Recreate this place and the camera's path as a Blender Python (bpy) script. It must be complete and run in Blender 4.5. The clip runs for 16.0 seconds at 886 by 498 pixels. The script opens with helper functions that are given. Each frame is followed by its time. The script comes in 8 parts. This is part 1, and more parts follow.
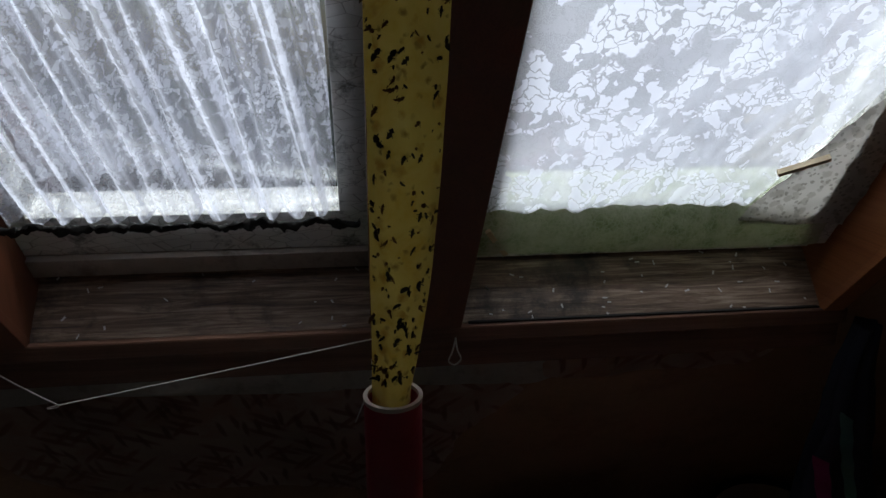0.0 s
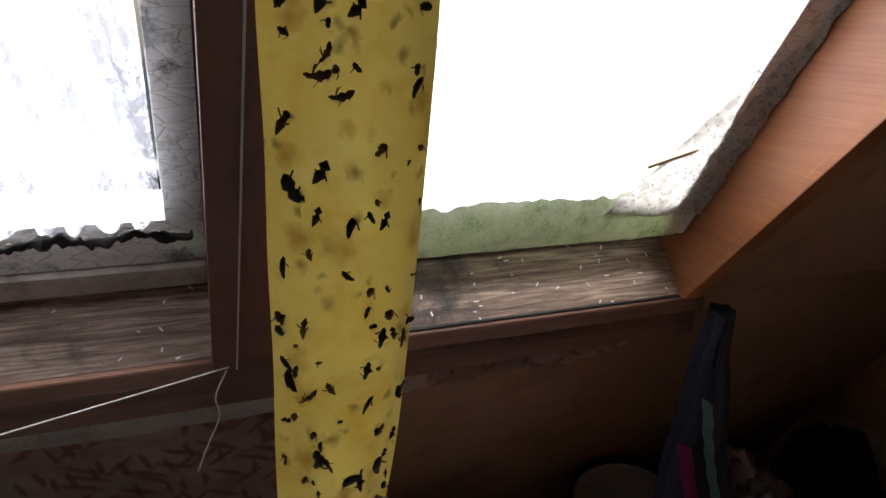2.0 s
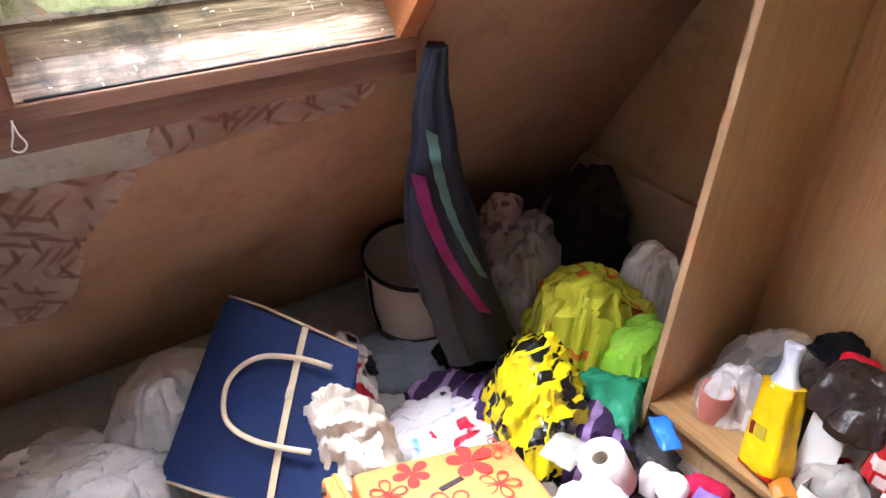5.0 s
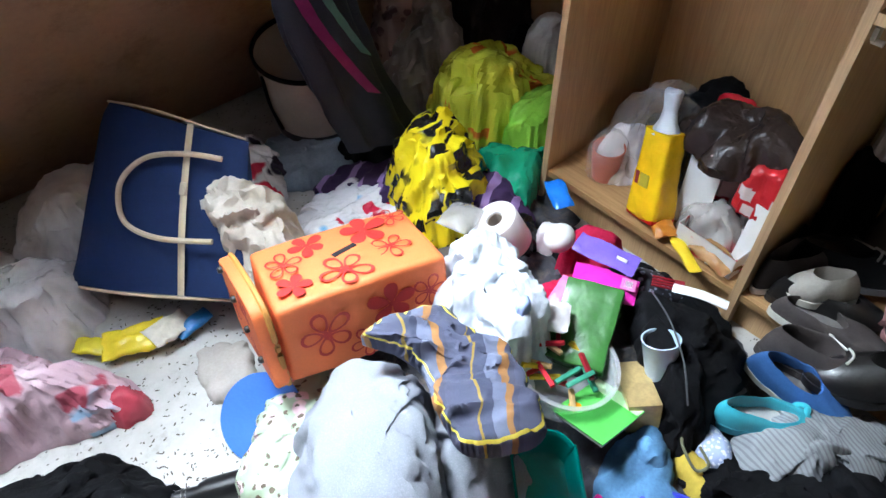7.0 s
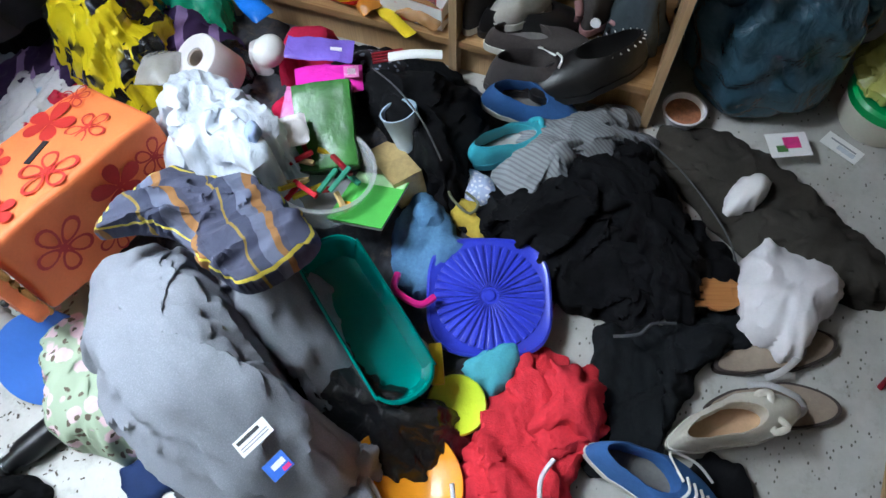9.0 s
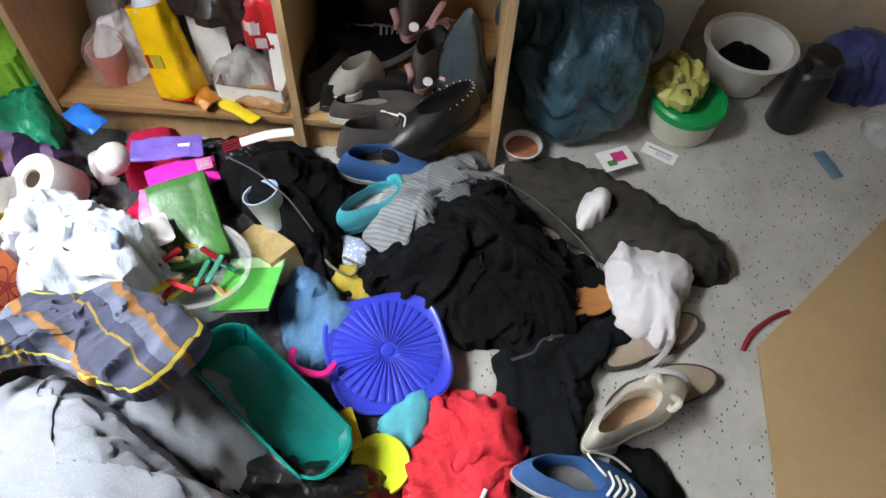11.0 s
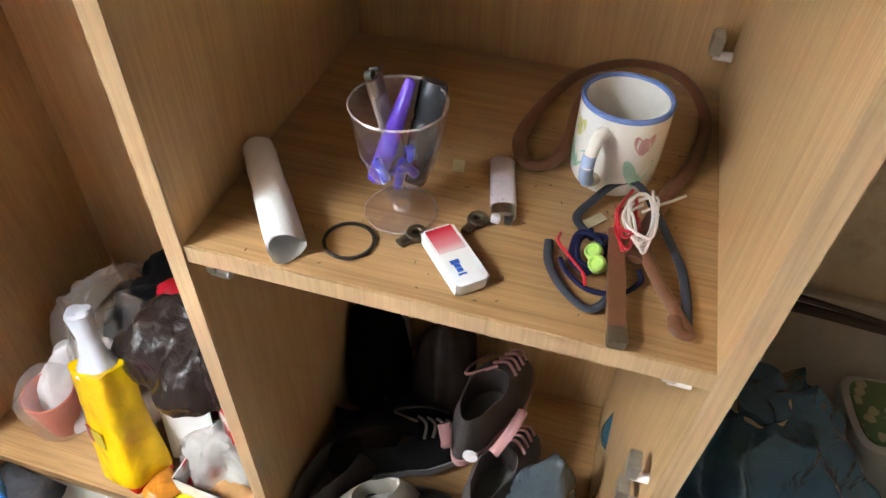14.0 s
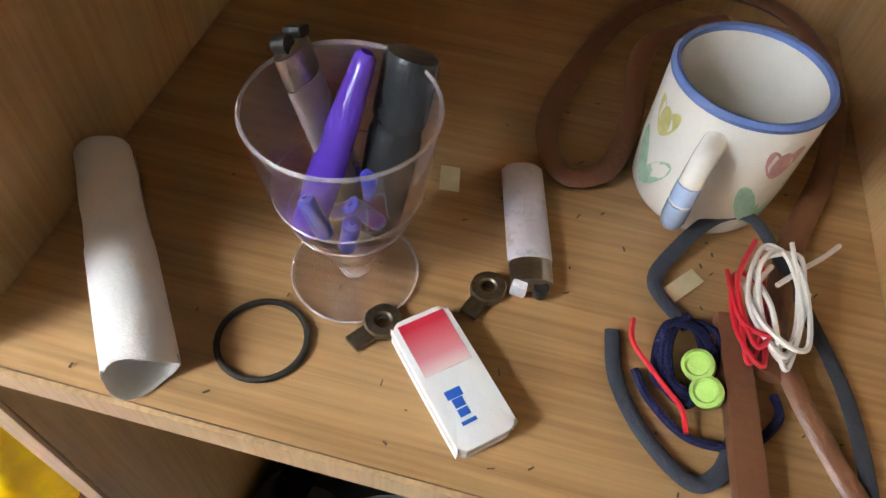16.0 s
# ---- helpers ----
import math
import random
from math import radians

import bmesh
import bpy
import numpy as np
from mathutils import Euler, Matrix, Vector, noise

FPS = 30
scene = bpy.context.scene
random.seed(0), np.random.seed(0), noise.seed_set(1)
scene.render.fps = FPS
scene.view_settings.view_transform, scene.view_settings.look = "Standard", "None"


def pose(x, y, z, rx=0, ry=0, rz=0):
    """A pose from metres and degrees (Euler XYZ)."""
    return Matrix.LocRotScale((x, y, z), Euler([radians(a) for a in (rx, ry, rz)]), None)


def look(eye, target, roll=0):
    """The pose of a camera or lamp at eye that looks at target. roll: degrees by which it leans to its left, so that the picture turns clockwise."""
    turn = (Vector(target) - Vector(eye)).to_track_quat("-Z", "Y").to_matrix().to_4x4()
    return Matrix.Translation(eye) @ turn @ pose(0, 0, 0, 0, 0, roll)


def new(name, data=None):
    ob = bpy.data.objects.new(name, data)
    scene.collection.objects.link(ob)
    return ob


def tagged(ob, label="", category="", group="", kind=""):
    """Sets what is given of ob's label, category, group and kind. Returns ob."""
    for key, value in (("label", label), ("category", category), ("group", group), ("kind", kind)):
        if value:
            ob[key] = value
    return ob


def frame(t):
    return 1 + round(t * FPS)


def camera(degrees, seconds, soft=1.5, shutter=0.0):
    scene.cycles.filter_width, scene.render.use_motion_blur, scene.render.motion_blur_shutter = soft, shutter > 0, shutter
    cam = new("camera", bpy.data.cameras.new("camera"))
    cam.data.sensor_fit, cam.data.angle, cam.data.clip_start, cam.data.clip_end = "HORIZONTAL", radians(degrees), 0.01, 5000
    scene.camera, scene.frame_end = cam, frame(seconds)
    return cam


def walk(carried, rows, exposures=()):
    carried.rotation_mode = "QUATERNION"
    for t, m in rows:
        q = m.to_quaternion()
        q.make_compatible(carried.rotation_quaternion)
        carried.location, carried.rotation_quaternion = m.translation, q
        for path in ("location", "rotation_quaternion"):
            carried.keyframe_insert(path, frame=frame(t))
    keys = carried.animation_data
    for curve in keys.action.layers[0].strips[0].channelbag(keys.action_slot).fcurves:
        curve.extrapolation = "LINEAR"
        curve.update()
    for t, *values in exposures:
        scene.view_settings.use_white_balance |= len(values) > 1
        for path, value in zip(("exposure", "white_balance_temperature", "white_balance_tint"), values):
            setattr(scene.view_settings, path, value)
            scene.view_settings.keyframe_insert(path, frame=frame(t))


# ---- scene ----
cam = camera(66.8, 16.0)
PATH = [
    (0, (0.0863, 0.2072, 1.4479), (0.3212, 2.1308, 0.8378), 0.2),
    (0.5, (0.0639, 0.3206, 1.4342), (0.4858, 2.1617, 0.7406), 3.0),
    (1, (0.0702, 0.3436, 1.4367), (0.6745, 2.1358, 0.7786), 2.9),
    (1.5, (0.0747, 0.344, 1.4366), (0.7388, 2.118, 0.7928), 2.3),
    (2, (0.0758, 0.3431, 1.4383), (0.7791, 2.1059, 0.8044), 2.2),
    (2.5, (0.0741, 0.3417, 1.4371), (0.8064, 2.0924, 0.8063), 1.9),
    (3, (0.0786, 0.3338, 1.4331), (0.8701, 2.0677, 0.801), 1.5),
    (3.5, (0.1031, 0.3132, 1.4044), (1.036, 1.9359, 0.6895), 2.5),
    (4, (0.15, 0.262, 1.38), (1.131, 1.741, 0.459), 2.1),
    (4.2, (0.163, 0.235, 1.375), (1.153, 1.681, 0.412), 1.9),
    (6.3, (0.284, -0.029, 1.291), (1.156, 1.231, 0.006), -2.3),
    (6.5, (0.284, -0.034, 1.281), (1.158, 1.182, -0.045), -2.4),
    (7, (0.29, -0.054, 1.252), (1.144, 1.015, -0.207), -2.8),
    (7.5, (0.297, -0.078, 1.228), (1.134, 0.847, -0.335), -3.3),
    (8, (0.299, -0.105, 1.208), (1.108, 0.667, -0.45), -3.8),
    (8.5, (0.304, -0.129, 1.195), (1.08, 0.509, -0.535), -5.8),
    (9, (0.33, -0.138, 1.213), (1.169, 0.241, -0.562), -4.2),
    (9.2, (0.325, -0.129, 1.218), (1.227, 0.122, -0.549), -2.1),
    (11.3, (0.276, -0.115, 1.237), (1.429, -0.115, -0.397), 4.3),
    (11.5, (0.299, -0.097, 1.252), (1.549, -0.059, -0.309), 3.3),
    (12, (0.435, -0.12, 1.248), (1.835, 0.024, -0.173), 3.9),
    (12.5, (0.577, -0.172, 1.227), (1.909, 0.174, -0.225), 4.9),
    (13, (0.665, -0.145, 1.227), (1.925, 0.396, -0.229), 0.9),
    (13.5, (0.816, -0.121, 1.208), (2.155, 0.322, -0.21), 1.9),
    (14, (1.023, -0.071, 1.153), (2.384, 0.302, -0.264), 1.7),
    (14.5, (1.148, -0.049, 1.087), (2.47, 0.235, -0.386), 3.2),
    (15, (1.203, -0.032, 1.072), (2.462, 0.204, -0.464), 3.9),
    (15.5, (1.232, -0.011, 1.054), (2.446, 0.188, -0.522), 5.2),
    (16, (1.252, 0.005, 1.044), (2.425, 0.206, -0.563), 5.4),
]
walk(cam, [(t, look(eye, target, roll)) for t, eye, target, roll in PATH],
     [(0, -3.02, 6500, 14), (0.5, -2.0, 6500, 14), (1.0, -0.95, 6800, 21), (3.0, -0.65, 6800, 20), (3.5, 0.0, 6600, 17), (4.0, 1.6, 6700, 27), (4.2, 1.8, 6700, 26), (6.3, 1.72, 6300, 14), (6.5, 1.62, 6100, 13), (7.0, 1.04, 6050, 9), (8.5, 0.45, 6000, 8),
      (9.2, 0.38, 6100, 8), (11.5, 1.15, 7000, 12), (12.5, 1.6, 7100, 13), (13.0, 1.72, 7000, 12), (14.0, 1.78, 6900, 10), (16, 1.6, 6900, 10)])

# ---- daylight ----
world = bpy.data.worlds.new("sky")
scene.world = world
world.use_nodes = True
wn = world.node_tree.nodes
sky = wn.new("ShaderNodeTexSky")
sky.sky_type, sky.sun_disc, sky.sun_elevation, sky.sun_rotation = "NISHITA", False, radians(67), radians(0)
world.node_tree.links.new(sky.outputs["Color"], wn["Background"].inputs["Color"])
wn["Background"].inputs["Strength"].default_value = 0.12

sun = new("sun", bpy.data.lights.new("sun", "SUN"))
sun.data.energy, sun.data.angle, sun.data.color = 0.9, radians(30), (1, 0.97, 0.92)
sun.matrix_world = look((0.2, 3.1, 7.4), (0.3, 0, 0))


def sky_lamp(x, wide, power):
    lamp = new("window_daylight", bpy.data.lights.new("window_daylight", "AREA"))
    lamp.data.shape, lamp.data.size, lamp.data.size_y, lamp.data.energy = "RECTANGLE", wide, 1.5, power
    lamp.data.color = (0.86, 0.94, 1.0)
    lamp.matrix_world = look((x, 1.78, 3.25), (x, 1.06, 1.45))
    return lamp


sky_lamp(0.56, 1.1, 310)
sky_lamp(-0.18, 1.1, 300)


# ---- materials ----
def tree(name):
    m = bpy.data.materials.new(name)
    m.use_nodes = True
    t = m.node_tree
    return m, t, t.nodes["Principled BSDF"]


def node(t, kind, ins=None, **props):
    n = t.nodes.new("ShaderNode" + kind)
    for k, v in props.items():
        setattr(n, k, v)
    for k, v in (ins or {}).items():
        if isinstance(v, bpy.types.NodeSocket):
            t.links.new(v, n.inputs[k])
        else:
            n.inputs[k].default_value = v
    return n


def rgba(c):
    return (*c, 1)


def ramp(t, fac, stops, interp="LINEAR"):
    r = node(t, "ValToRGB", {"Fac": fac})
    r.color_ramp.interpolation = interp
    els = r.color_ramp.elements
    while len(els) < len(stops):
        els.new(0.5)
    for e, (p, c) in zip(els, stops):
        e.position, e.color = p, rgba(c) if len(c) == 3 else c
    return r.outputs["Color"]


def coords(t, scale=(1, 1, 1), rot=(0, 0, 0), kind="Object"):
    tc = node(t, "TexCoord")
    return node(t, "Mapping", {"Vector": tc.outputs[kind], "Scale": scale, "Rotation": [radians(a) for a in rot]}).outputs["Vector"]


def noise_fac(t, vec, scale, detail=4, rough=0.6, distort=0.0):
    return node(t, "TexNoise", {"Vector": vec, "Scale": scale, "Detail": detail, "Roughness": rough, "Distortion": distort}).outputs["Fac"]


def mix(t, fac, a, b, mode="MIX"):
    n = node(t, "Mix", data_type="RGBA", blend_type=mode)
    for i, v in ((0, fac), (6, a), (7, b)):
        if isinstance(v, bpy.types.NodeSocket):
            t.links.new(v, n.inputs[i])
        else:
            n.inputs[i].default_value = v if i == 0 else rgba(v)
    return n.outputs[2]


def bump(t, p, fac, strength, dist=0.002):
    b = node(t, "Bump", {"Height": fac, "Strength": strength, "Distance": dist})
    t.links.new(b.outputs["Normal"], p.inputs["Normal"])


def surface(name, c, var=0.18, big=6, fine=90, rough=0.6, metal=0.0, relief=0.3, dirt=None, dist=0.002, weave=0):
    """A plain-coloured surface with mottling at two scales, optional dirt and a woven or grained relief."""
    m, t, p = tree(name)
    v = coords(t)
    a = noise_fac(t, v, big, 5)
    b = noise_fac(t, v, fine, 3)
    dark = tuple(x * (1 - var * 1.3) for x in c)
    light = tuple(min(1, x * (1 + var)) for x in c)
    col = ramp(t, a, [(0.3, dark), (0.7, light)])
    col = mix(t, 0.35, col, ramp(t, b, [(0.3, dark), (0.7, light)]))
    if dirt:
        d = noise_fac(t, v, big * 2.3, 6, 0.75)
        col = mix(t, ramp(t, d, [(0.52, (0, 0, 0)), (0.72, (1, 1, 1))]), col, dirt)
    t.links.new(col, p.inputs["Base Color"])
    p.inputs["Roughness"].default_value, p.inputs["Metallic"].default_value = rough, metal
    h = b
    if weave:
        h = node(t, "TexVoronoi", {"Vector": v, "Scale": weave}).outputs["Distance"]
    bump(t, p, h, relief, dist)
    return m


def cloth_mat(name, c, var=0.2, weave=500, rough=0.9, stripes=None, dirt=None):
    m = surface(name, c, var, 9, 160, rough, 0, 0.5, dirt, 0.0012, weave)
    p = m.node_tree.nodes["Principled BSDF"]
    p.inputs["Specular IOR Level"].default_value = 0.2
    return m


def film_mat(name, c, see=0.35, rough=0.22, var=0.15, crinkle=38, depth=0.006):
    """Thin crinkled plastic film: part of the light passes straight through."""
    m, t, p = tree(name)
    v = coords(t)
    a = noise_fac(t, v, 14, 5)
    col = ramp(t, a, [(0.3, tuple(x * (1 - var) for x in c)), (0.7, tuple(min(1, x * (1 + var)) for x in c))])
    t.links.new(col, p.inputs["Base Color"])
    p.inputs["Roughness"].default_value = rough
    bump(t, p, noise_fac(t, v, crinkle, 4, 0.55, 0.6), 0.7, depth)
    if see:
        tr = node(t, "BsdfTransparent")
        ms = node(t, "MixShader", {"Fac": see, 1: p.outputs["BSDF"], 2: tr.outputs["BSDF"]})
        t.links.new(ms.outputs["Shader"], t.nodes["Material Output"].inputs["Surface"])
    return m


def veneer(name, a, b, axis, rough=0.42, scale=1.0):
    """Wood veneer with grain that runs along one axis."""
    m, t, p = tree(name)
    s = {"x": (0.7, 14, 14), "y": (14, 0.7, 14), "z": (14, 14, 0.7)}[axis]
    v = coords(t, tuple(k * scale for k in s))
    g = noise_fac(t, v, 3.0, 6, 0.62, 1.2)
    s2 = {"x": (2, 90, 90), "y": (90, 2, 90), "z": (90, 90, 2)}[axis]
    f = noise_fac(t, coords(t, s2), 4.0, 3)
    blot = noise_fac(t, coords(t), 2.2, 3)
    col = ramp(t, g, [(0.32, a), (0.5, tuple((x + y) / 2 for x, y in zip(a, b))), (0.68, b)])
    col = mix(t, 0.35, col, ramp(t, f, [(0.35, tuple(x * 0.72 for x in a)), (0.6, b)]), "MIX")
    col = mix(t, ramp(t, blot, [(0.35, (0, 0, 0)), (0.75, (0.35, 0.35, 0.35))]), col, tuple(x * 0.75 for x in a))
    t.links.new(col, p.inputs["Base Color"])
    p.inputs["Roughness"].default_value = rough
    bump(t, p, f, 0.12, 0.001)
    return m


# uprights are lightened in colour to offset the dim light inside the cabinet
OAK_V = veneer("oak_upright_lightened", (0.44, 0.26, 0.115), (0.60, 0.385, 0.185), "z")
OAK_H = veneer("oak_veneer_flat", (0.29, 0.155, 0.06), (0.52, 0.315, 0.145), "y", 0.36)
OAK_EDGE = veneer("oak_edge_band", (0.42, 0.27, 0.14), (0.58, 0.39, 0.21), "z", 0.5)
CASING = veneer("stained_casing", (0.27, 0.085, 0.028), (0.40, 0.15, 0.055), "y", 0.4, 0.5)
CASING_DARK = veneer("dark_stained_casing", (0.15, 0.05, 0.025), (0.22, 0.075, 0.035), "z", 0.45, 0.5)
TRIM = veneer("worn_sill_nosing", (0.12, 0.05, 0.028), (0.24, 0.12, 0.075), "x", 0.5)


def ply_mat():
    m, t, p = tree("stained_plywood")
    v = coords(t, (2.5, 40, 40))
    g = noise_fac(t, v, 3, 6, 0.7, 0.8)
    st = noise_fac(t, coords(t), 5.5, 6, 0.7)
    col = ramp(t, g, [(0.3, (0.06, 0.04, 0.03)), (0.5, (0.24, 0.16, 0.11)), (0.68, (0.52, 0.4, 0.3))])
    col = mix(t, ramp(t, st, [(0.38, (0.9, 0.9, 0.9)), (0.5, (0, 0, 0))]), col, (0.03, 0.024, 0.02))
    t.links.new(col, p.inputs["Base Color"])
    p.inputs["Roughness"].default_value = 0.55
    bump(t, p, g, 0.5, 0.002)
    return m


def flaking_paint():
    m, t, p = tree("cracked_white_paint")
    v = coords(t, (1, 1, 1))
    cr = node(t, "TexVoronoi", {"Vector": coords(t, (28, 70, 70)), "Scale": 1.0}, feature="DISTANCE_TO_EDGE").outputs["Distance"]
    mould = noise_fac(t, v, 13, 6, 0.75)
    col = ramp(t, cr, [(0.0, (0.34, 0.33, 0.28)), (0.03, (0.76, 0.76, 0.71))])
    col = mix(t, ramp(t, mould, [(0.54, (0, 0, 0)), (0.7, (1, 1, 1))]), col, (0.05, 0.055, 0.035))
    t.links.new(col, p.inputs["Base Color"])
    p.inputs["Roughness"].default_value = 0.7
    bump(t, p, cr, 0.8, 0.003)
    return m


def lace_mat(name, flower, thread, cover, pleat=0.0, tint=(0.83, 0.85, 0.92)):
    """Net curtain: woven flowers on an open mesh, lit through from behind; gathers are doubly thick."""
    m, t, p = tree(name)
    v = coords(t, (1, 1, 1))
    w = node(t, "TexNoise", {"Vector": v, "Scale": flower * 1.6, "Detail": 3})
    warped = node(t, "VectorMath", {0: v, 1: node(t, "VectorMath", {0: w.outputs["Color"], 3: 1.3 / flower}, operation="SCALE").outputs["Vector"]}, operation="ADD").outputs["Vector"]
    big = node(t, "TexVoronoi", {"Vector": warped, "Scale": flower}).outputs["Distance"]
    petal = node(t, "TexVoronoi", {"Vector": warped, "Scale": flower * 2.6}, feature="DISTANCE_TO_EDGE").outputs["Distance"]
    net = noise_fac(t, v, thread, 2)
    cell = node(t, "TexVoronoi", {"Vector": warped, "Scale": flower * 2.6})
    keep = ramp(t, node(t, "SeparateColor", {"Color": cell.outputs["Color"]}).outputs["Red"], [(1 - cover - 0.02, (0.35, 0.35, 0.35)), (1 - cover + 0.02, (1, 1, 1))])
    solid = ramp(t, big, [(0.62, (1, 1, 1)), (0.68, (0.55, 0.55, 0.55))])
    edge = ramp(t, petal, [(0.02, (0.35, 0.35, 0.35)), (0.07, (1, 1, 1))])
    body = node(t, "Math", {0: node(t, "Math", {0: solid, 1: edge}, operation="MULTIPLY").outputs["Value"], 1: keep}, operation="MULTIPLY").outputs["Value"]
    mesh = ramp(t, net, [(0.4, (0.42, 0.42, 0.42)), (0.6, (0.62, 0.62, 0.62))])
    alpha = node(t, "Math", {0: body, 1: mesh}, operation="MAXIMUM").outputs["Value"]
    if pleat:
        x = node(t, "VectorMath", {0: v, 1: (1, 0, 0.16)}, operation="DOT_PRODUCT").outputs["Value"]
        wave = node(t, "TexNoise", {"Vector": node(t, "CombineXYZ", {"X": x}).outputs["Vector"], "Scale": pleat, "Detail": 3}).outputs["Fac"]
        thick = ramp(t, wave, [(0.36, (0.38, 0.38, 0.38)), (0.5, (0.7, 0.7, 0.7)), (0.55, (1.7, 1.7, 1.7)), (0.61, (0.6, 0.6, 0.6))])
        alpha = node(t, "Math", {0: alpha, 1: thick}, operation="MULTIPLY", use_clamp=True).outputs["Value"]
    alpha = node(t, "Math", {0: alpha, 1: 0.9}, operation="MULTIPLY").outputs["Value"]
    dif = node(t, "BsdfDiffuse", {"Color": rgba(tint)})
    trl = node(t, "BsdfTranslucent", {"Color": rgba(tint)})
    tra = node(t, "BsdfTransparent")
    fab = node(t, "MixShader", {"Fac": 0.62, 1: dif.outputs["BSDF"], 2: trl.outputs["BSDF"]})
    out = node(t, "MixShader", {"Fac": alpha, 1: tra.outputs["BSDF"], 2: fab.outputs["Shader"]})
    t.links.new(out.outputs["Shader"], t.nodes["Material Output"].inputs["Surface"])
    return m


def see_through(m, share, colour):
    """Lets a share of the light shine through a thin cloth or paper."""
    t = m.node_tree
    p = t.nodes["Principled BSDF"]
    trl = node(t, "BsdfTranslucent", {"Color": rgba(colour)})
    ms = node(t, "MixShader", {"Fac": share, 1: p.outputs["BSDF"], 2: trl.outputs["BSDF"]})
    t.links.new(ms.outputs["Shader"], t.nodes["Material Output"].inputs["Surface"])
    return m


def thin_clear(name, tint=(0.96, 0.95, 0.97), haze_share=0.02):
    """A thin clear plastic wall: mostly see-through, glossy towards its edges."""
    m, t, p = tree(name)
    tra = node(t, "BsdfTransparent", {"Color": rgba(tint)})
    glo = node(t, "BsdfGlossy", {"Color": (0.95, 0.95, 0.97, 1), "Roughness": 0.06})
    dif = node(t, "BsdfDiffuse", {"Color": (0.8, 0.78, 0.8, 1)})
    lw = node(t, "LayerWeight", {"Blend": 0.3})
    edge = node(t, "Math", {0: node(t, "Math", {0: lw.outputs["Facing"], 1: 3.0}, operation="POWER").outputs["Value"], 1: 0.75, 2: 0.06}, operation="MULTIPLY_ADD").outputs["Value"]
    haze = node(t, "MixShader", {"Fac": haze_share, 1: tra.outputs["BSDF"], 2: dif.outputs["BSDF"]})
    out = node(t, "MixShader", {"Fac": edge, 1: haze.outputs["Shader"], 2: glo.outputs["BSDF"]})
    t.links.new(out.outputs["Shader"], t.nodes["Material Output"].inputs["Surface"])
    return m


def glass_mat(name, c=(0.97, 0.98, 0.98), rough=0.02, rel=0.0):
    m, t, p = tree(name)
    p.inputs["Base Color"].default_value = rgba(c)
    p.inputs["Transmission Weight"].default_value, p.inputs["Roughness"].default_value, p.inputs["IOR"].default_value = 1, rough, 1.49
    if rel:
        bump(t, p, noise_fac(t, coords(t), 60, 3), rel, 0.002)
    return m


def floor_mat():
    m, t, p = tree("speckled_vinyl")
    v = coords(t)
    base = ramp(t, noise_fac(t, v, 7, 5, 0.7), [(0.3, (0.36, 0.34, 0.31)), (0.7, (0.5, 0.49, 0.46))])
    sp = node(t, "TexVoronoi", {"Vector": coords(t, (60, 95, 60), (0, 0, 30)), "Scale": 1.0, "Randomness": 1.0})
    spot = ramp(t, sp.outputs["Distance"], [(0.14, (1, 1, 1)), (0.22, (0, 0, 0))])
    pick = ramp(t, node(t, "SeparateColor", {"Color": sp.outputs["Color"]}).outputs["Red"], [(0.42, (0, 0, 0)), (0.5, (1, 1, 1))])
    fac = node(t, "Math", {0: spot, 1: pick}, operation="MULTIPLY").outputs["Value"]
    col = mix(t, fac, base, (0.09, 0.08, 0.065))
    col = mix(t, ramp(t, noise_fac(t, v, 22, 5, 0.7), [(0.55, (0, 0, 0)), (0.75, (0.5, 0.5, 0.5))]), col, (0.2, 0.17, 0.13))
    t.links.new(col, p.inputs["Base Color"])
    p.inputs["Roughness"].default_value = 0.5
    bump(t, p, noise_fac(t, v, 120, 3), 0.15, 0.001)
    return m


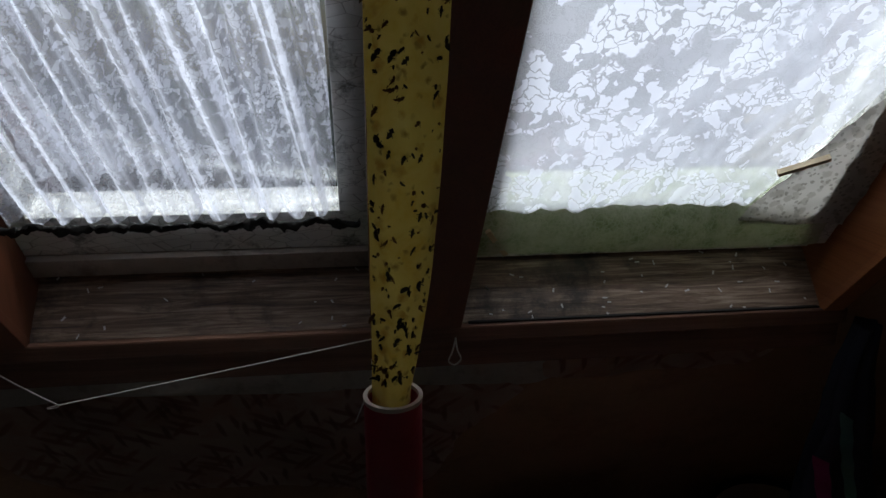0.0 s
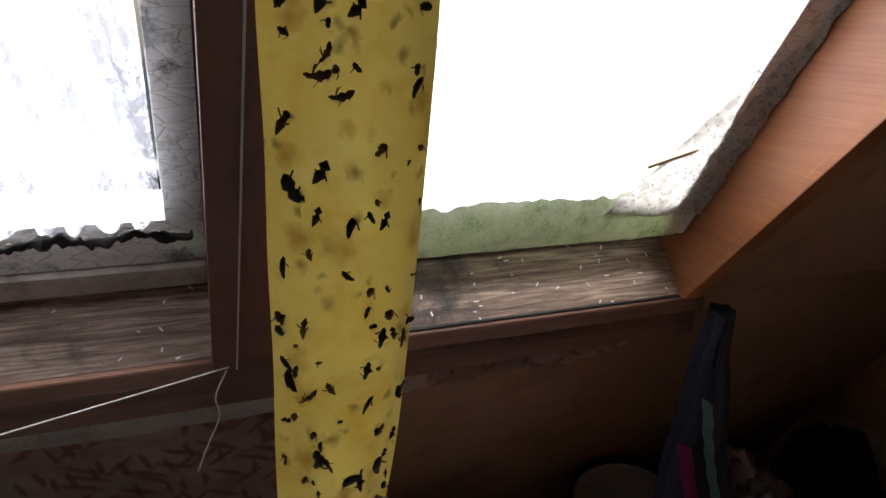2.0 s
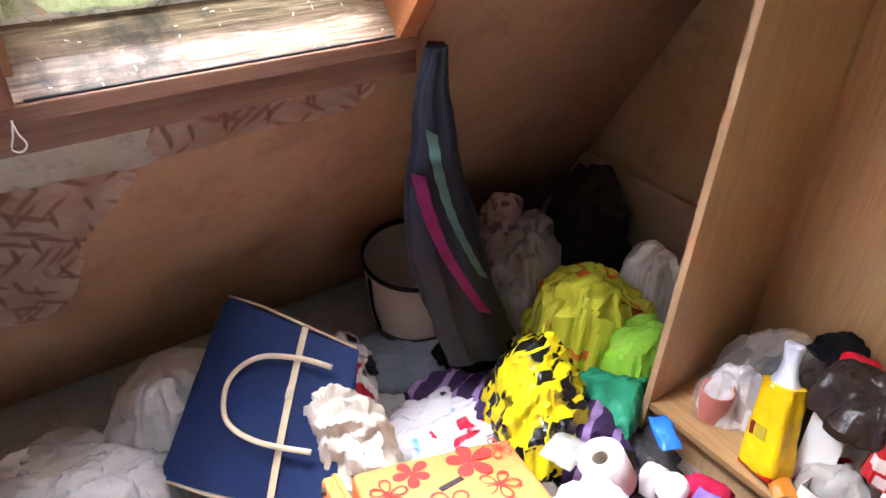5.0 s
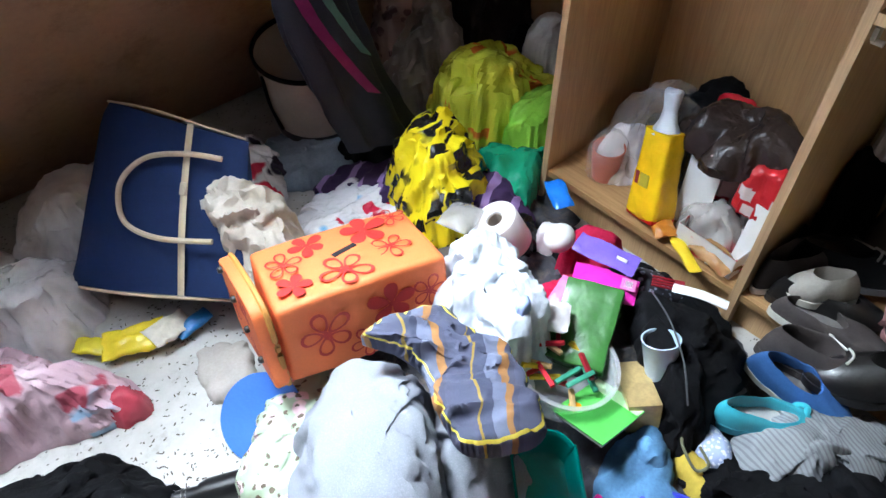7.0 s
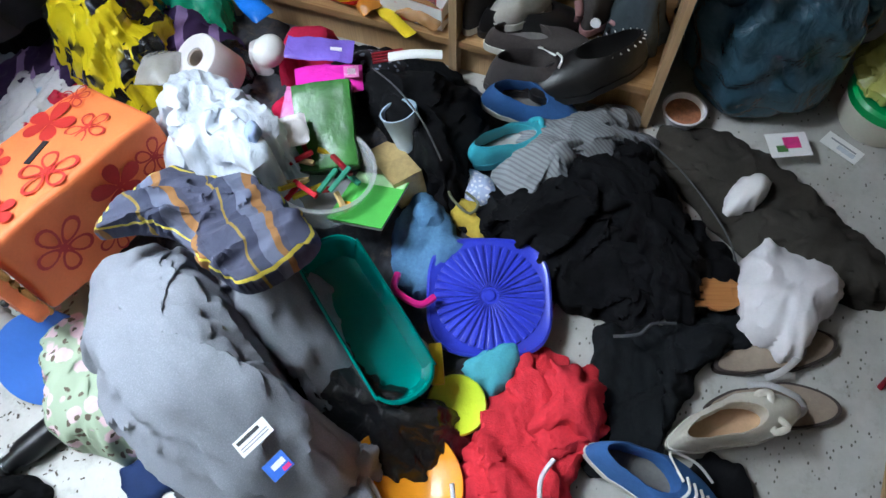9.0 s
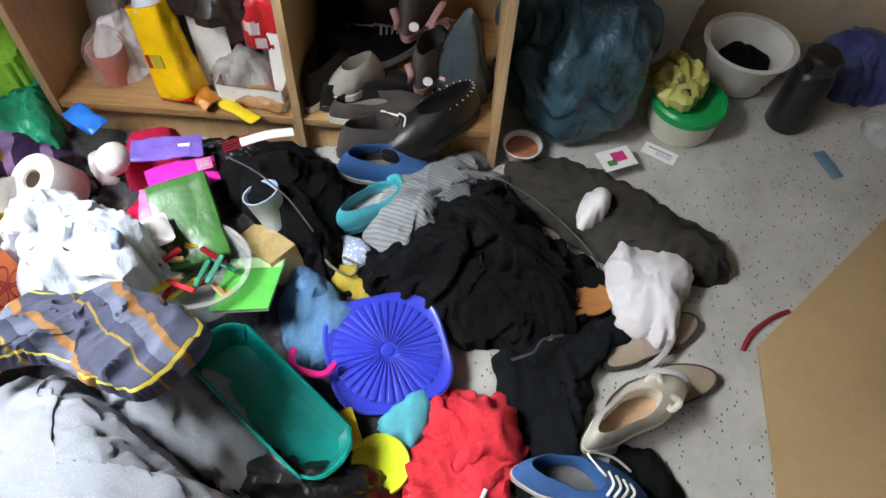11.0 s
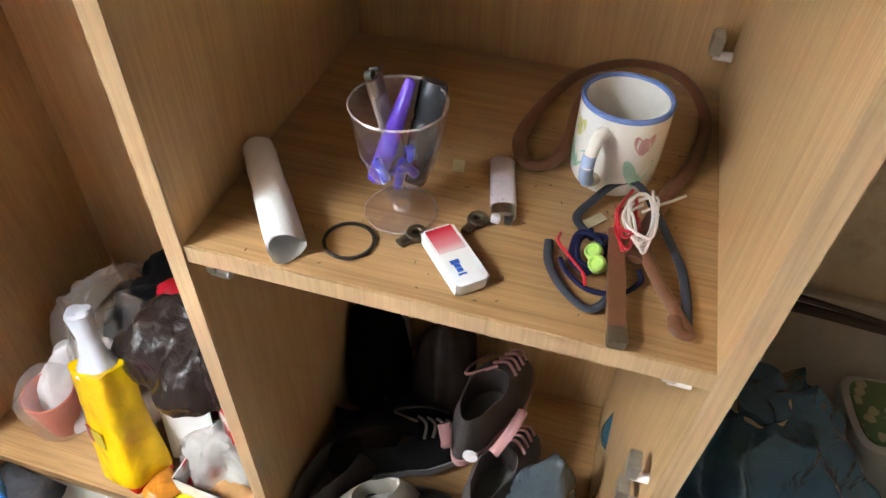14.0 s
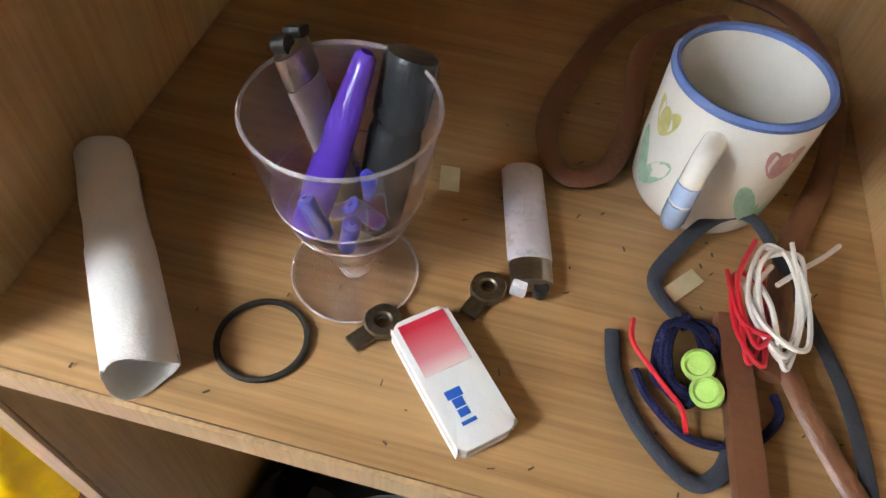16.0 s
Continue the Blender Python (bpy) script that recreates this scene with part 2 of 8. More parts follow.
def wallpaper():
    """Torn pinkish wallpaper with crossed dark red leaf strokes."""
    m, t, p = tree("leaf_wallpaper")
    v = coords(t)
    up = node(t, "VectorMath", {0: v, 1: (0, -0.507, 0.862)}, operation="DOT_PRODUCT").outputs["Value"]
    flat = node(t, "CombineXYZ", {"X": node(t, "SeparateXYZ", {"Vector": v}).outputs["X"], "Y": up}).outputs["Vector"]
    wob = node(t, "TexNoise", {"Vector": flat, "Scale": 9.0, "Detail": 2})
    flat = node(t, "VectorMath", {0: flat, 1: node(t, "VectorMath", {0: wob.outputs["Color"], 3: 0.03}, operation="SCALE").outputs["Vector"]}, operation="ADD").outputs["Vector"]
    paper = ramp(t, noise_fac(t, v, 6, 5), [(0.3, (0.42, 0.27, 0.2)), (0.65, (0.58, 0.42, 0.34))])
    col = mix(t, ramp(t, noise_fac(t, v, 14, 3), [(0.5, (0, 0, 0)), (0.62, (0.6, 0.6, 0.6))]), paper, (0.46, 0.26, 0.18))
    for turn, sx, sy, size, c in ((38, 7, 33, 0.3, (0.27, 0.12, 0.085)), (-52, 6, 36, 0.26, (0.3, 0.13, 0.09)), (84, 8, 42, 0.25, (0.22, 0.1, 0.07))):
        r = node(t, "VectorRotate", {"Vector": flat, "Angle": radians(turn)}, rotation_type="Z_AXIS").outputs["Vector"]
        r = node(t, "VectorMath", {0: r, 1: (sx, sy, 1)}, operation="MULTIPLY").outputs["Vector"]
        vo = node(t, "TexVoronoi", {"Vector": r, "Scale": 1.0}, voronoi_dimensions="2D")
        keep = ramp(t, node(t, "SeparateColor", {"Color": vo.outputs["Color"]}).outputs["Red"], [(0.42, (0, 0, 0)), (0.46, (0.85, 0.85, 0.85))])
        leaf = ramp(t, vo.outputs["Distance"], [(size * 0.6, (1, 1, 1)), (size * 1.2, (0, 0, 0))])
        col = mix(t, node(t, "Math", {0: keep, 1: leaf}, operation="MULTIPLY").outputs["Value"], col, c)
    t.links.new(col, p.inputs["Base Color"])
    p.inputs["Roughness"].default_value = 0.8
    bump(t, p, noise_fac(t, v, 40, 3), 0.3, 0.003)
    return m


def rolled_lace():
    """Pale mould-green net cloth with lighter straggling threads."""
    m, t, p = tree("green_lace_cloth")
    v = coords(t)
    w = node(t, "TexNoise", {"Vector": v, "Scale": 60.0, "Detail": 2})
    v2 = node(t, "VectorMath", {0: v, 1: node(t, "VectorMath", {0: w.outputs["Color"], 3: 0.02}, operation="SCALE").outputs["Vector"]}, operation="ADD").outputs["Vector"]
    vo = node(t, "TexVoronoi", {"Vector": v2, "Scale": 110.0}, feature="DISTANCE_TO_EDGE").outputs["Distance"]
    base = ramp(t, noise_fac(t, v, 22, 5, 0.7), [(0.36, (0.17, 0.23, 0.09)), (0.47, (0.4, 0.45, 0.29)), (0.6, (0.62, 0.64, 0.55))])
    col = mix(t, ramp(t, vo, [(0.03, (0.5, 0.5, 0.5)), (0.12, (0, 0, 0))]), base, (0.66, 0.67, 0.58))
    t.links.new(col, p.inputs["Base Color"])
    p.inputs["Roughness"].default_value = 0.9
    bump(t, p, vo, 0.6, 0.003)
    return see_through(m, 0.3, (0.5, 0.54, 0.38))


def fly_paper_mat():
    """Sticky yellow paper, blotched amber where insects have stained it."""
    m, t, p = tree("sticky_yellow_paper")
    v = coords(t)
    col = ramp(t, noise_fac(t, v, 80, 4, 0.6, 0.5), [(0.32, (0.6, 0.42, 0.09)), (0.45, (0.66, 0.54, 0.19)), (0.7, (0.72, 0.64, 0.3))])
    w = node(t, "VectorMath", {0: v, 1: node(t, "VectorMath", {0: node(t, "TexNoise", {"Vector": v, "Scale": 300.0}).outputs["Color"], 3: 0.004}, operation="SCALE").outputs["Vector"]}, operation="ADD").outputs["Vector"]
    for scale, size, keep, c in ((140, 0.28, 0.75, (0.36, 0.16, 0.015)), (230, 0.3, 0.8, (0.16, 0.075, 0.015)), (330, 0.3, 0.86, (0.1, 0.06, 0.02))):
        vo = node(t, "TexVoronoi", {"Vector": w, "Scale": float(scale)})
        some = ramp(t, node(t, "SeparateColor", {"Color": vo.outputs["Color"]}).outputs["Red"], [(keep, (0, 0, 0)), (keep + 0.03, (0.9, 0.9, 0.9))])
        blot = ramp(t, vo.outputs["Distance"], [(size * 0.4, (1, 1, 1)), (size * 1.5, (0, 0, 0))])
        col = mix(t, node(t, "Math", {0: some, 1: blot}, operation="MULTIPLY").outputs["Value"], col, c)
    t.links.new(col, p.inputs["Base Color"])
    p.inputs["Roughness"].default_value = 0.3
    bump(t, p, noise_fac(t, v, 120, 4), 0.5, 0.001)
    return see_through(m, 0.28, (0.6, 0.46, 0.1))


PLY = ply_mat()
FLAKE = flaking_paint()
LACE_PLEAT = lace_mat("pleated_net_curtain", 36, 700, 0.62, 26)
LACE_ROSE = lace_mat("rose_lace_curtain", 17, 800, 0.74)
GLASS_PANE = glass_mat("window_glass", (0.93, 0.97, 0.95), 0.05)
CLEAR = thin_clear("clear_plastic")
# whitish haze paints highlights onto the goblet's rim, rings, stem and foot
CLEAR_HIGHLIGHT = thin_clear("clear_plastic_highlight", haze_share=0.3)
FLOOR = floor_mat()
PAPER = wallpaper()
SLOPE = surface("brown_board_ceiling", (0.37, 0.213, 0.126), 0.14, 3, 60, 0.75, 0, 0.2, (0.24, 0.125, 0.07))
GABLE = surface("yellowed_wall_paint", (0.55, 0.375, 0.215), 0.1, 2.5, 50, 0.7, 0, 0.2, (0.33, 0.22, 0.13))
PALE_WALL = surface("pale_wall_paint", (0.56, 0.44, 0.31), 0.1, 3, 60, 0.7, 0, 0.2, (0.45, 0.36, 0.26))
# light tone chosen for bounce off the unseen walls and ceiling
ROOM_BOUNCE = surface("bounce_white_paint", (0.74, 0.7, 0.63), 0.08, 2, 50, 0.8, 0, 0.2)
GREY_PLASTER = surface("bare_grey_plaster", (0.46, 0.4, 0.34), 0.15, 8, 70, 0.9, 0, 0.4, (0.22, 0.18, 0.15))
GROUND = surface("garden_ground", (0.11, 0.14, 0.09), 0.3, 0.5, 6, 0.9, 0, 0.3)


# ---- builders ----
def finish(name, bm, material, smooth=True):
    me = bpy.data.meshes.new(name)
    bm.normal_update()
    bm.to_mesh(me)
    bm.free()
    for mm in (material if isinstance(material, (list, tuple)) else [material]):
        me.materials.append(mm)
    if smooth:
        me.shade_smooth()
        me.set_sharp_from_angle(angle=radians(42))
    return me


def thing(name, m, label, category, group=""):
    ob = new(name)
    ob.empty_display_size = 0.05
    ob.matrix_world = m
    return tagged(ob, label, category, group)


def part(name, bm, material, parent, label="", m=None):
    ob = new(name, finish(name, bm, material))
    ob.parent = parent
    if m is not None:
        ob.matrix_basis = m
    return tagged(ob, label)


def solo(name, bm, material, label, category, m=None, group="", kind=""):
    ob = new(name, finish(name, bm, material))
    if m is not None:
        ob.matrix_world = m
    return tagged(ob, label, category, group, kind)


def box(sx, sy, sz, m=None, bevel=0.0, seg=2, bm=None):
    """A box that stands on z = 0 of the pose m, centred in x and y."""
    bm = bm or bmesh.new()
    new_verts = bmesh.ops.create_cube(bm, size=1)["verts"]
    bmesh.ops.transform(bm, matrix=Matrix.Translation((0, 0, sz / 2)) @ Matrix.Diagonal((sx, sy, sz, 1)), verts=new_verts)
    if bevel:
        edges = list({e for v in new_verts for e in v.link_edges})
        r = bmesh.ops.bevel(bm, geom=edges, offset=bevel, segments=seg, affect="EDGES", profile=0.6)
        new_verts = list({v for f in r["faces"] for v in f.verts} | {v for v in new_verts if v.is_valid})
    if m is not None:
        bmesh.ops.transform(bm, matrix=m, verts=[v for v in new_verts if v.is_valid])
    return bm


def slab(x0, x1, y0, y1, z0, z1, bevel=0.0, bm=None):
    return box(x1 - x0, y1 - y0, z1 - z0, Matrix.Translation(((x0 + x1) / 2, (y0 + y1) / 2, z0)), bevel, 2, bm)


def lathe(profile, n=40, m=None, bm=None, squash=1.0):
    """Turns a profile of (radius, height) about z; ends at radius 0 close it."""
    bm = bm or bmesh.new()
    rings = []
    for r, z in profile:
        if r < 1e-6:
            rings.append([bm.verts.new((0, 0, z))])
        else:
            rings.append([bm.verts.new((r * math.cos(2 * math.pi * i / n), squash * r * math.sin(2 * math.pi * i / n), z)) for i in range(n)])
    for a, b in zip(rings, rings[1:]):
        for i in range(n):
            j = (i + 1) % n
            q = [a[i % len(a)], a[j % len(a)], b[j % len(b)], b[i % len(b)]]
            q = list(dict.fromkeys(q))
            if len(q) > 2:
                bm.faces.new(q)
    bmesh.ops.recalc_face_normals(bm, faces=bm.faces)
    if m is not None:
        bmesh.ops.transform(bm, matrix=m, verts=[v for r in rings for v in r])
    return bm


def spline(pts, n, closed=False):
    """n points on a Catmull-Rom curve through pts."""
    P = [Vector(p) for p in pts]
    k = len(P)
    out = []
    for i in range(n):
        u = i / n * k if closed else i / (n - 1) * (k - 1)
        a = min(int(u), k - 1 if closed else k - 2)
        f = u - a
        g = (lambda q: P[q % k]) if closed else (lambda q: P[max(0, min(k - 1, q))])
        p0, p1, p2, p3 = g(a - 1), g(a), g(a + 1), g(a + 2)
        out.append(0.5 * (2 * p1 + (p2 - p0) * f + (2 * p0 - 5 * p1 + 4 * p2 - p3) * f * f + (3 * p1 - p0 - 3 * p2 + p3) * f ** 3))
    return out


def tube(pts, r, n=48, sides=8, closed=False, flat=1.0, bm=None, taper=None):
    """A cord or strap along a curve; flat < 1 thins it in height."""
    bm = bm or bmesh.new()
    path = spline(pts, n, closed)
    rings = []
    for i, p in enumerate(path):
        a = path[(i - 1) % n] if closed or i else p
        b = path[(i + 1) % n] if closed or i < n - 1 else p
        d = (b - a).normalized()
        side = d.cross(Vector((0, 0, 1)))
        side = side.normalized() if side.length > 1e-4 else Vector((1, 0, 0))
        up = side.cross(d)
        rr = r * (taper(i / (n - 1)) if taper else 1)
        rings.append([bm.verts.new(p + side * (rr * math.cos(2 * math.pi * k / sides)) + up * (rr * flat * math.sin(2 * math.pi * k / sides))) for k in range(sides)])
    pairs = list(zip(rings, rings[1:])) + ([(rings[-1], rings[0])] if closed else [])
    for a, b in pairs:
        for k in range(sides):
            bm.faces.new((a[k], a[(k + 1) % sides], b[(k + 1) % sides], b[k]))
    if not closed:
        bm.faces.new(rings[0][::-1])
        bm.faces.new(rings[-1])
    bmesh.ops.recalc_face_normals(bm, faces=bm.faces)
    return bm


PEAKS = [(1.05, 0.36, 0.15, 0.24), (0.52, 0.34, 0.17, 0.17), (0.78, 0.62, 0.08, 0.2), (1.2, 0.95, 0.10, 0.25), (0.85, 0.05, 0.03, 0.2), (1.1, -0.12, 0.05, 0.2), (0.62, 0.0, 0.05, 0.16)]


def pile(x, y):
    """Height of the heap of things on the floor, for one place or for many."""
    h = sum(a * np.exp(-((x - u) ** 2 + (y - v) ** 2) / (s * s)) for u, v, a, s in PEAKS)
    return np.maximum(0.0, h - 0.022)


def crease(s):
    """Sharp creases at three scales, about -1 to 1."""
    return 0.52 * (1 - 3.0 * abs(noise.noise(s))) + 0.32 * (1 - 3.0 * abs(noise.noise(s * 2.1 + Vector((5, 3, 1))))) + 0.16 * (1 - 3.0 * abs(noise.noise(s * 4.7)))


def settle(P, rest, ground, steps, bend, hold):
    """Lets a grid of points P fall and buckle like loose cloth; rest holds its own lengths, ground(x, y) its support."""
    n = P.shape[0]
    links = []
    for di, dj, k in ((0, 1, 1.0), (1, 0, 1.0), (1, 1, 0.5), (1, -1, 0.5), (0, 2, bend), (2, 0, bend)):
        span = max(di, abs(dj))
        along_i = di > 0
        for odd in range(2):
            idx = np.arange(n - (di if along_i else abs(dj)))
            idx = idx[(idx // span) % 2 == odd]
            if along_i:
                cols = np.arange(max(0, -dj), n - max(0, dj))
                a, b = np.ix_(idx, cols), np.ix_(idx + di, cols + dj)
            else:
                cols = np.arange(n)
                a, b = np.ix_(cols, idx), np.ix_(cols, idx + dj)
            links.append((a, b, np.linalg.norm(rest[b] - rest[a], axis=-1), k, span == 2))
    home = P[..., :2].copy()
    rim = np.zeros((n, n, 1))
    rim[0], rim[-1], rim[:, 0], rim[:, -1] = hold, hold, hold, hold
    for step in range(steps):
        P[..., 2] -= 0.0009
        for a, b, length, k, far in links:
            d = P[b] - P[a]
            now = np.linalg.norm(d, axis=-1) + 1e-9
            pull = (now - length) / now * (0.5 * k)
            if far:
                pull = np.minimum(pull, 0.0)
            d *= pull[..., None]
            P[a] += d
            P[b] -= d
        P[..., :2] += (home - P[..., :2]) * rim
        P[..., 2] = np.maximum(P[..., 2], ground(P[..., 0], P[..., 1]))
    return P


def heap(outline, h, base=pile, fold=0.03, freq=9.0, along=0.0, stretch=2.6, dome=2.6, seed=1, wob=0.16, thick=0.010, sag=1.0, slack=None, bend=0.35, hold=0.5, steps=60, fine=0.0062, ridge=0.55, trim=0):
    """A crumpled cloth or bag: a loose sheet, larger than its outline, that has settled and buckled over what lies beneath."""
    off = Vector((seed * 3.7, seed * 1.9, seed * 0.7))
    m = 240
    edge = spline([(x, y, 0) for x, y in outline], m, True)
    c = sum(edge, Vector()) / m
    size = sum((e - c).length for e in edge) / m
    N = max(15, min(74, int(2 * size / fine)))
    ca, sa = math.cos(radians(along)), math.sin(radians(along))
    fold = fold * min(1.0, 0.35 + size / 0.14)
    hem = [1 + wob * noise.noise((e - c) / size * 2.2 + off) + 0.45 * wob * noise.noise((e - c) / size * 6 + off) for e in edge]
    rim = np.array([((e - c) * k)[:2] for e, k in zip(edge, hem)])
    start, support, rest = np.zeros((N, N, 3)), np.zeros((N, N)), np.zeros((N, N, 3))
    loose = 1 + (min(0.3, fold * 6.0) if slack is None else slack)
    detail = np.zeros((N, N))
    for i in range(N):
        for j in range(N):
            a, b = 2 * i / (N - 1) - 1, 2 * j / (N - 1) - 1
            r = max(abs(a), abs(b))
            if r < 1e-9:
                turn = 0.0
            elif abs(a) >= abs(b):
                turn = 0.125 * b / a + (0.0 if a > 0 else 0.5)
            else:
                turn = 0.25 - 0.125 * a / b + (0.0 if b > 0 else 0.5)
            k = (turn % 1.0) * m
            k0, f = int(k) % m, k - int(k)
            x, y = c.x + r * ((1 - f) * rim[k0] + f * rim[(k0 + 1) % m])[0], c.y + r * ((1 - f) * rim[k0] + f * rim[(k0 + 1) % m])[1]
            top = h * (0.78 + 0.5 * noise.noise(Vector((x, y, 0)) * (0.55 / size) + off))
            support[i, j] = 0.94 * top * (1 - r ** dome) + thick * (1 - r ** 12)
            z = float(base(x, y)) * sag + support[i, j]
            s = Vector(((x * ca + y * sa) / stretch, -x * sa + y * ca, z * 0.8)) * freq + off
            s += 0.5 * noise.noise_vector(s * 0.6)
            lump = crease(s) * fold * (1 - 0.8 * r ** 10)
            push = 0.3 * fold * noise.noise_vector(s * 1.4 + off) * (1 - r ** 8)
            support[i, j] += ridge * max(0.0, 0.35 * fold + lump)
            detail[i, j] = ridge * 0.3 * fold * crease(s * 2.3 + off) * (1 - r ** 10)
            rest[i, j] = (x * loose, y * loose, z)
            start[i, j] = (x + push.x, y + push.y, z + max(0.0, 0.4 * fold + lump))
    P = settle(start, rest, lambda x, y: base(x, y) * sag + support + 0.001, steps, bend, hold)
    P[..., 2] += detail
    bm = bmesh.new()
    g = [[bm.verts.new(P[i, j]) for j in range(N)] for i in range(N)]
    uv = bm.loops.layers.uv.new("cloth")
    where = {}
    for i in range(N):
        for j in range(N):
            where[g[i][j]] = rest[i, j][:2]
    for i in range(N - 1):
        for j in range(N - 1):
            fc = bm.faces.new((g[i][j], g[i + 1][j], g[i + 1][j + 1], g[i][j + 1]))
            fc.material_index = 1 if trim and min(i, j, N - 2 - i, N - 2 - j) == trim else 0
            for lp in fc.loops:
                lp[uv].uv = where[lp.vert]
    border = [g[i][0] for i in range(N - 1)] + [g[-1][j] for j in range(N - 1)] + [g[i][-1] for i in range(N - 1, 0, -1)] + [g[0][j] for j in range(N - 1, 0, -1)]
    low = [bm.verts.new((v.co.x, v.co.y, max(0.0005, v.co.z - 0.008))) for v in border]
    for i in range(len(border)):
        j = (i + 1) % len(border)
        fc = bm.faces.new((border[j], border[i], low[i], low[j]))
        for lp in fc.loops:
            lp[uv].uv = where.get(lp.vert, where[border[i]])
    bm.faces.new(low)
    bmesh.ops.recalc_face_normals(bm, faces=bm.faces)
    return bm


def loft(sections, n=64, crumple=0.0, freq=10.0, seed=1, caps=True, m=None):
    """Joins outlines (lists of 3D points) into one skin, crumpled by noise: sacks, shoes and bags."""
    bm = bmesh.new()
    off = Vector((seed * 2.3, seed * 5.1, seed * 1.3))
    rings = []
    for sec in sections:
        ring = []
        for p in spline(sec, n, True):
            s = p * freq + off
            d = noise.noise_vector(s) * 0.6 + noise.noise_vector(s * 2.4) * 0.3
            rid = (1 - 2.2 * abs(noise.noise(s * 1.2)))
            ring.append(bm.verts.new(p + (d + Vector((0, 0, 0.5)) * rid) * crumple))
        rings.append(ring)
    for a, b in zip(rings, rings[1:]):
        for i in range(n):
            j = (i + 1) % n
            bm.faces.new((a[i], a[j], b[j], b[i]))
    if caps:
        for ring in (rings[0], rings[-1]):
            cc = bm.verts.new(sum((v.co for v in ring), Vector()) / n)
            for i in range(n):
                bm.faces.new((cc, ring[i], ring[(i + 1) % n]))
    bmesh.ops.recalc_face_normals(bm, faces=bm.faces)
    if m is not None:
        bmesh.ops.transform(bm, matrix=m, verts=bm.verts)
    return bm


def sack(r0, height, seed=1, crumple=0.03, neck=0.25, squash=1.0, tilt=(0, 0), freq=9.0, n=72, rings=26, pleat=0.0):
    """A standing filled bag with a gathered neck."""
    secs = []
    for k in range(rings):
        u = k / (rings - 1)
        r = r0 * (0.82 + 0.5 * u - 0.35 * u * u) * (1 if u < 0.55 else 1 - (1 - neck) * ((u - 0.55) / 0.45) ** 1.6)
        r *= min(1, 0.75 + u * 4)
        cx, cy = tilt[0] * u, tilt[1] * u
        fold = [1 + pleat * (0.25 + u * u) * math.sin(9 * a + 2.5 * math.sin(2 * a + seed) + 1.5 * u) for a in [2 * math.pi * i / 60 for i in range(60)]]
        secs.append([(cx + r * f * math.cos(2 * math.pi * i / 60), cy + squash * r * f * math.sin(2 * math.pi * i / 60), height * u) for i, f in enumerate(fold)])
    return loft(secs, n, crumple, freq, seed)


def structure(name, bm, material, label="", category=""):
    return tagged(new(name, finish(name, bm, material, False)), label, category, "", "structure")

# ---- the room ----
FOOT, PITCH = (1.84, 0.0), 59.5          # where the sloping wall meets the floor, and its pitch
CO, SI = math.cos(radians(PITCH)), math.sin(radians(PITCH))


def on_slope(x, s, d=0.0):
    """A point s metres up the slope from the floor and d metres outwards from it."""
    return Vector((x, FOOT[0] - CO * s + SI * d, SI * s + CO * d))


SLOPE_M = Matrix.Translation((0, FOOT[0], 0)) @ Matrix(((1, 0, 0), (0, -CO, SI), (0, SI, CO))).to_4x4()
S_SILL, S_HEAD, S_TOP = 1.17, 2.15, 2.85
LEFT, RIGHT, BACK, TALL = -2.3, 1.90, -2.4, 2.45
WIN = [(-0.44, 0.095), (0.25, 0.885)]

structure("floor", slab(LEFT - 0.1, RIGHT + 0.1, BACK - 0.1, FOOT[0] + 0.1, -0.1, 0), FLOOR, "worn speckled grey vinyl floor strewn with clutter", "floor")


def slope_slab(x0, x1, s0, s1, d0=0.0, d1=0.12, bm=None):
    b = box(x1 - x0, s1 - s0, d1 - d0, SLOPE_M @ Matrix.Translation(((x0 + x1) / 2, (s0 + s1) / 2, d0)), bm=bm)
    return b


bm = slope_slab(LEFT, RIGHT, -0.05, S_SILL)
slope_slab(LEFT, RIGHT, S_HEAD, S_TOP, bm=bm)
slope_slab(LEFT, WIN[0][0], S_SILL, S_HEAD, bm=bm)
slope_slab(WIN[1][1], RIGHT, S_SILL, S_HEAD, bm=bm)
slope_slab(WIN[0][1], WIN[1][0], S_SILL, S_HEAD, bm=bm)
structure("wall_slope", bm, SLOPE, "brown boarded sloping attic wall below the windows", "wall")
structure("wall_gable", slab(RIGHT, RIGHT + 0.1, BACK, FOOT[0] + 0.2, 0, TALL), GABLE, "yellowed plain gable wall", "wall")
# left wall, back wall and ceiling: out of view, added to bounce daylight
structure("wall_left", slab(LEFT - 0.1, LEFT, BACK, FOOT[0] + 0.2, 0, TALL), ROOM_BOUNCE, "unseen off-white wall added to bounce daylight", "wall")
structure("wall_back", slab(LEFT, RIGHT, BACK - 0.1, BACK, 0, TALL), ROOM_BOUNCE, "unseen off-white wall added to bounce daylight", "wall")
structure("ceiling", slab(LEFT, RIGHT, BACK, 0.12, TALL, TALL + 0.1), ROOM_BOUNCE, "unseen off-white ceiling added to bounce daylight", "ceiling")
structure("baseboard", slab(RIGHT - 0.02, RIGHT - 0.001, BACK, FOOT[0] - 0.02, 0.0, 0.345, 0.004), PALE_WALL, "pale lower band of the gable wall with a ledge", "baseboard")
structure("ground", slab(-40, 40, 2.2, 80, -3.2, -3.0), GROUND, "green garden ground outside", "ground")


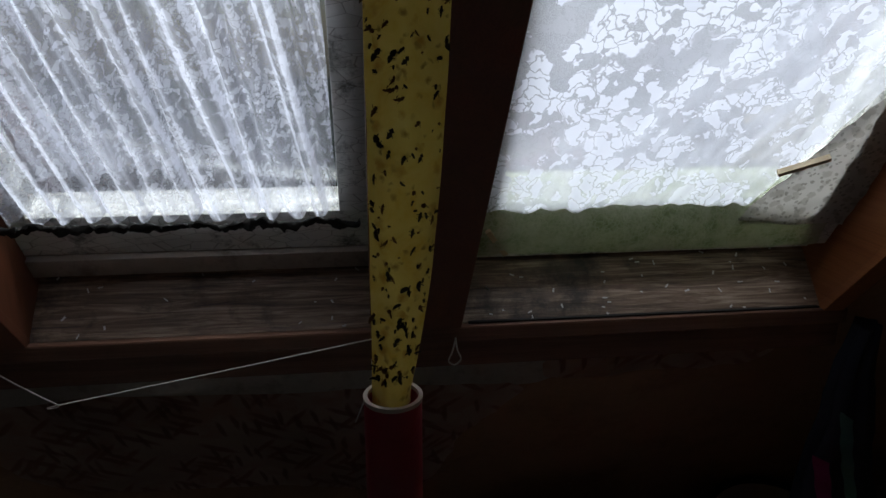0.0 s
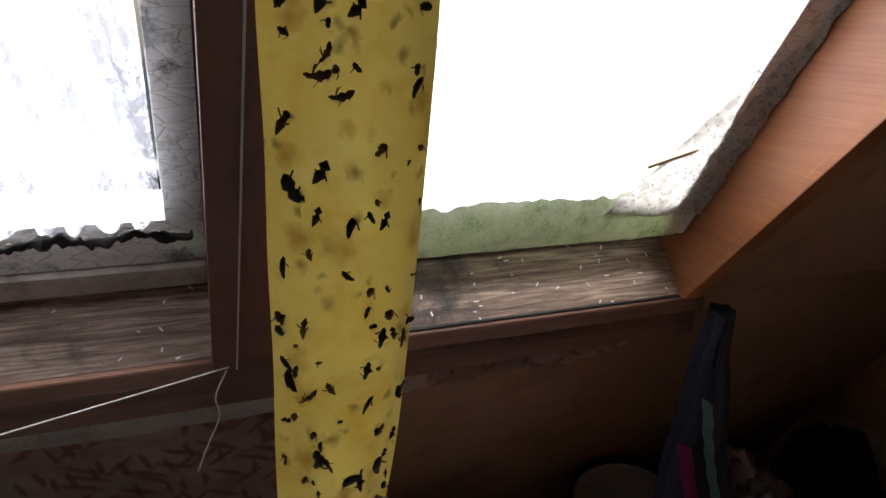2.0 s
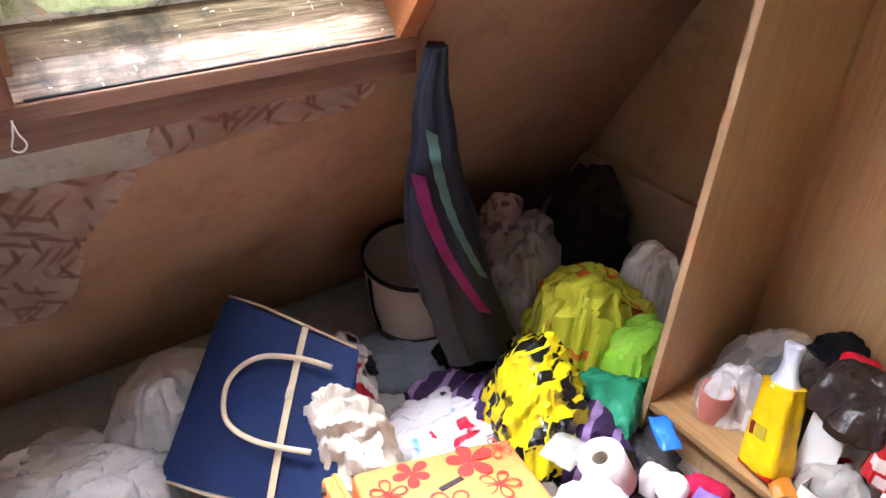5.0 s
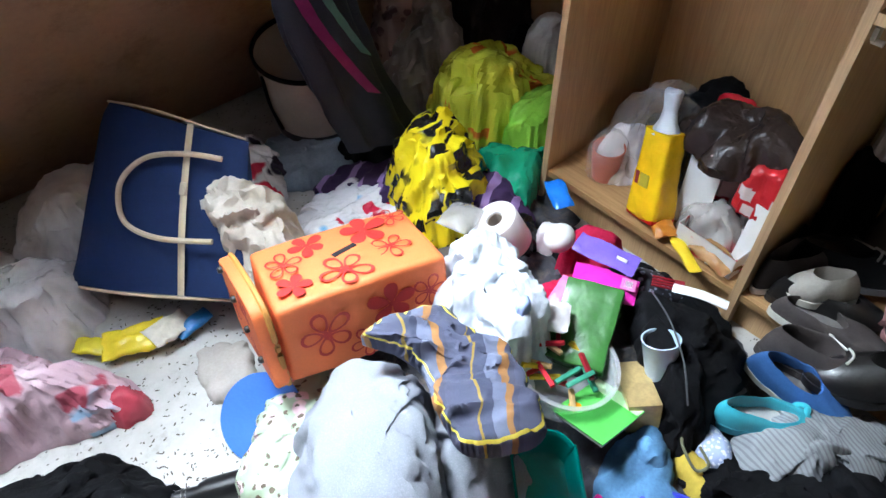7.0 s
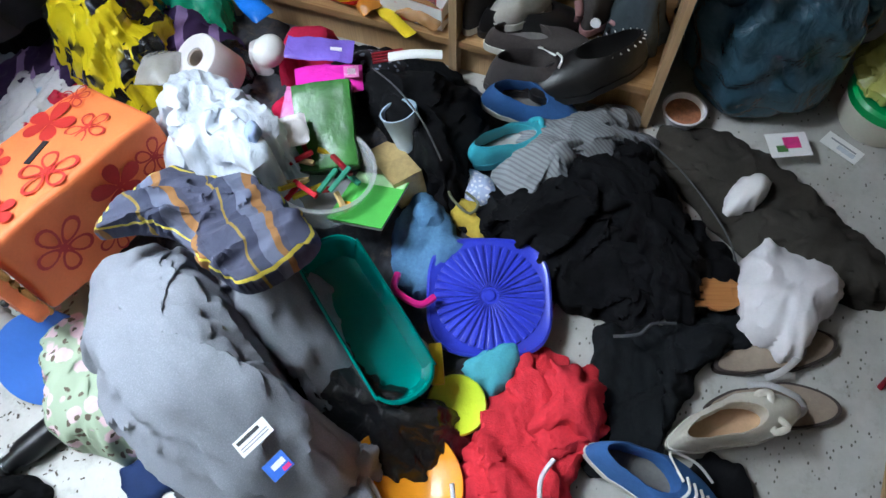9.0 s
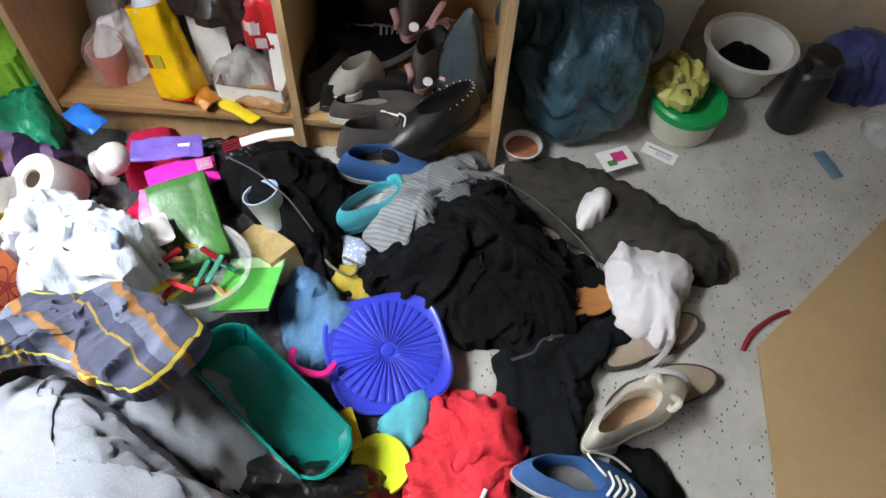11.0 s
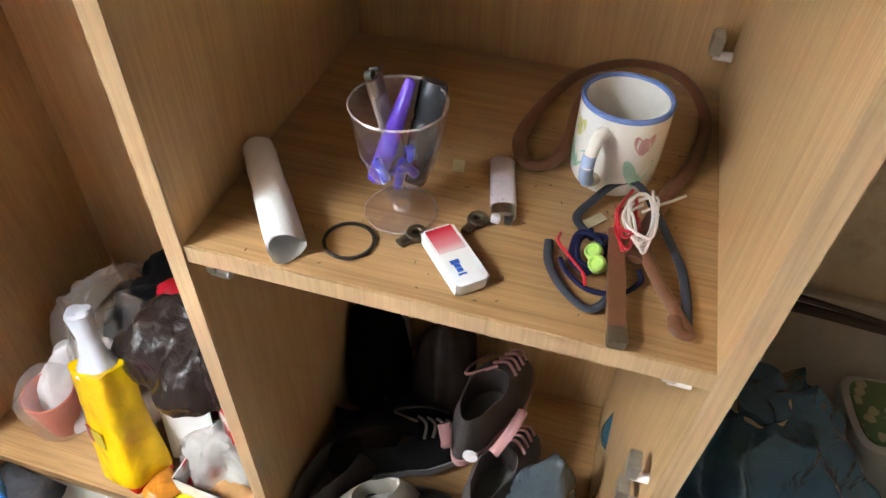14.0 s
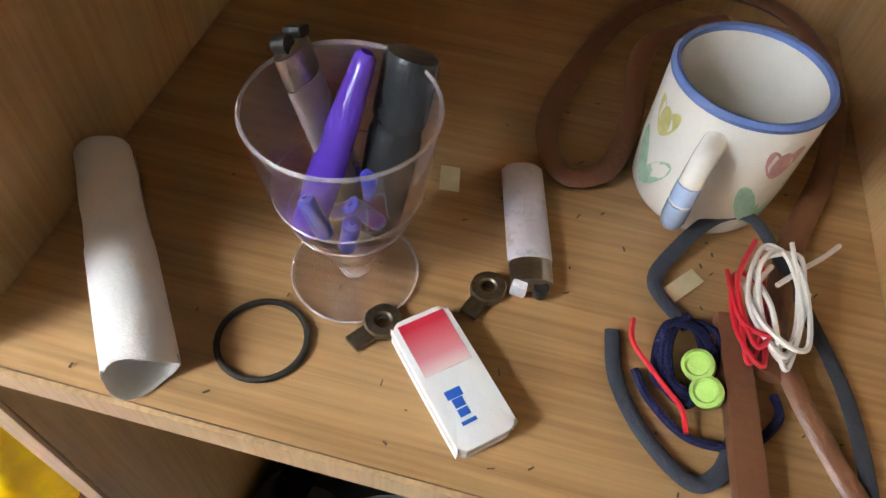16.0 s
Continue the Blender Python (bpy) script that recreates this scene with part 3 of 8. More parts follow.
# ---- the two roof windows ----
def window(name, x0, x1, label):
    w = thing(name, Matrix.Identity(4), label, "window")
    w["kind"] = "structure"
    d_in, d_out = -0.045, 0.075
    # sill board runs from the inner nosing out and up to the frame
    bm = bmesh.new()
    a, b = Vector((0, 1.205, 1.004)), Vector((0, 1.287, 1.10))
    up = Vector((0, -0.5, 0.5)) * 0.02
    vs = [bm.verts.new((x, *(q + o)[1:])) for x in (x0 - 0.012, x1) for q, o in ((a, Vector()), (b, Vector()), (b, -up), (a, -up))]
    for f in ((0, 1, 5, 4), (1, 2, 6, 5), (2, 3, 7, 6), (3, 0, 4, 7), (0, 3, 2, 1), (4, 5, 6, 7)):
        bm.faces.new([vs[i] for i in f])
    part("window_sill", bm, PLY, w, "water-stained black-mottled plywood sill")
    # frame: bottom rail and two stiles outside the reveal
    def bar(u0, u1, s0, s1, d0, d1, mat_, nm, lab=""):
        return part(nm, box(u1 - u0, s1 - s0, d1 - d0, SLOPE_M @ Matrix.Translation(((u0 + u1) / 2, (s0 + s1) / 2, d0)), 0.003), mat_, w, lab)
    s0 = S_SILL + 0.045
    if x0 < 0:
        bar(x0, x1, s0 + 0.02, s0 + 0.058, 0.05, 0.09, GREY_PLASTER, "window_bead", "dirty grey glazing bead")
    else:
        bar(x1 - 0.075, x1 - 0.017, s0 + 0.06, S_HEAD, 0.03, 0.058, FLAKE, "inner_stile", "mouldy white inner stile")
    bar(x0, x1, s0 + (0.06 if x0 < 0 else 0.02), s0 + (0.14 if x0 < 0 else 0.075), 0.06, 0.1, FLAKE, "window_frame", "cracked mouldy white painted bottom rail")
    bar(x0, x0 + 0.045, s0 + 0.075, S_HEAD, 0.06, 0.1, FLAKE, "window_frame", "flaking white painted stile")
    bar(x1 - 0.045, x1, s0 + 0.075, S_HEAD, 0.06, 0.1, FLAKE, "window_frame", "flaking white painted stile")
    bar(x0, x1, S_HEAD - 0.05, S_HEAD, 0.06, 0.1, FLAKE, "window_frame")
    pane = part("pane", box(x1 - x0 - 0.09, S_HEAD - s0 - 0.12, 0.004, SLOPE_M @ Matrix.Translation(((x0 + x1) / 2, (S_HEAD + s0 + 0.02) / 2, 0.088))), GLASS_PANE, w)
    pane.visible_shadow = False
    return w


window("window_1", *WIN[0], "roof window with flaking white frame and stained plywood sill")
window("window_2", *WIN[1], "roof window with flaking white frame and stained plywood sill")


# the inner ceiling leans less than the glass, so the reveals deepen upwards
PITCH_IN = 51.0
CI, SJ = math.cos(radians(PITCH_IN)), math.sin(radians(PITCH_IN))
IN_M = Matrix.Translation((0, 1.225, 1.0)) @ Matrix(((1, 0, 0), (0, -CI, SJ), (0, SJ, CI))).to_4x4()
T_HEAD, T_TOP = 1.08, 1.87


def inner_slab(x0, x1, t0, t1, d0, d1, bm=None, bevel=0.0):
    return box(x1 - x0, t1 - t0, d1 - d0, IN_M @ Matrix.Translation(((x0 + x1) / 2, (t0 + t1) / 2, d0)), bevel, 2, bm)


bm = inner_slab(LEFT, WIN[0][0] - 0.02, -0.02, T_TOP, 0.004, 0.05)
inner_slab(WIN[1][1] + 0.016, RIGHT, -0.02, T_TOP, 0.004, 0.05, bm)
inner_slab(WIN[0][0] - 0.02, WIN[1][1] + 0.016, T_HEAD, T_TOP, 0.004, 0.05, bm)
structure("ceiling_slope", bm, SLOPE, "brown sloping attic ceiling beside the roof windows", "ceiling")


def reveal(nm, x0, x1, mat_, lab):
    """A wedge-shaped board between the glass and the sloping ceiling."""
    bm = bmesh.new()
    head = (IN_M @ Vector((0, T_HEAD, -0.006)))
    prof = [(1.20, 0.992), (1.30, 1.085), tuple(on_slope(0, S_SILL + 0.1, 0.058))[1:], tuple(on_slope(0, S_HEAD, 0.058))[1:], tuple(head)[1:]]
    a, b = ([bm.verts.new((x, y, z)) for y, z in prof] for x in (x0, x1))
    bm.faces.new(a)
    bm.faces.new(b[::-1])
    for i in range(5):
        bm.faces.new((a[i], a[(i + 1) % 5], b[(i + 1) % 5], b[i]))
    bmesh.ops.recalc_face_normals(bm, faces=bm.faces)
    structure(nm, bm, mat_, lab, "trim")


def casing(nm, x0, x1, t0, t1, d0, d1, mat_, lab):
    structure(nm, inner_slab(x0, x1, t0, t1, d0, d1, None, 0.002), mat_, lab, "trim")


reveal("trim_reveal_right", WIN[1][1] - 0.016, WIN[1][1] + 0.014, CASING, "orange-brown stained reveal board of the roof window")
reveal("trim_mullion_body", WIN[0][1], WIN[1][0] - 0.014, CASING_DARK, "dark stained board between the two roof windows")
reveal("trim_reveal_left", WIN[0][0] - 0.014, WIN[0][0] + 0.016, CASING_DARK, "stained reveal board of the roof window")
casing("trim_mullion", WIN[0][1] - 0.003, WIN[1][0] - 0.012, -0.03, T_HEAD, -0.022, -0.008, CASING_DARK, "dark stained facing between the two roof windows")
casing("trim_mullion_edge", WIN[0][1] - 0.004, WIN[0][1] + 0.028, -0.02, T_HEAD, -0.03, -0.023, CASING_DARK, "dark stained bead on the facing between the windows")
casing("trim_casing_right", WIN[1][1] - 0.017, WIN[1][1] + 0.022, -0.03, T_HEAD, -0.024, -0.008, CASING, "orange-brown stained casing of the roof window")
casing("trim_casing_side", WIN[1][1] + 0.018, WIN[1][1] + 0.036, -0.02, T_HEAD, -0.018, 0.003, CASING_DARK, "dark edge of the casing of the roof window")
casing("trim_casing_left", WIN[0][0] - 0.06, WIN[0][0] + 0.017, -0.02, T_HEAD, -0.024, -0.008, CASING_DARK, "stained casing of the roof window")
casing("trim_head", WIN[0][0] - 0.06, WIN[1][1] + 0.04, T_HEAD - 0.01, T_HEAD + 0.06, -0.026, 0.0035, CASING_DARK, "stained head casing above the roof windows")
structure("trim_sill_nosing", slab(WIN[0][0] - 0.06, WIN[1][1] + 0.03, 1.193, 1.215, 0.975, 1.003, 0.004), TRIM, "worn brown nosing along the front of both sills", "trim")
structure("trim_sill_apron", slab(WIN[0][0] - 0.06, WIN[1][1] + 0.03, 1.208, 1.24, 0.925, 0.975, 0.003), TRIM, "dark brown apron board under the sills", "trim")
# solid black strip drawn for the shade in the gap by the nosing
structure("trim_sill_gap", slab(WIN[1][0], WIN[1][1] - 0.02, 1.2, 1.212, 1.0035, 1.0065, 0.001), surface("black_gap_shade", (0.02, 0.018, 0.016), rough=0.8), "black strip standing in for the shaded gap along the sill's front edge", "trim")


def spotted(name, base, spots, scale, size, rough=0.85, second=None, weave=400):
    """Cloth printed with uneven blots."""
    m, t, p = tree(name)
    v = coords(t)
    w = node(t, "VectorMath", {0: v, 1: node(t, "VectorMath", {0: node(t, "TexNoise", {"Vector": v, "Scale": scale * 1.7}).outputs["Color"], 3: 0.5 / scale}, operation="SCALE").outputs["Vector"]}, operation="ADD").outputs["Vector"]
    vo = node(t, "TexVoronoi", {"Vector": w, "Scale": scale})
    col = mix(t, ramp(t, vo.outputs["Distance"], [(size, (1, 1, 1)), (size + 0.07, (0, 0, 0))]), base, spots)
    if second:
        vo2 = node(t, "TexVoronoi", {"Vector": w, "Scale": scale * 1.9})
        col = mix(t, ramp(t, vo2.outputs["Distance"], [(size * 0.8, (1, 1, 1)), (size * 0.8 + 0.06, (0, 0, 0))]), col, second)
    t.links.new(col, p.inputs["Base Color"])
    p.inputs["Roughness"].default_value = rough
    bump(t, p, node(t, "TexVoronoi", {"Vector": v, "Scale": weave}).outputs["Distance"], 0.3, 0.001)
    return m


# ---- curtains ----
def sheet(fn, nu, nv, thick=0.0):
    bm = bmesh.new()
    g = [[bm.verts.new(fn(i / nu, j / nv)) for i in range(nu + 1)] for j in range(nv + 1)]
    for j in range(nv):
        for i in range(nu):
            bm.faces.new((g[j][i], g[j][i + 1], g[j + 1][i + 1], g[j + 1][i]))
    if thick:
        bmesh.ops.solidify(bm, geom=bm.faces[:], thickness=thick)
    return bm


def pleats(u, v):
    x = WIN[0][0] + 0.01 + u * (WIN[0][1] - WIN[0][0] - 0.055)
    s = S_SILL + 0.2 + 0.004 * noise.noise(Vector((x * 60, 0, 3))) + v * 0.82
    w = 0.5 + 0.5 * math.sin((u + 0.22 * v) * 84 + 2.4 * noise.noise(Vector((u * 9, v * 0.6, 1))))
    return on_slope(x + 0.01 * v * math.sin(u * 30), s, 0.03 + 0.024 * w ** 1.5 + 0.006 * noise.noise(Vector((u * 14, v * 2, 5))))


def roses(u, v):
    s = S_SILL + 0.13 + v * 0.82
    side = min(0.85, 0.665 + 0.52 * (s - 1.3)) + 0.006 * noise.noise(Vector((0, s * 30, 3)))
    x = WIN[1][0] + 0.02 + u * (side - WIN[1][0] - 0.02)
    return on_slope(x, s, 0.044 + 0.007 * noise.noise(Vector((u * 5, v * 5, 8))) + 0.004 * noise.noise(Vector((u * 22, v * 9, 2))))


solo("net_curtain", sheet(pleats, 260, 24), LACE_PLEAT, "pleated white net curtain with a mouldy hem at the roof window", "curtain")
solo("net_curtain", sheet(roses, 70, 60), LACE_ROSE, "white rose lace curtain pinned over the roof window", "curtain")

def border(u, v):
    s = 1.33 + 0.62 * v
    a = min(0.85, 0.665 + 0.52 * (s - 1.3)) - 0.004
    b = WIN[1][1] - 0.02
    return on_slope(a + (b - a) * u, s, 0.034 - 0.012 * u + 0.006 * noise.noise(Vector((u * 3, v * 22, 6))))


solo("curtain_border", sheet(border, 14, 80, 0.0015), see_through(spotted("mouldy_lace_border", (0.66, 0.64, 0.6), (0.5, 0.48, 0.43), 55, 0.34, 0.9, (0.36, 0.35, 0.3)), 0.14, (0.7, 0.7, 0.68)), "dirty folded lace border along the window's stile", "curtain")

hem = [[tuple(on_slope(x, S_SILL + 0.19 + 0.012 * noise.noise(Vector((x * 23, 0, 0))) + 1.6 * r * math.cos(a), 0.028 + r * math.sin(a))) for a in [2 * math.pi * i / 8 for i in range(8)]] for x, r in [(WIN[0][0] + 0.01 + 0.51 * k / 120, 0.003 + 0.008 * abs(noise.noise(Vector((k * 0.21, 4, 0))))) for k in range(121)]]
solo("mould_crust", loft(hem, 16, 0.006, 90, 3), surface("black_mould", (0.018, 0.017, 0.014), 0.4, 40, 200, 0.95, 0, 0.6), "black mould crust along the curtain's hem", "mould", kind="stuff")

# ---- fly catcher ----
YELLOW = fly_paper_mat()
RED_TUBE = surface("red_card_tube", (0.35, 0.012, 0.03), 0.15, 30, 200, 0.4)
CARD_IN = surface("raw_card", (0.6, 0.5, 0.42), 0.1, 30, 200, 0.8)
FLY_BROWN = surface("brown_insect", (0.13, 0.06, 0.015), 0.3, 200, 800, 0.5)
FLY = surface("dark_insect", (0.018, 0.013, 0.01), 0.3, 200, 800, 0.5)


def fly_catcher(x, y, z):
    t = thing("fly_paper", Matrix.Translation((x, y, z)), "yellow sticky fly paper covered in dead flies, red tube", "fly paper")

    def strip(u, v):
        h = -0.006 + v * 0.52
        a, b = -0.0075 - 0.0012 * math.exp(-max(0.0, h) / 0.02), 0.0075 + 0.0195 * (1 - math.exp(-max(0.0, h) / 0.085))
        x = a + (b - a) * u + 0.0008 * noise.noise(Vector((u * 2, v * 16, 4)))
        return Vector((x, 0.006 * (2 * u - 1) ** 2 + 0.002 * noise.noise(Vector((u * 3, v * 14, 0))), h))
    part("sticky_strip", sheet(strip, 14, 150, 0.0006), YELLOW, t)
    R = 0.0118
    part("tube", lathe([(R, -0.085), (R, 0), (R - 0.0012, 0.0006), (R - 0.0016, -0.002), (R - 0.0016, -0.084), (0, -0.084), (0, -0.085), (R, -0.085)], 36), RED_TUBE, t, "red cardboard tube")
    part("tube_rim", lathe([(R - 0.0014, 0.0012), (R + 0.0003, 0.0012), (R + 0.0003, -0.0006), (R - 0.0014, -0.0006), (R - 0.0014, 0.0012)], 36), CARD_IN, t, "raw card rim")
    rng = random.Random(4)
    kinds = []
    for k in range(9):
        q = random.Random(30 + k)
        body = bmesh.new()
        long_, wide = (q.uniform(0.0019, 0.0031), q.uniform(0.0005, 0.0008)) if k < 6 else (q.uniform(0.0008, 0.0014), q.uniform(0.0004, 0.0007))
        bend = q.uniform(-0.25, 0.25)
        rings = []
        for j in range(9):
            f = j / 8
            r = wide * (max(0.0, 1 - (2 * f - 1) ** 2) ** 0.5 * (0.75 + 0.5 * f) + 0.0001 / wide) * (1 + 0.8 * noise.noise(Vector((f * 7, k * 3, 0))))
            c = Vector((bend * long_ * (2 * f - 1) ** 2, 0, long_ * (2 * f - 1)))
            rings.append([body.verts.new(c + Vector((r * math.cos(a), 0.45 * r * math.sin(a), 0))) for a in [2 * math.pi * i / 8 for i in range(8)]])
        for ra, rb in zip(rings, rings[1:]):
            for i in range(8):
                body.faces.new((ra[i], ra[(i + 1) % 8], rb[(i + 1) % 8], rb[i]))
        for leg in range(q.randint(2, 4) if k < 6 else 1):
            z0, sg, ln = q.uniform(-0.6, 0.7) * long_, q.choice((-1, 1)), q.uniform(0.0008, 0.0019)
            up = q.uniform(-0.8, 0.8)
            tube([(0, 0, z0), (sg * ln * 0.6, -0.0003, z0 + up * ln * 0.4), (sg * ln, 0, z0 + up * ln)], q.uniform(0.00008, 0.00018), 5, 3, bm=body)
        kinds.append(finish("fly", body, FLY if k % 3 else FLY_BROWN))
    for k in range(300):
        v = rng.random() ** 1.35
        u = rng.uniform(0.03, 0.97) if k % 6 else rng.choice((0.04, 0.1, 0.93)) + rng.uniform(-0.04, 0.05)
        p = strip(u, 0.022 + v * 0.6)
        o = new("fly", kinds[rng.choice((0, 1, 2, 3, 4, 5, 6, 7, 8, 6, 8))])
        o.parent = t
        s = rng.uniform(0.45, 1.2)
        o.matrix_basis = pose(p.x, p.y - 0.0004, p.z, rng.uniform(-15, 15), rng.gauss(12, 32), rng.uniform(-20, 20)) @ Matrix.Diagonal((s * rng.uniform(0.7, 1.2), s, s, 1))
    part("cord", tube([(0.006, 0, 0.51), (0.007, 0.0, 0.56), (0.006, 0, 0.63)], 0.0008, 8, 5), CARD_IN, t)
    return t


fly_catcher(0.0957, 0.4495, 1.309)

# ---- green roll of cloth, sticks and strings at the windows ----
GREEN_CLOTH = rolled_lace()
WHITE_CORD = surface("white_cord", (0.75, 0.72, 0.66), 0.1, 60, 500, 0.8)
STICK = veneer("raw_stick", (0.62, 0.5, 0.3), (0.72, 0.6, 0.4), "x", 0.6)


def roll_section(x, k):
    b = on_slope(x, S_SILL + 0.148, 0.04)
    return [(x, b.y + 0.022 * math.cos(a) * 0.75 - 0.012 * math.sin(a), b.z + 0.047 * math.sin(a) + 0.004) for a in [2 * math.pi * i / 12 for i in range(12)]]


solo("rolled_cloth", loft([roll_section(0.262 + 0.58 * k / 60, k) for k in range(61)], 60, 0.004, 24, 3), GREEN_CLOTH, "rolled mould-green lace cloth stuffed along the sill", "cloth")
for (xa, sa, da), (xb, sb, db) in [((0.7, 1.444, 0.024), (0.762, 1.48, 0.016)), ((0.275, 1.335, 0.028), (0.31, 1.28, 0.028))]:
    a, b = on_slope(xa, sa, da), on_slope(xb, sb, db)
    bm = tube([a, (a + b) / 2, b], 0.006, 6, 4)
    solo("wooden_stick", bm, STICK, "short raw wooden stick wedged at the window frame", "stick", group="sticks")
solo("string_loop", tube([(0.228, 1.19, 0.985), (0.222, 1.188, 0.962), (0.216, 1.188, 0.945), (0.226, 1.188, 0.938), (0.236, 1.188, 0.948), (0.23, 1.188, 0.965), (0.227, 1.19, 0.985)], 0.0014, 40, 6), WHITE_CORD, "small white cord loop hanging from the sill", "cord")
solo("washing_line", tube([(0.112, 1.186, 0.995), (-0.126, 1.183, 0.953), (-0.386, 1.18, 0.9092), (-0.388, 1.18, 0.9097), (-0.45, 1.18, 0.955), (-0.6, 1.18, 1.08)], 0.0012, 80, 5), WHITE_CORD, "thin white string tied below the windows", "string")
solo("hanging_string", tube([(0.108, 1.186, 0.99), (0.092, 1.184, 0.955), (0.095, 1.183, 0.925), (0.078, 1.183, 0.885), (0.062, 1.183, 0.845)], 0.0012, 40, 5), WHITE_CORD, "loose white string end dangling from the sill", "string")
up0, up1 = IN_M @ Vector((0.122, 0.0, -0.033)), IN_M @ Vector((0.122, 1.0, -0.033))
solo("blind_cord", tube([up0, (up0 + up1) / 2, up1], 0.0012, 12, 5), WHITE_CORD, "white cord running up the board between the windows", "cord")

# torn wallpaper left on the slope
def patch(pts, d, mat_, lab, seed):
    bm = bmesh.new()
    e = spline([(x, s, 0) for x, s in pts], 90, True)
    vs = [bm.verts.new((p.x + 0.012 * noise.noise(p * 22 + Vector((seed, 0, 0))), p.y + 0.012 * noise.noise(p * 22 + Vector((0, seed, 0))), 0)) for p in e]
    f = bm.faces.new(vs)
    bmesh.ops.solidify(bm, geom=[f], thickness=0.002)
    bmesh.ops.transform(bm, matrix=SLOPE_M @ Matrix.Translation((0, 0, d)), verts=bm.verts)
    solo("wallpaper_remnant", bm, mat_, lab, "wallpaper", group="wallpaper remnants")


patch([(0.44, 0.94), (0.44, 1.04), (0.6, 1.05), (0.86, 1.04), (0.84, 0.96), (0.65, 0.95)], -0.004, PAPER, "torn strip of red leaf wallpaper on the sloping wall", 3)
patch([(-0.6, 0.93), (0.0, 0.94), (0.36, 0.93), (0.35, 0.83), (0.28, 0.72), (0.25, 0.58), (0.16, 0.45), (-0.1, 0.52), (-0.6, 0.6)], -0.004, PAPER, "torn patch of red leaf wallpaper on the sloping wall", 5)
patch([(-0.6, 0.935), (-0.6, 1.06), (0.1, 1.06), (0.43, 1.055), (0.42, 0.925), (0.1, 0.93)], -0.003, surface("pale_bare_plaster", (0.62, 0.57, 0.5), 0.12, 8, 70, 0.9, 0, 0.4, (0.34, 0.28, 0.22)), "bare grey strip where wallpaper has come off", 8)

# ---- cabinet ----
def cabinet():
    c = thing("wardrobe_cabinet", Matrix.Identity(4), "open oak-veneer wardrobe without doors, with a divider and shelf", "cabinet")
    F, B, T = 1.335, 1.73, 0.018
    y_left, y_div, y_right = 0.812, 0.25, -0.18
    def lean(bm, k, y0):
        for v in bm.verts:
            v.co.y -= k * v.co.z
        return bm
    H = 1.95
    for nm, y, k in (("side_panel", y_left, 0.036), ("divider", y_div, 0.02), ("side_panel", y_right - T, 0.008)):
        part(nm, lean(slab(F + 0.002, B, y, y + T, 0, H, 0.001), k, y), OAK_V, c)
        part("edge_band", lean(slab(F - 0.001, F + 0.0015, y, y + T, 0, H), k, y), OAK_EDGE, c, "pale edge band")
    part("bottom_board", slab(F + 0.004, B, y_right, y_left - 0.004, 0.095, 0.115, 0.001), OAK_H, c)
    part("plinth", slab(F + 0.03, F + 0.046, y_right, y_left, 0, 0.095), OAK_V, c)
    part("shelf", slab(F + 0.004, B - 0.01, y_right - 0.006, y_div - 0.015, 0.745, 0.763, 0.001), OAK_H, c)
    part("shelf_edge_band", slab(F + 0.001, F + 0.0035, y_right - 0.006, y_div - 0.015, 0.745, 0.763), OAK_EDGE, c, "pale edge band")
    part("back_panel", slab(B, B + 0.006, y_div + 0.012, y_left - 0.01, 0.1, H), OAK_V, c)
    part("back_panel", slab(B - 0.004, B + 0.006, y_right - T, y_div - 0.036, 0.1, 0.745), OAK_V, c)
    # pale filler in the gap, coloured as the lit wall behind would look
    part("gap_filler", slab(B, B + 0.006, y_div - 0.036, y_div + 0.01, 0.1, 0.745), PALE_WALL, c, "pale filler strip coloured like the lit wall behind the gap")
    part("back_panel", slab(B, B + 0.006, y_right - T, y_div + 0.01, 0.75, H), OAK_V, c)
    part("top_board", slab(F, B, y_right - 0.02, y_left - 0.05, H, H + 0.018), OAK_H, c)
    return c


cabinet()

# ---- the heap: a filler of mixed clothes beneath the things ----
PILE_MIX = surface("mixed_dark_clothes", (0.05, 0.05, 0.06), 0.6, 9, 60, 0.9, 0, 0.4, (0.16, 0.13, 0.1))


def filler():
    bm = bmesh.new()
    nx, ny = 100, 130
    g = []
    for j in range(ny + 1):
        row = []
        for i in range(nx + 1):
            x, y = 0.28 + 1.08 * i / nx, -0.3 + 1.5 * j / ny
            s = Vector((x, y, 0)) * 11
            h = pile(x, y)
            row.append(bm.verts.new((x, y, -0.006 + h + (0.03 * (0.6 - 2 * abs(noise.noise(s))) + 0.01 * noise.noise(s * 3)) * min(1, h / 0.04))))
        g.append(row)
    for j in range(ny):
        for i in range(nx):
            q = (g[j][i], g[j][i + 1], g[j + 1][i + 1], g[j + 1][i])
            if max(v.co.z for v in q) > 0.002:
                bm.faces.new(q)
    bmesh.ops.delete(bm, geom=[v for v in bm.verts if not v.link_faces], context="VERTS")
    solo("clothes_heap", bm, PILE_MIX, "heap of mixed dark clothes and rags on the floor", "clothes", kind="stuff")


filler()


def rag(name, outline, h, mat_, label, category="clothes", **kw):
    return solo(name, heap(outline, h, **kw), mat_, label, category)


def ring_of(cx, cy, rx, ry, rot=0, n=10, wob=0.12, seed=0):
    """An uneven oval outline."""
    rng = random.Random(seed)
    ca, sa = math.cos(radians(rot)), math.sin(radians(rot))
    out = []
    for i in range(n):
        a = 2 * math.pi * i / n
        k = 1 + rng.uniform(-wob, wob)
        x, y = rx * k * math.cos(a), ry * k * math.sin(a)
        out.append((cx + x * ca - y * sa, cy + x * sa + y * ca))
    return out


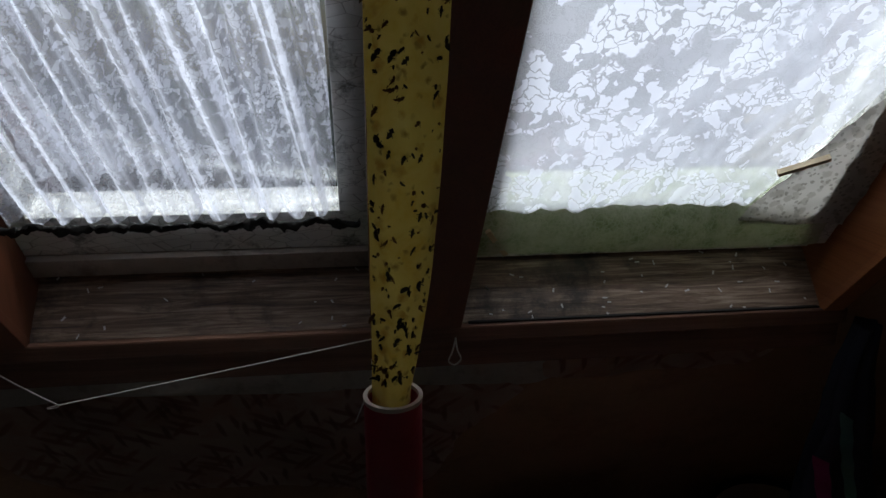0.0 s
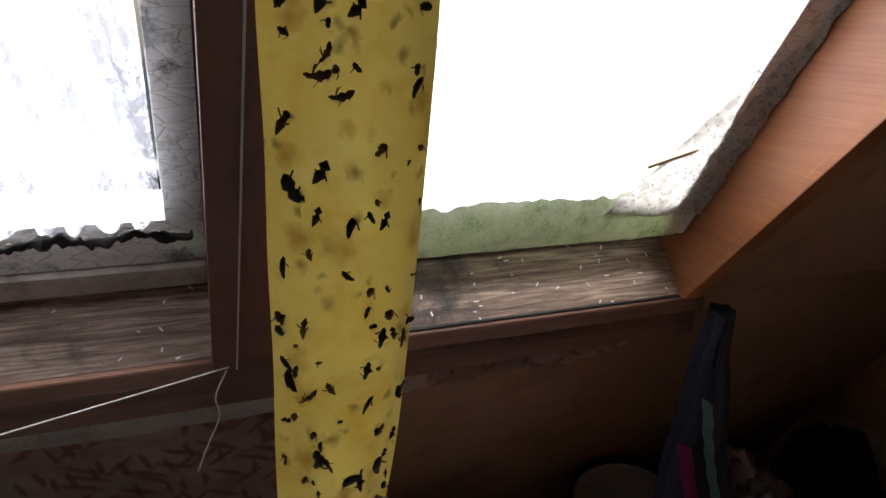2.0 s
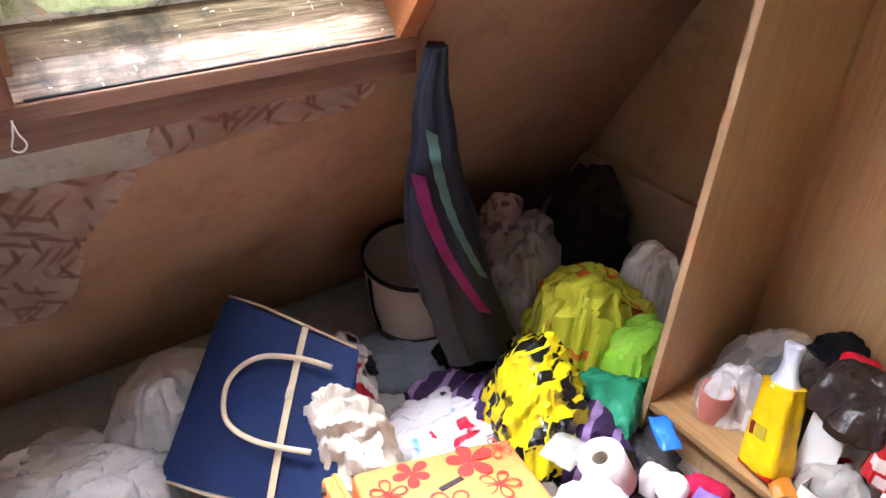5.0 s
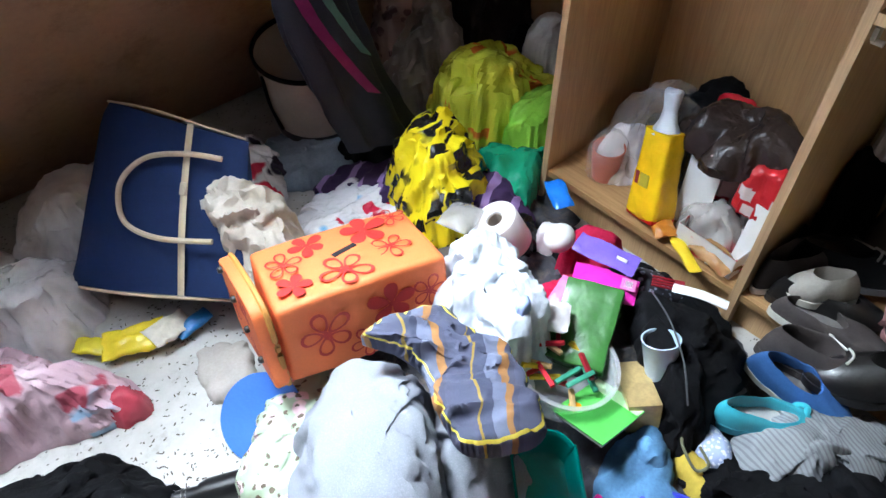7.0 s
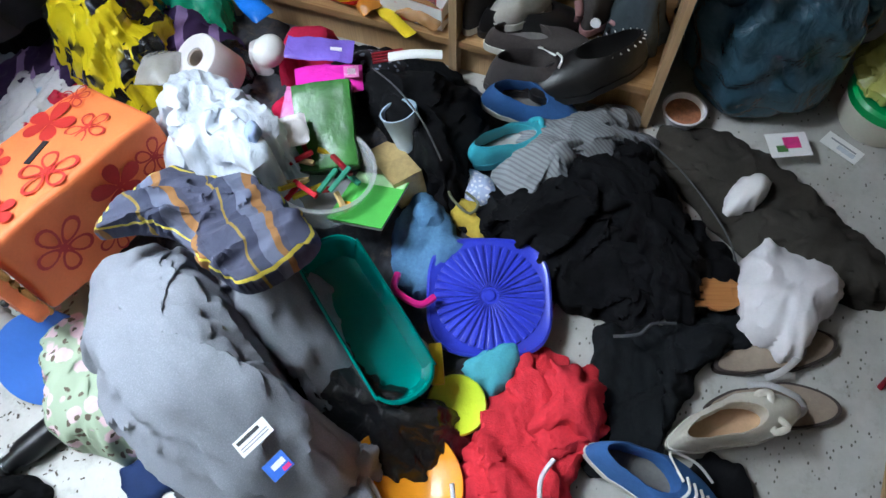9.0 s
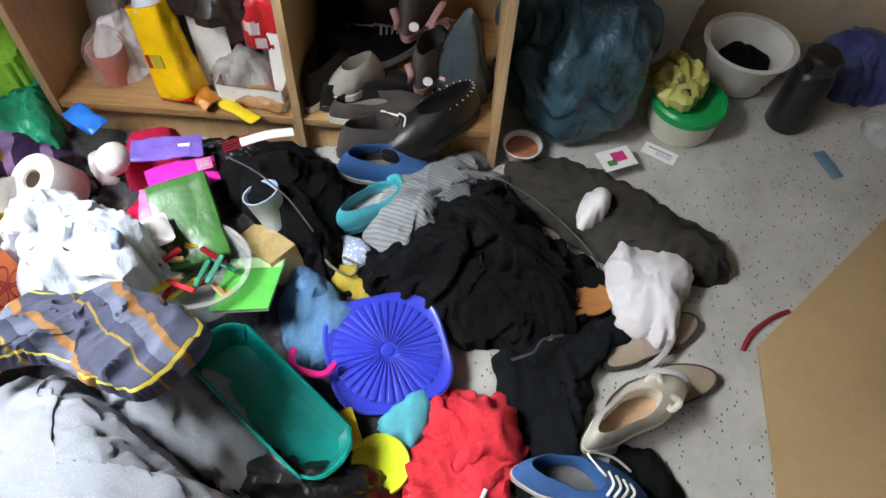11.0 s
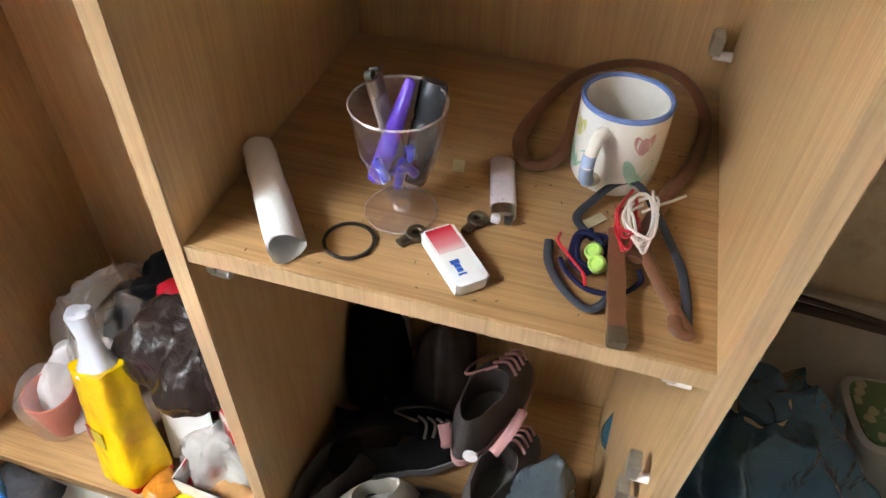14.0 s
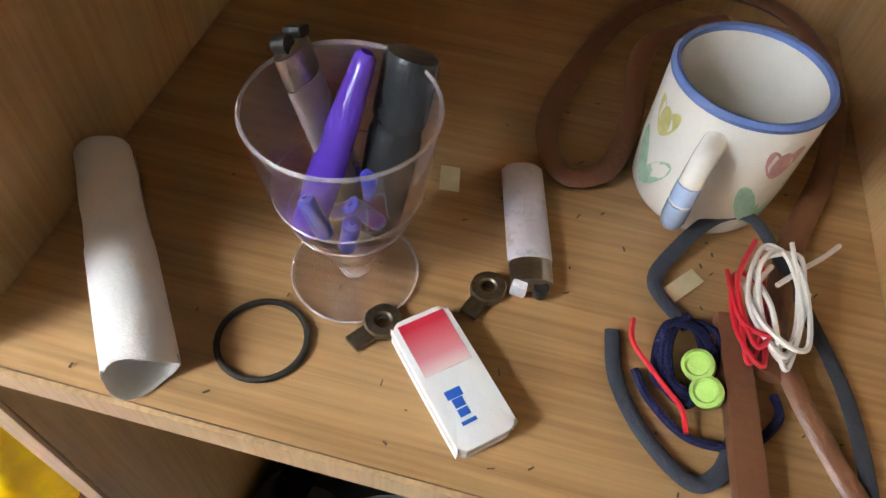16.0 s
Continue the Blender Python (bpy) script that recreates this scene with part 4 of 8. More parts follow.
def printed_film(name, base, ink, scale, cover, rough=0.2, stretch=(1, 1, 1), rot=(0, 0, 0), ink2=None, zone_at=0.4, block=0.3):
    """Crinkled plastic film printed with coarse blocks of ink."""
    m, t, p = tree(name)
    v = coords(t, tuple(scale * s for s in stretch), rot)
    vo = node(t, "TexVoronoi", {"Vector": v, "Scale": 1.0}, distance="CHEBYCHEV")
    pick = node(t, "SeparateColor", {"Color": vo.outputs["Color"]})
    zone = noise_fac(t, coords(t), 6, 2)
    a = ramp(t, vo.outputs["Distance"], [(block, (1, 1, 1)), (block + 0.04, (0, 0, 0))])
    b = ramp(t, pick.outputs["Red"], [(cover, (1, 1, 1)), (cover + 0.01, (0, 0, 0))])
    f = node(t, "Math", {0: a, 1: b}, operation="MULTIPLY").outputs["Value"]
    f = node(t, "Math", {0: f, 1: ramp(t, zone, [(zone_at, (0, 0, 0)), (zone_at + 0.06, (1, 1, 1))])}, operation="MULTIPLY").outputs["Value"]
    col = mix(t, f, base, ink)
    if ink2:
        col = mix(t, ramp(t, noise_fac(t, coords(t), 9, 1), [(0.6, (0, 0, 0)), (0.63, (1, 1, 1))]), col, ink2)
    t.links.new(col, p.inputs["Base Color"])
    p.inputs["Roughness"].default_value = rough
    bump(t, p, noise_fac(t, coords(t), 40, 4, 0.55, 0.6), 0.7, 0.006)
    return m


def striped(name, bands, width, axis_rot, rough=0.85):
    """Cloth with repeated stripes: bands of (share, colour)."""
    m, t, p = tree(name)
    v = coords(t, (1 / width, 1 / width, 1 / width), axis_rot, "UV")
    n = node(t, "TexNoise", {"Vector": coords(t, kind="UV"), "Scale": 7.0})
    sep = node(t, "SeparateXYZ", {"Vector": v}).outputs["X"]
    x = node(t, "Math", {0: sep, 1: node(t, "Math", {0: n.outputs["Fac"], 1: 0.5}, operation="MULTIPLY").outputs["Value"]}, operation="ADD").outputs["Value"]
    f = node(t, "Math", {0: x}, operation="FRACT").outputs["Value"]
    stops, at = [], 0.0
    for share, c in bands:
        stops.append((at, c))
        at += share
    t.links.new(ramp(t, f, stops, "CONSTANT"), p.inputs["Base Color"])
    p.inputs["Roughness"].default_value = rough
    bump(t, p, node(t, "TexVoronoi", {"Vector": coords(t), "Scale": 450}).outputs["Distance"], 0.4, 0.001)
    return m


BLACK_CLOTH = cloth_mat("black_cloth", (0.0045, 0.0045, 0.0055), 0.4)
BLACK_CLOTH.node_tree.nodes["Principled BSDF"].inputs["Specular IOR Level"].default_value = 0.14
DARK_CLOTH = cloth_mat("charcoal_cloth", (0.008, 0.009, 0.0105), 0.3)
DARK_CLOTH.node_tree.nodes["Principled BSDF"].inputs["Specular IOR Level"].default_value = 0.1
FLEECE = spotted("grey_fleece", (0.25, 0.262, 0.3), (0.29, 0.302, 0.34), 330, 0.34, 0.95, (0.21, 0.222, 0.26), 400)
NAVY = cloth_mat("navy_canvas", (0.012, 0.028, 0.095), 0.15, 900, 0.7)
BEIGE_TRIM = surface("beige_leatherette", (0.62, 0.5, 0.33), 0.1, 20, 300, 0.5)
RED_CLOTH = cloth_mat("red_towelling", (0.6, 0.03, 0.045), 0.2, 300)
WHITE_CLOTH = cloth_mat("white_cotton", (0.72, 0.68, 0.7), 0.08, 600)
CREAM = cloth_mat("cream_padded", (0.6, 0.54, 0.46), 0.12, 500, 0.6)
BROWN_GREY = cloth_mat("brown_grey_cloth", (0.042, 0.036, 0.03), 0.2, 600)
TEAL_CLOTH = cloth_mat("turquoise_cloth", (0.1, 0.42, 0.5), 0.15)
DENIM = cloth_mat("faded_blue_cloth", (0.1, 0.22, 0.38), 0.3)
MAGENTA = cloth_mat("crimson_knit", (0.45, 0.012, 0.055), 0.25, 200)
FLORAL = spotted("green_floral_cloth", (0.4, 0.48, 0.34), (0.72, 0.52, 0.56), 27, 0.33, second=(0.13, 0.1, 0.07))
ORANGE = surface("orange_fabric", (0.86, 0.2, 0.055), 0.08, 8, 200, 0.6, 0, 0.3, None, 0.001, 600)
RED_INK = surface("dark_red_print", (0.5, 0.02, 0.015), 0.1, 20, 200, 0.6)
BLACK_PLASTIC = surface("black_plastic", (0.01, 0.01, 0.011), 0.2, 20, 100, 0.3)
BIN_LINER = film_mat("black_bin_liner", (0.008, 0.008, 0.009), 0, 0.25)
WHITE_FILM = film_mat("white_carrier_film", (0.66, 0.71, 0.79), 0.14, 0.28, 0.08, 24, 0.012)
CLEAR_FILM = film_mat("clear_film", (0.62, 0.6, 0.58), 0.5, 0.15)
PINK_FILM = printed_film("pink_printed_film", (0.62, 0.42, 0.47), (0.35, 0.5, 0.66), 7, 0.5, 0.25, ink2=(0.5, 0.1, 0.14))
YB_FILM = printed_film("yellow_black_film", (0.75, 0.6, 0.01), (0.012, 0.012, 0.01), 15, 0.85, 0.2, (0.9, 2.6, 1.8), (0, 20, 40), None, 0.34, 0.42)
YR_FILM = printed_film("yellow_red_film", (0.68, 0.7, 0.06), (0.75, 0.2, 0.03), 14, 0.45, 0.22)
LIME_FILM = film_mat("lime_green_film", (0.28, 0.6, 0.06), 0, 0.25)
GREEN_FILM = film_mat("green_film", (0.02, 0.36, 0.19), 0.1, 0.2)
WRB_FILM = printed_film("white_red_blue_film", (0.78, 0.76, 0.78), (0.62, 0.02, 0.06), 11, 0.45, 0.25, (1, 1, 1), (0, 0, 0), (0.08, 0.4, 0.72), 0.36, 0.4)
RW_FILM = printed_film("red_white_film", (0.7, 0.66, 0.66), (0.55, 0.02, 0.05), 8, 0.6, 0.25, ink2=(0.04, 0.03, 0.05))
SACK_FILM = film_mat("blue_bin_bag", (0.035, 0.085, 0.12), 0, 0.14, 0.15, 18, 0.02)
PLUM = striped("plum_lilac_knit", [(0.7, (0.04, 0.015, 0.07)), (0.3, (0.32, 0.2, 0.42))], 0.07, (0, 0, 60))
TARTAN = striped("blue_gold_striped_cloth", [(0.4, (0.07, 0.075, 0.125)), (0.04, (0.3, 0.2, 0.04)), (0.18, (0.05, 0.056, 0.1)), (0.2, (0.14, 0.155, 0.23)), (0.1, (0.3, 0.14, 0.045)), (0.08, (0.06, 0.062, 0.105))], 0.13, (0, 0, 35))
YELLOW_TRIM = surface("yellow_ribbon", (0.75, 0.6, 0.08), 0.1, 30, 200, 0.6)
KNIT_GREY = striped("ribbed_grey_knit", [(0.6, (0.24, 0.25, 0.265)), (0.4, (0.165, 0.172, 0.185))], 0.009, (0, 0, 20))
GREY_CLOTH_TRIM = surface("grey_zip_tape", (0.07, 0.07, 0.075), 0.1, 40, 300, 0.6)
PAPER_WHITE = surface("white_paper", (0.8, 0.79, 0.77), 0.05, 20, 200, 0.6)
INK_BLACK = surface("black_ink", (0.02, 0.02, 0.025), 0.1, 30, 200, 0.5)
BLUE_PLASTIC = surface("cobalt_plastic", (0.035, 0.05, 0.5), 0.06, 8, 100, 0.28)
SKY_PLASTIC = surface("blue_plastic_plate", (0.06, 0.17, 0.55), 0.08, 8, 100, 0.3)
TEAL_PLASTIC = surface("teal_plastic", (0.0, 0.2, 0.165), 0.08, 8, 100, 0.25)
ORANGE_PLASTIC = surface("amber_plastic", (0.75, 0.28, 0.01), 0.1, 10, 100, 0.25)
LIME_PLASTIC = surface("lime_plastic", (0.62, 0.75, 0.03), 0.08, 10, 100, 0.35)
YELLOW_PLASTIC = surface("yellow_plastic", (0.75, 0.55, 0.02), 0.08, 10, 100, 0.35)
PINK_PLASTIC = surface("hot_pink_plastic", (0.8, 0.02, 0.25), 0.08, 10, 100, 0.3)
TISSUE = surface("soft_white_tissue", (0.8, 0.76, 0.76), 0.06, 20, 300, 0.9)

# large clothes and bags, from the window side towards the cabinet
rag("pale_bag", ring_of(0.36, 1.56, 0.17, 0.15, 20, seed=1), 0.24, film_mat("milky_film", (0.75, 0.73, 0.72), 0.1, 0.35), "crumpled milky plastic bag by the sloping wall", "bag", seed=3, fold=0.03)
rag("pale_bag", ring_of(0.02, 1.48, 0.2, 0.14, 0, seed=12), 0.1, film_mat("greyish_film", (0.6, 0.58, 0.55), 0.1, 0.4), "crumpled greyish bag by the sloping wall", "bag", seed=13, fold=0.047)
rag("clear_bag", ring_of(0.16, 1.3, 0.14, 0.13, 10, seed=2), 0.2, film_mat("bright_clear_film", (0.8, 0.79, 0.79), 0.4, 0.15), "clear crinkled plastic bag with white contents", "bag", seed=4, fold=0.03, freq=13)
rag("white_bundle", ring_of(0.16, 1.3, 0.11, 0.1, 10, seed=5), 0.15, WHITE_CLOTH, "white bundle inside the clear bag", seed=6, fold=0.03, freq=13)
rag("pink_bag", [(0.27, 0.935), (0.2, 0.925), (0.05, 0.98), (-0.2, 1.05), (-0.24, 1.25), (-0.05, 1.28), (0.08, 1.22), (0.2, 1.07)], 0.19, PINK_FILM, "pink and blue printed plastic bag stuffed with clothes", "bag", seed=7, fold=0.030, dome=2.2)
rag("black_jacket", [(0.23, 0.70), (0.22, 0.58), (0.05, 0.5), (-0.2, 0.52), (-0.3, 0.75), (-0.1, 0.9), (0.1, 0.9), (0.2, 0.82)], 0.17, BLACK_CLOTH, "black jacket crumpled on the pale floor", seed=8, fold=0.03)
rag("denim_scrap", [(0.3, 0.5), (0.36, 0.44), (0.31, 0.4), (0.26, 0.45)], 0.006, NAVY, "flat navy cloth scrap on the floor", seed=9, fold=0.004)
rag("grey_cloth", [(0.4, 0.98), (0.5, 0.94), (0.46, 0.83), (0.37, 0.85)], 0.02, cloth_mat("greige_cloth", (0.42, 0.38, 0.34), 0.15), "small grey-beige cloth on the speckled floor", seed=10, fold=0.016)
rag("floral_cloth", [(0.58, 0.76), (0.46, 0.77), (0.37, 0.69), (0.31, 0.6), (0.33, 0.49), (0.44, 0.45), (0.57, 0.56)], 0.13, FLORAL, "pale green cloth printed with pink and brown flowers", seed=11, fold=0.022, dome=4)
rag("fleece_blanket", [(0.67, 0.58), (0.57, 0.68), (0.45, 0.62), (0.345, 0.46), (0.29, 0.3), (0.3, 0.15), (0.38, 0.08), (0.47, 0.09), (0.5, 0.19), (0.56, 0.29), (0.63, 0.4), (0.68, 0.5)], 0.235, FLEECE, "grey fleece hooded jumper lying over the heap", seed=12, fold=0.022, freq=4.6, along=65, dome=4.5, sag=0.75, wob=0.05, slack=0.1, bend=0.6, ridge=1.0)
rag("fleece_sleeve", [(0.44, 0.16), (0.34, 0.17), (0.31, 0.08), (0.36, 0.03), (0.46, 0.05), (0.5, 0.1)], 0.09, FLEECE, "gathered grey fleece cuff hanging off the heap", seed=13, fold=0.034, freq=16, along=60)
def over_jumper(x, y):
    """The slope of the jumper and boxes under the striped cloth."""
    return np.maximum(pile(x, y), 0.295 - 0.43 * (x - 0.66) - 0.02 * (y - 0.41))


striped_bm = heap([(0.617, 0.503), (0.628, 0.436), (0.592, 0.349), (0.582, 0.285), (0.629, 0.252), (0.713, 0.243), (0.767, 0.342), (0.793, 0.425), (0.777, 0.513), (0.754, 0.571), (0.671, 0.575), (0.589, 0.549)], 0.02, base=over_jumper, seed=14, fold=0.036, freq=7.5, along=-30, dome=7, wob=0.02, slack=0.2, bend=0.6, ridge=0.9, trim=3, fine=0.0036)
solo("striped_cloth", striped_bm, [TARTAN, YELLOW_TRIM], "blue-grey striped cloth with gold borders over the jumper", "clothes")
rag("padded_sleeve", ring_of(0.64, 1.08, 0.12, 0.16, 10, seed=3), 0.24, CREAM, "cream padded coat sleeve beside the navy bag", seed=15, fold=0.047, freq=14, dome=4)
rag("cream_coat", [(0.7, 0.98), (0.62, 1.02), (0.66, 0.9), (0.75, 0.88), (0.82, 0.92), (0.78, 1.02)], 0.15, CREAM, "cream crumpled coat between bag and box", seed=16, fold=0.03, freq=12)
rag("red_white_bag", ring_of(0.77, 1.42, 0.13, 0.16, -20, seed=4), 0.13, RW_FILM, "red, white and black printed plastic bag", "bag", seed=17, fold=0.03, freq=12)
rag("white_print_bag", [(0.76, 1.08), (0.8, 1.2), (0.95, 1.25), (1.04, 1.1), (1.0, 0.95), (0.92, 0.9), (0.82, 0.94)], 0.09, WRB_FILM, "white carrier bag printed in red and blue", "bag", seed=18, fold=0.03, freq=11)
rag("plum_knit", [(0.9, 1.26), (1.1, 1.22), (1.2, 0.98), (1.26, 0.86), (1.2, 0.74), (1.05, 0.76), (0.98, 1.0)], 0.075, PLUM, "dark plum knitwear with lilac stripe", seed=19, fold=0.03, freq=10)
rag("blue_rag", ring_of(0.95, 1.4, 0.16, 0.13, 0, seed=5), 0.03, cloth_mat("dusty_blue_cloth", (0.17, 0.2, 0.24), 0.2), "dusty grey-blue cloth on the floor by the bucket", seed=20, fold=0.03)
rag("yellow_black_bag", [(0.93, 0.86), (0.98, 1.02), (1.1, 1.12), (1.22, 1.12), (1.24, 0.97), (1.18, 0.86), (1.04, 0.8), (0.96, 0.82)], 0.27, YB_FILM, "glossy yellow plastic bag with black block print", "bag", seed=21, fold=0.038, freq=11, dome=3)
rag("yellow_red_bag", [(1.25, 1.1), (1.28, 1.26), (1.42, 1.3), (1.58, 1.22), (1.62, 1.03), (1.42, 0.96)], 0.26, YR_FILM, "crumpled yellow-green plastic bag with red print", "bag", seed=22, fold=0.06, freq=8, dome=4, wob=0.3)
rag("lime_bag", [(1.35, 0.86), (1.33, 0.98), (1.42, 1.04), (1.56, 1.0), (1.53, 0.86)], 0.23, LIME_FILM, "bright lime-green crumpled plastic bag", "bag", seed=23, fold=0.03, freq=12, dome=4)
rag("green_bag", [(1.22, 0.78), (1.2, 0.9), (1.28, 0.97), (1.4, 0.92), (1.42, 0.84), (1.33, 0.82)], 0.1, GREEN_FILM, "dark green glossy plastic bag", "bag", seed=24, fold=0.038, freq=13, dome=4)
rag("carrier_bag", [(0.80, 0.40), (0.775, 0.5), (0.79, 0.6), (0.85, 0.68), (0.94, 0.71), (1.02, 0.66), (1.0, 0.54), (0.95, 0.45), (0.88, 0.39)], 0.3, WHITE_FILM, "white-blue translucent carrier bag, knotted and full", "bag", seed=25, fold=0.05, freq=8.5, along=40, dome=3.6)
rag("black_tracksuit", [(1.12, 0.40), (1.2, 0.34), (1.26, 0.22), (1.24, 0.13), (1.16, 0.1), (0.98, 0.1), (0.97, 0.17), (1.03, 0.24)], 0.09, BLACK_CLOTH, "black tracksuit jacket with grey piping", seed=26, fold=0.034, freq=8, dome=3.4)
rag("print_scarf", ring_of(1.225, 0.40, 0.065, 0.085, 30, seed=6), 0.07, spotted("black_scribble_cloth", (0.015, 0.016, 0.022), (0.22, 0.26, 0.34), 60, 0.3), "black cloth with pale scribble print", seed=27, fold=0.02)
rag("crimson_hat", ring_of(1.225, 0.555, 0.082, 0.078, 0, seed=7), 0.13, MAGENTA, "crimson knitted hat on the heap", "hat", seed=28, fold=0.02, freq=10)
rag("red_rag", ring_of(1.07, 0.47, 0.07, 0.09, 0, seed=8), 0.05, cloth_mat("bright_red_cloth", (0.55, 0.01, 0.06), 0.2), "bright red cloth under the pink packet", seed=29, fold=0.02)
rag("dark_cloth", [(1.2, 0.66), (1.3, 0.64), (1.325, 0.42), (1.32, 0.25), (1.24, 0.27), (1.17, 0.46)], 0.055, DARK_CLOTH, "dark cloth pushed against the cabinet front", seed=44, fold=0.025, freq=12)
rag("plastic_scrap", ring_of(1.16, 0.75, 0.05, 0.08, 10, seed=9), 0.06, BIN_LINER, "torn black plastic scrap", "plastic", seed=30, fold=0.03, freq=18)
rag("faded_jeans", [(0.93, 0.21), (0.97, 0.16), (0.88, 0.05), (0.8, 0.07), (0.76, 0.14), (0.84, 0.2)], 0.04, DENIM, "small faded blue garment", seed=31, fold=0.02, freq=12)
rag("yellow_rag", [(0.95, 0.12), (1.0, 0.1), (0.97, 0.03), (0.9, 0.02)], 0.03, cloth_mat("mustard_cloth", (0.45, 0.33, 0.05), 0.2), "mustard yellow rag by the black jacket", seed=32, fold=0.019)
rag("bin_liner", [(0.56, 0.28), (0.64, 0.24), (0.6, 0.12), (0.595, 0.0), (0.57, -0.05), (0.49, -0.05), (0.43, 0.04), (0.48, 0.16)], 0.075, BIN_LINER, "black bin liner scrap with a glossy crumple", "plastic", seed=33, fold=0.026, freq=8, along=70)
rag("red_towel", [(0.74, -0.1), (0.75, -0.22), (0.66, -0.28), (0.56, -0.25), (0.42, -0.24), (0.4, -0.1), (0.49, -0.05), (0.62, -0.07)], 0.06, RED_CLOTH, "red towelling garment with white piping", seed=34, fold=0.043, freq=9, along=50)
rag("turquoise_rag", [(0.66, 0.0), (0.75, -0.07), (0.74, -0.11), (0.64, -0.08)], 0.035, TEAL_CLOTH, "turquoise rag on the heap", seed=35, fold=0.02, freq=14)
rag("black_jacket", [(0.95, 0.1), (1.08, 0.02), (1.2, -0.1), (1.27, -0.2), (1.15, -0.33), (1.02, -0.44), (0.9, -0.34), (0.85, -0.28), (0.855, -0.16), (0.905, -0.04)], 0.08, BLACK_CLOTH, "large black hooded jacket spread over the floor", seed=36, fold=0.045, freq=7, along=-30, dome=3.5)
rag("grey_knit", [(1.0, 0.03), (1.08, 0.07), (1.16, 0.07), (1.29, -0.03), (1.35, -0.14), (1.27, -0.22), (1.1, -0.12), (1.0, -0.04)], 0.12, KNIT_GREY, "ribbed grey knitted jumper", seed=37, fold=0.030, freq=8, along=60)
rag("dotted_sock", ring_of(1.02, 0.085, 0.035, 0.05, -30, seed=10), 0.05, spotted("pale_blue_dotted", (0.36, 0.42, 0.6), (0.7, 0.72, 0.78), 120, 0.3), "pale blue dotted sock", "sock", seed=38, fold=0.016)
rag("brown_trousers", [(1.34, -0.22), (1.37, -0.38), (1.26, -0.58), (1.16, -0.7), (1.06, -0.7), (1.05, -0.55), (1.12, -0.4), (1.22, -0.26)], 0.03, BROWN_GREY, "brown-grey trousers flat on the floor", seed=39, fold=0.02, freq=8, along=-60)
rag("white_sock", ring_of(1.2, -0.42, 0.055, 0.03, -30, seed=11), 0.04, TISSUE, "crumpled white sock on the trousers", "sock", seed=40, fold=0.019, base=lambda x, y: 0.035)
rag("tracksuit_bottom", [(0.82, -0.22), (0.88, -0.31), (0.93, -0.4), (0.92, -0.5), (0.84, -0.42), (0.7, -0.38), (0.6, -0.36), (0.6, -0.26), (0.68, -0.24)], 0.035, DARK_CLOTH, "charcoal tracksuit bottoms on the speckled floor", seed=41, fold=0.032, freq=9)
rag("cotton_cloth", [(1.1, -0.46), (1.14, -0.57), (1.06, -0.63), (0.96, -0.59), (0.88, -0.55), (0.92, -0.46), (1.02, -0.44)], 0.09, WHITE_CLOTH, "white cotton cloth folded in a bundle", seed=42, fold=0.030, freq=7, dome=3)
rag("black_scrap", [(0.62, -0.4), (0.68, -0.5), (0.5, -0.6), (0.52, -0.45)], 0.02, BLACK_CLOTH, "black cloth scrap under the shoes", seed=43, fold=0.016)

# separate pieces of the larger clothes
def named(label):
    return next(o for o in scene.objects if o.data and o.name.split(".")[0] == label)


jacket = next(o for o in scene.objects if o.get("label", "").startswith("large black hooded"))
part("sleeve", heap([(1.1, -0.02), (1.2, -0.12), (1.2, -0.24), (1.02, -0.38), (0.9, -0.36), (0.98, -0.22)], 0.12, seed=101, fold=0.04, freq=9, along=55), BLACK_CLOTH, jacket)
part("zip", tube([(1.26, -0.2, 0.06), (1.2, -0.3, 0.05), (1.1, -0.4, 0.04), (1.0, -0.45, 0.03)], 0.002, 40, 6), GREY_CLOTH_TRIM, jacket, "grey zip edge")
towel = named("red_towel")
part("piping", tube([(0.47, -0.06, 0.1), (0.42, -0.09, 0.08), (0.4, -0.14, 0.06)], 0.004, 30, 6), WHITE_CLOTH, towel, "white piping")
part("piping", tube([(0.56, -0.2, 0.11), (0.52, -0.19, 0.105), (0.46, -0.21, 0.09)], 0.004, 30, 6), WHITE_CLOTH, towel, "white piping")
part("hem_fold", heap([(0.74, -0.14), (0.72, -0.25), (0.62, -0.26), (0.6, -0.15)], 0.1, seed=103, fold=0.04, freq=10, along=20), RED_CLOTH, towel)
cloth = named("striped_cloth")
part("gathered_end", heap([(0.66, 0.41), (0.685, 0.42), (0.68, 0.35), (0.655, 0.29), (0.635, 0.3), (0.645, 0.36)], 0.028, base=over_jumper, seed=107, fold=0.03, freq=16, along=60, dome=3), surface("ochre_band", (0.42, 0.22, 0.08), 0.2, 30, 200, 0.8), cloth, "ochre woven band")
fleece = named("fleece_blanket")
part("fold_flap", heap([(0.68, 0.5), (0.74, 0.42), (0.72, 0.28), (0.66, 0.2), (0.57, 0.15), (0.5, 0.17), (0.54, 0.28), (0.6, 0.4)], 0.155, seed=104, fold=0.025, freq=5, along=70, dome=5, sag=0.8, wob=0.06, ridge=0.9), FLEECE, fleece)
suit = named("black_tracksuit")
part("sleeve", heap([(1.16, 0.3), (1.12, 0.18), (1.02, 0.1), (0.96, 0.14), (1.02, 0.26), (1.1, 0.34)], 0.1, seed=105, fold=0.03, freq=10, along=60), BLACK_CLOTH, suit)
bag = named("carrier_bag")
part("knot", heap([(0.9, 0.6), (0.96, 0.64), (0.94, 0.7), (0.88, 0.7), (0.86, 0.64)], 0.27, seed=108, fold=0.04, freq=12, dome=2), WHITE_FILM, bag)
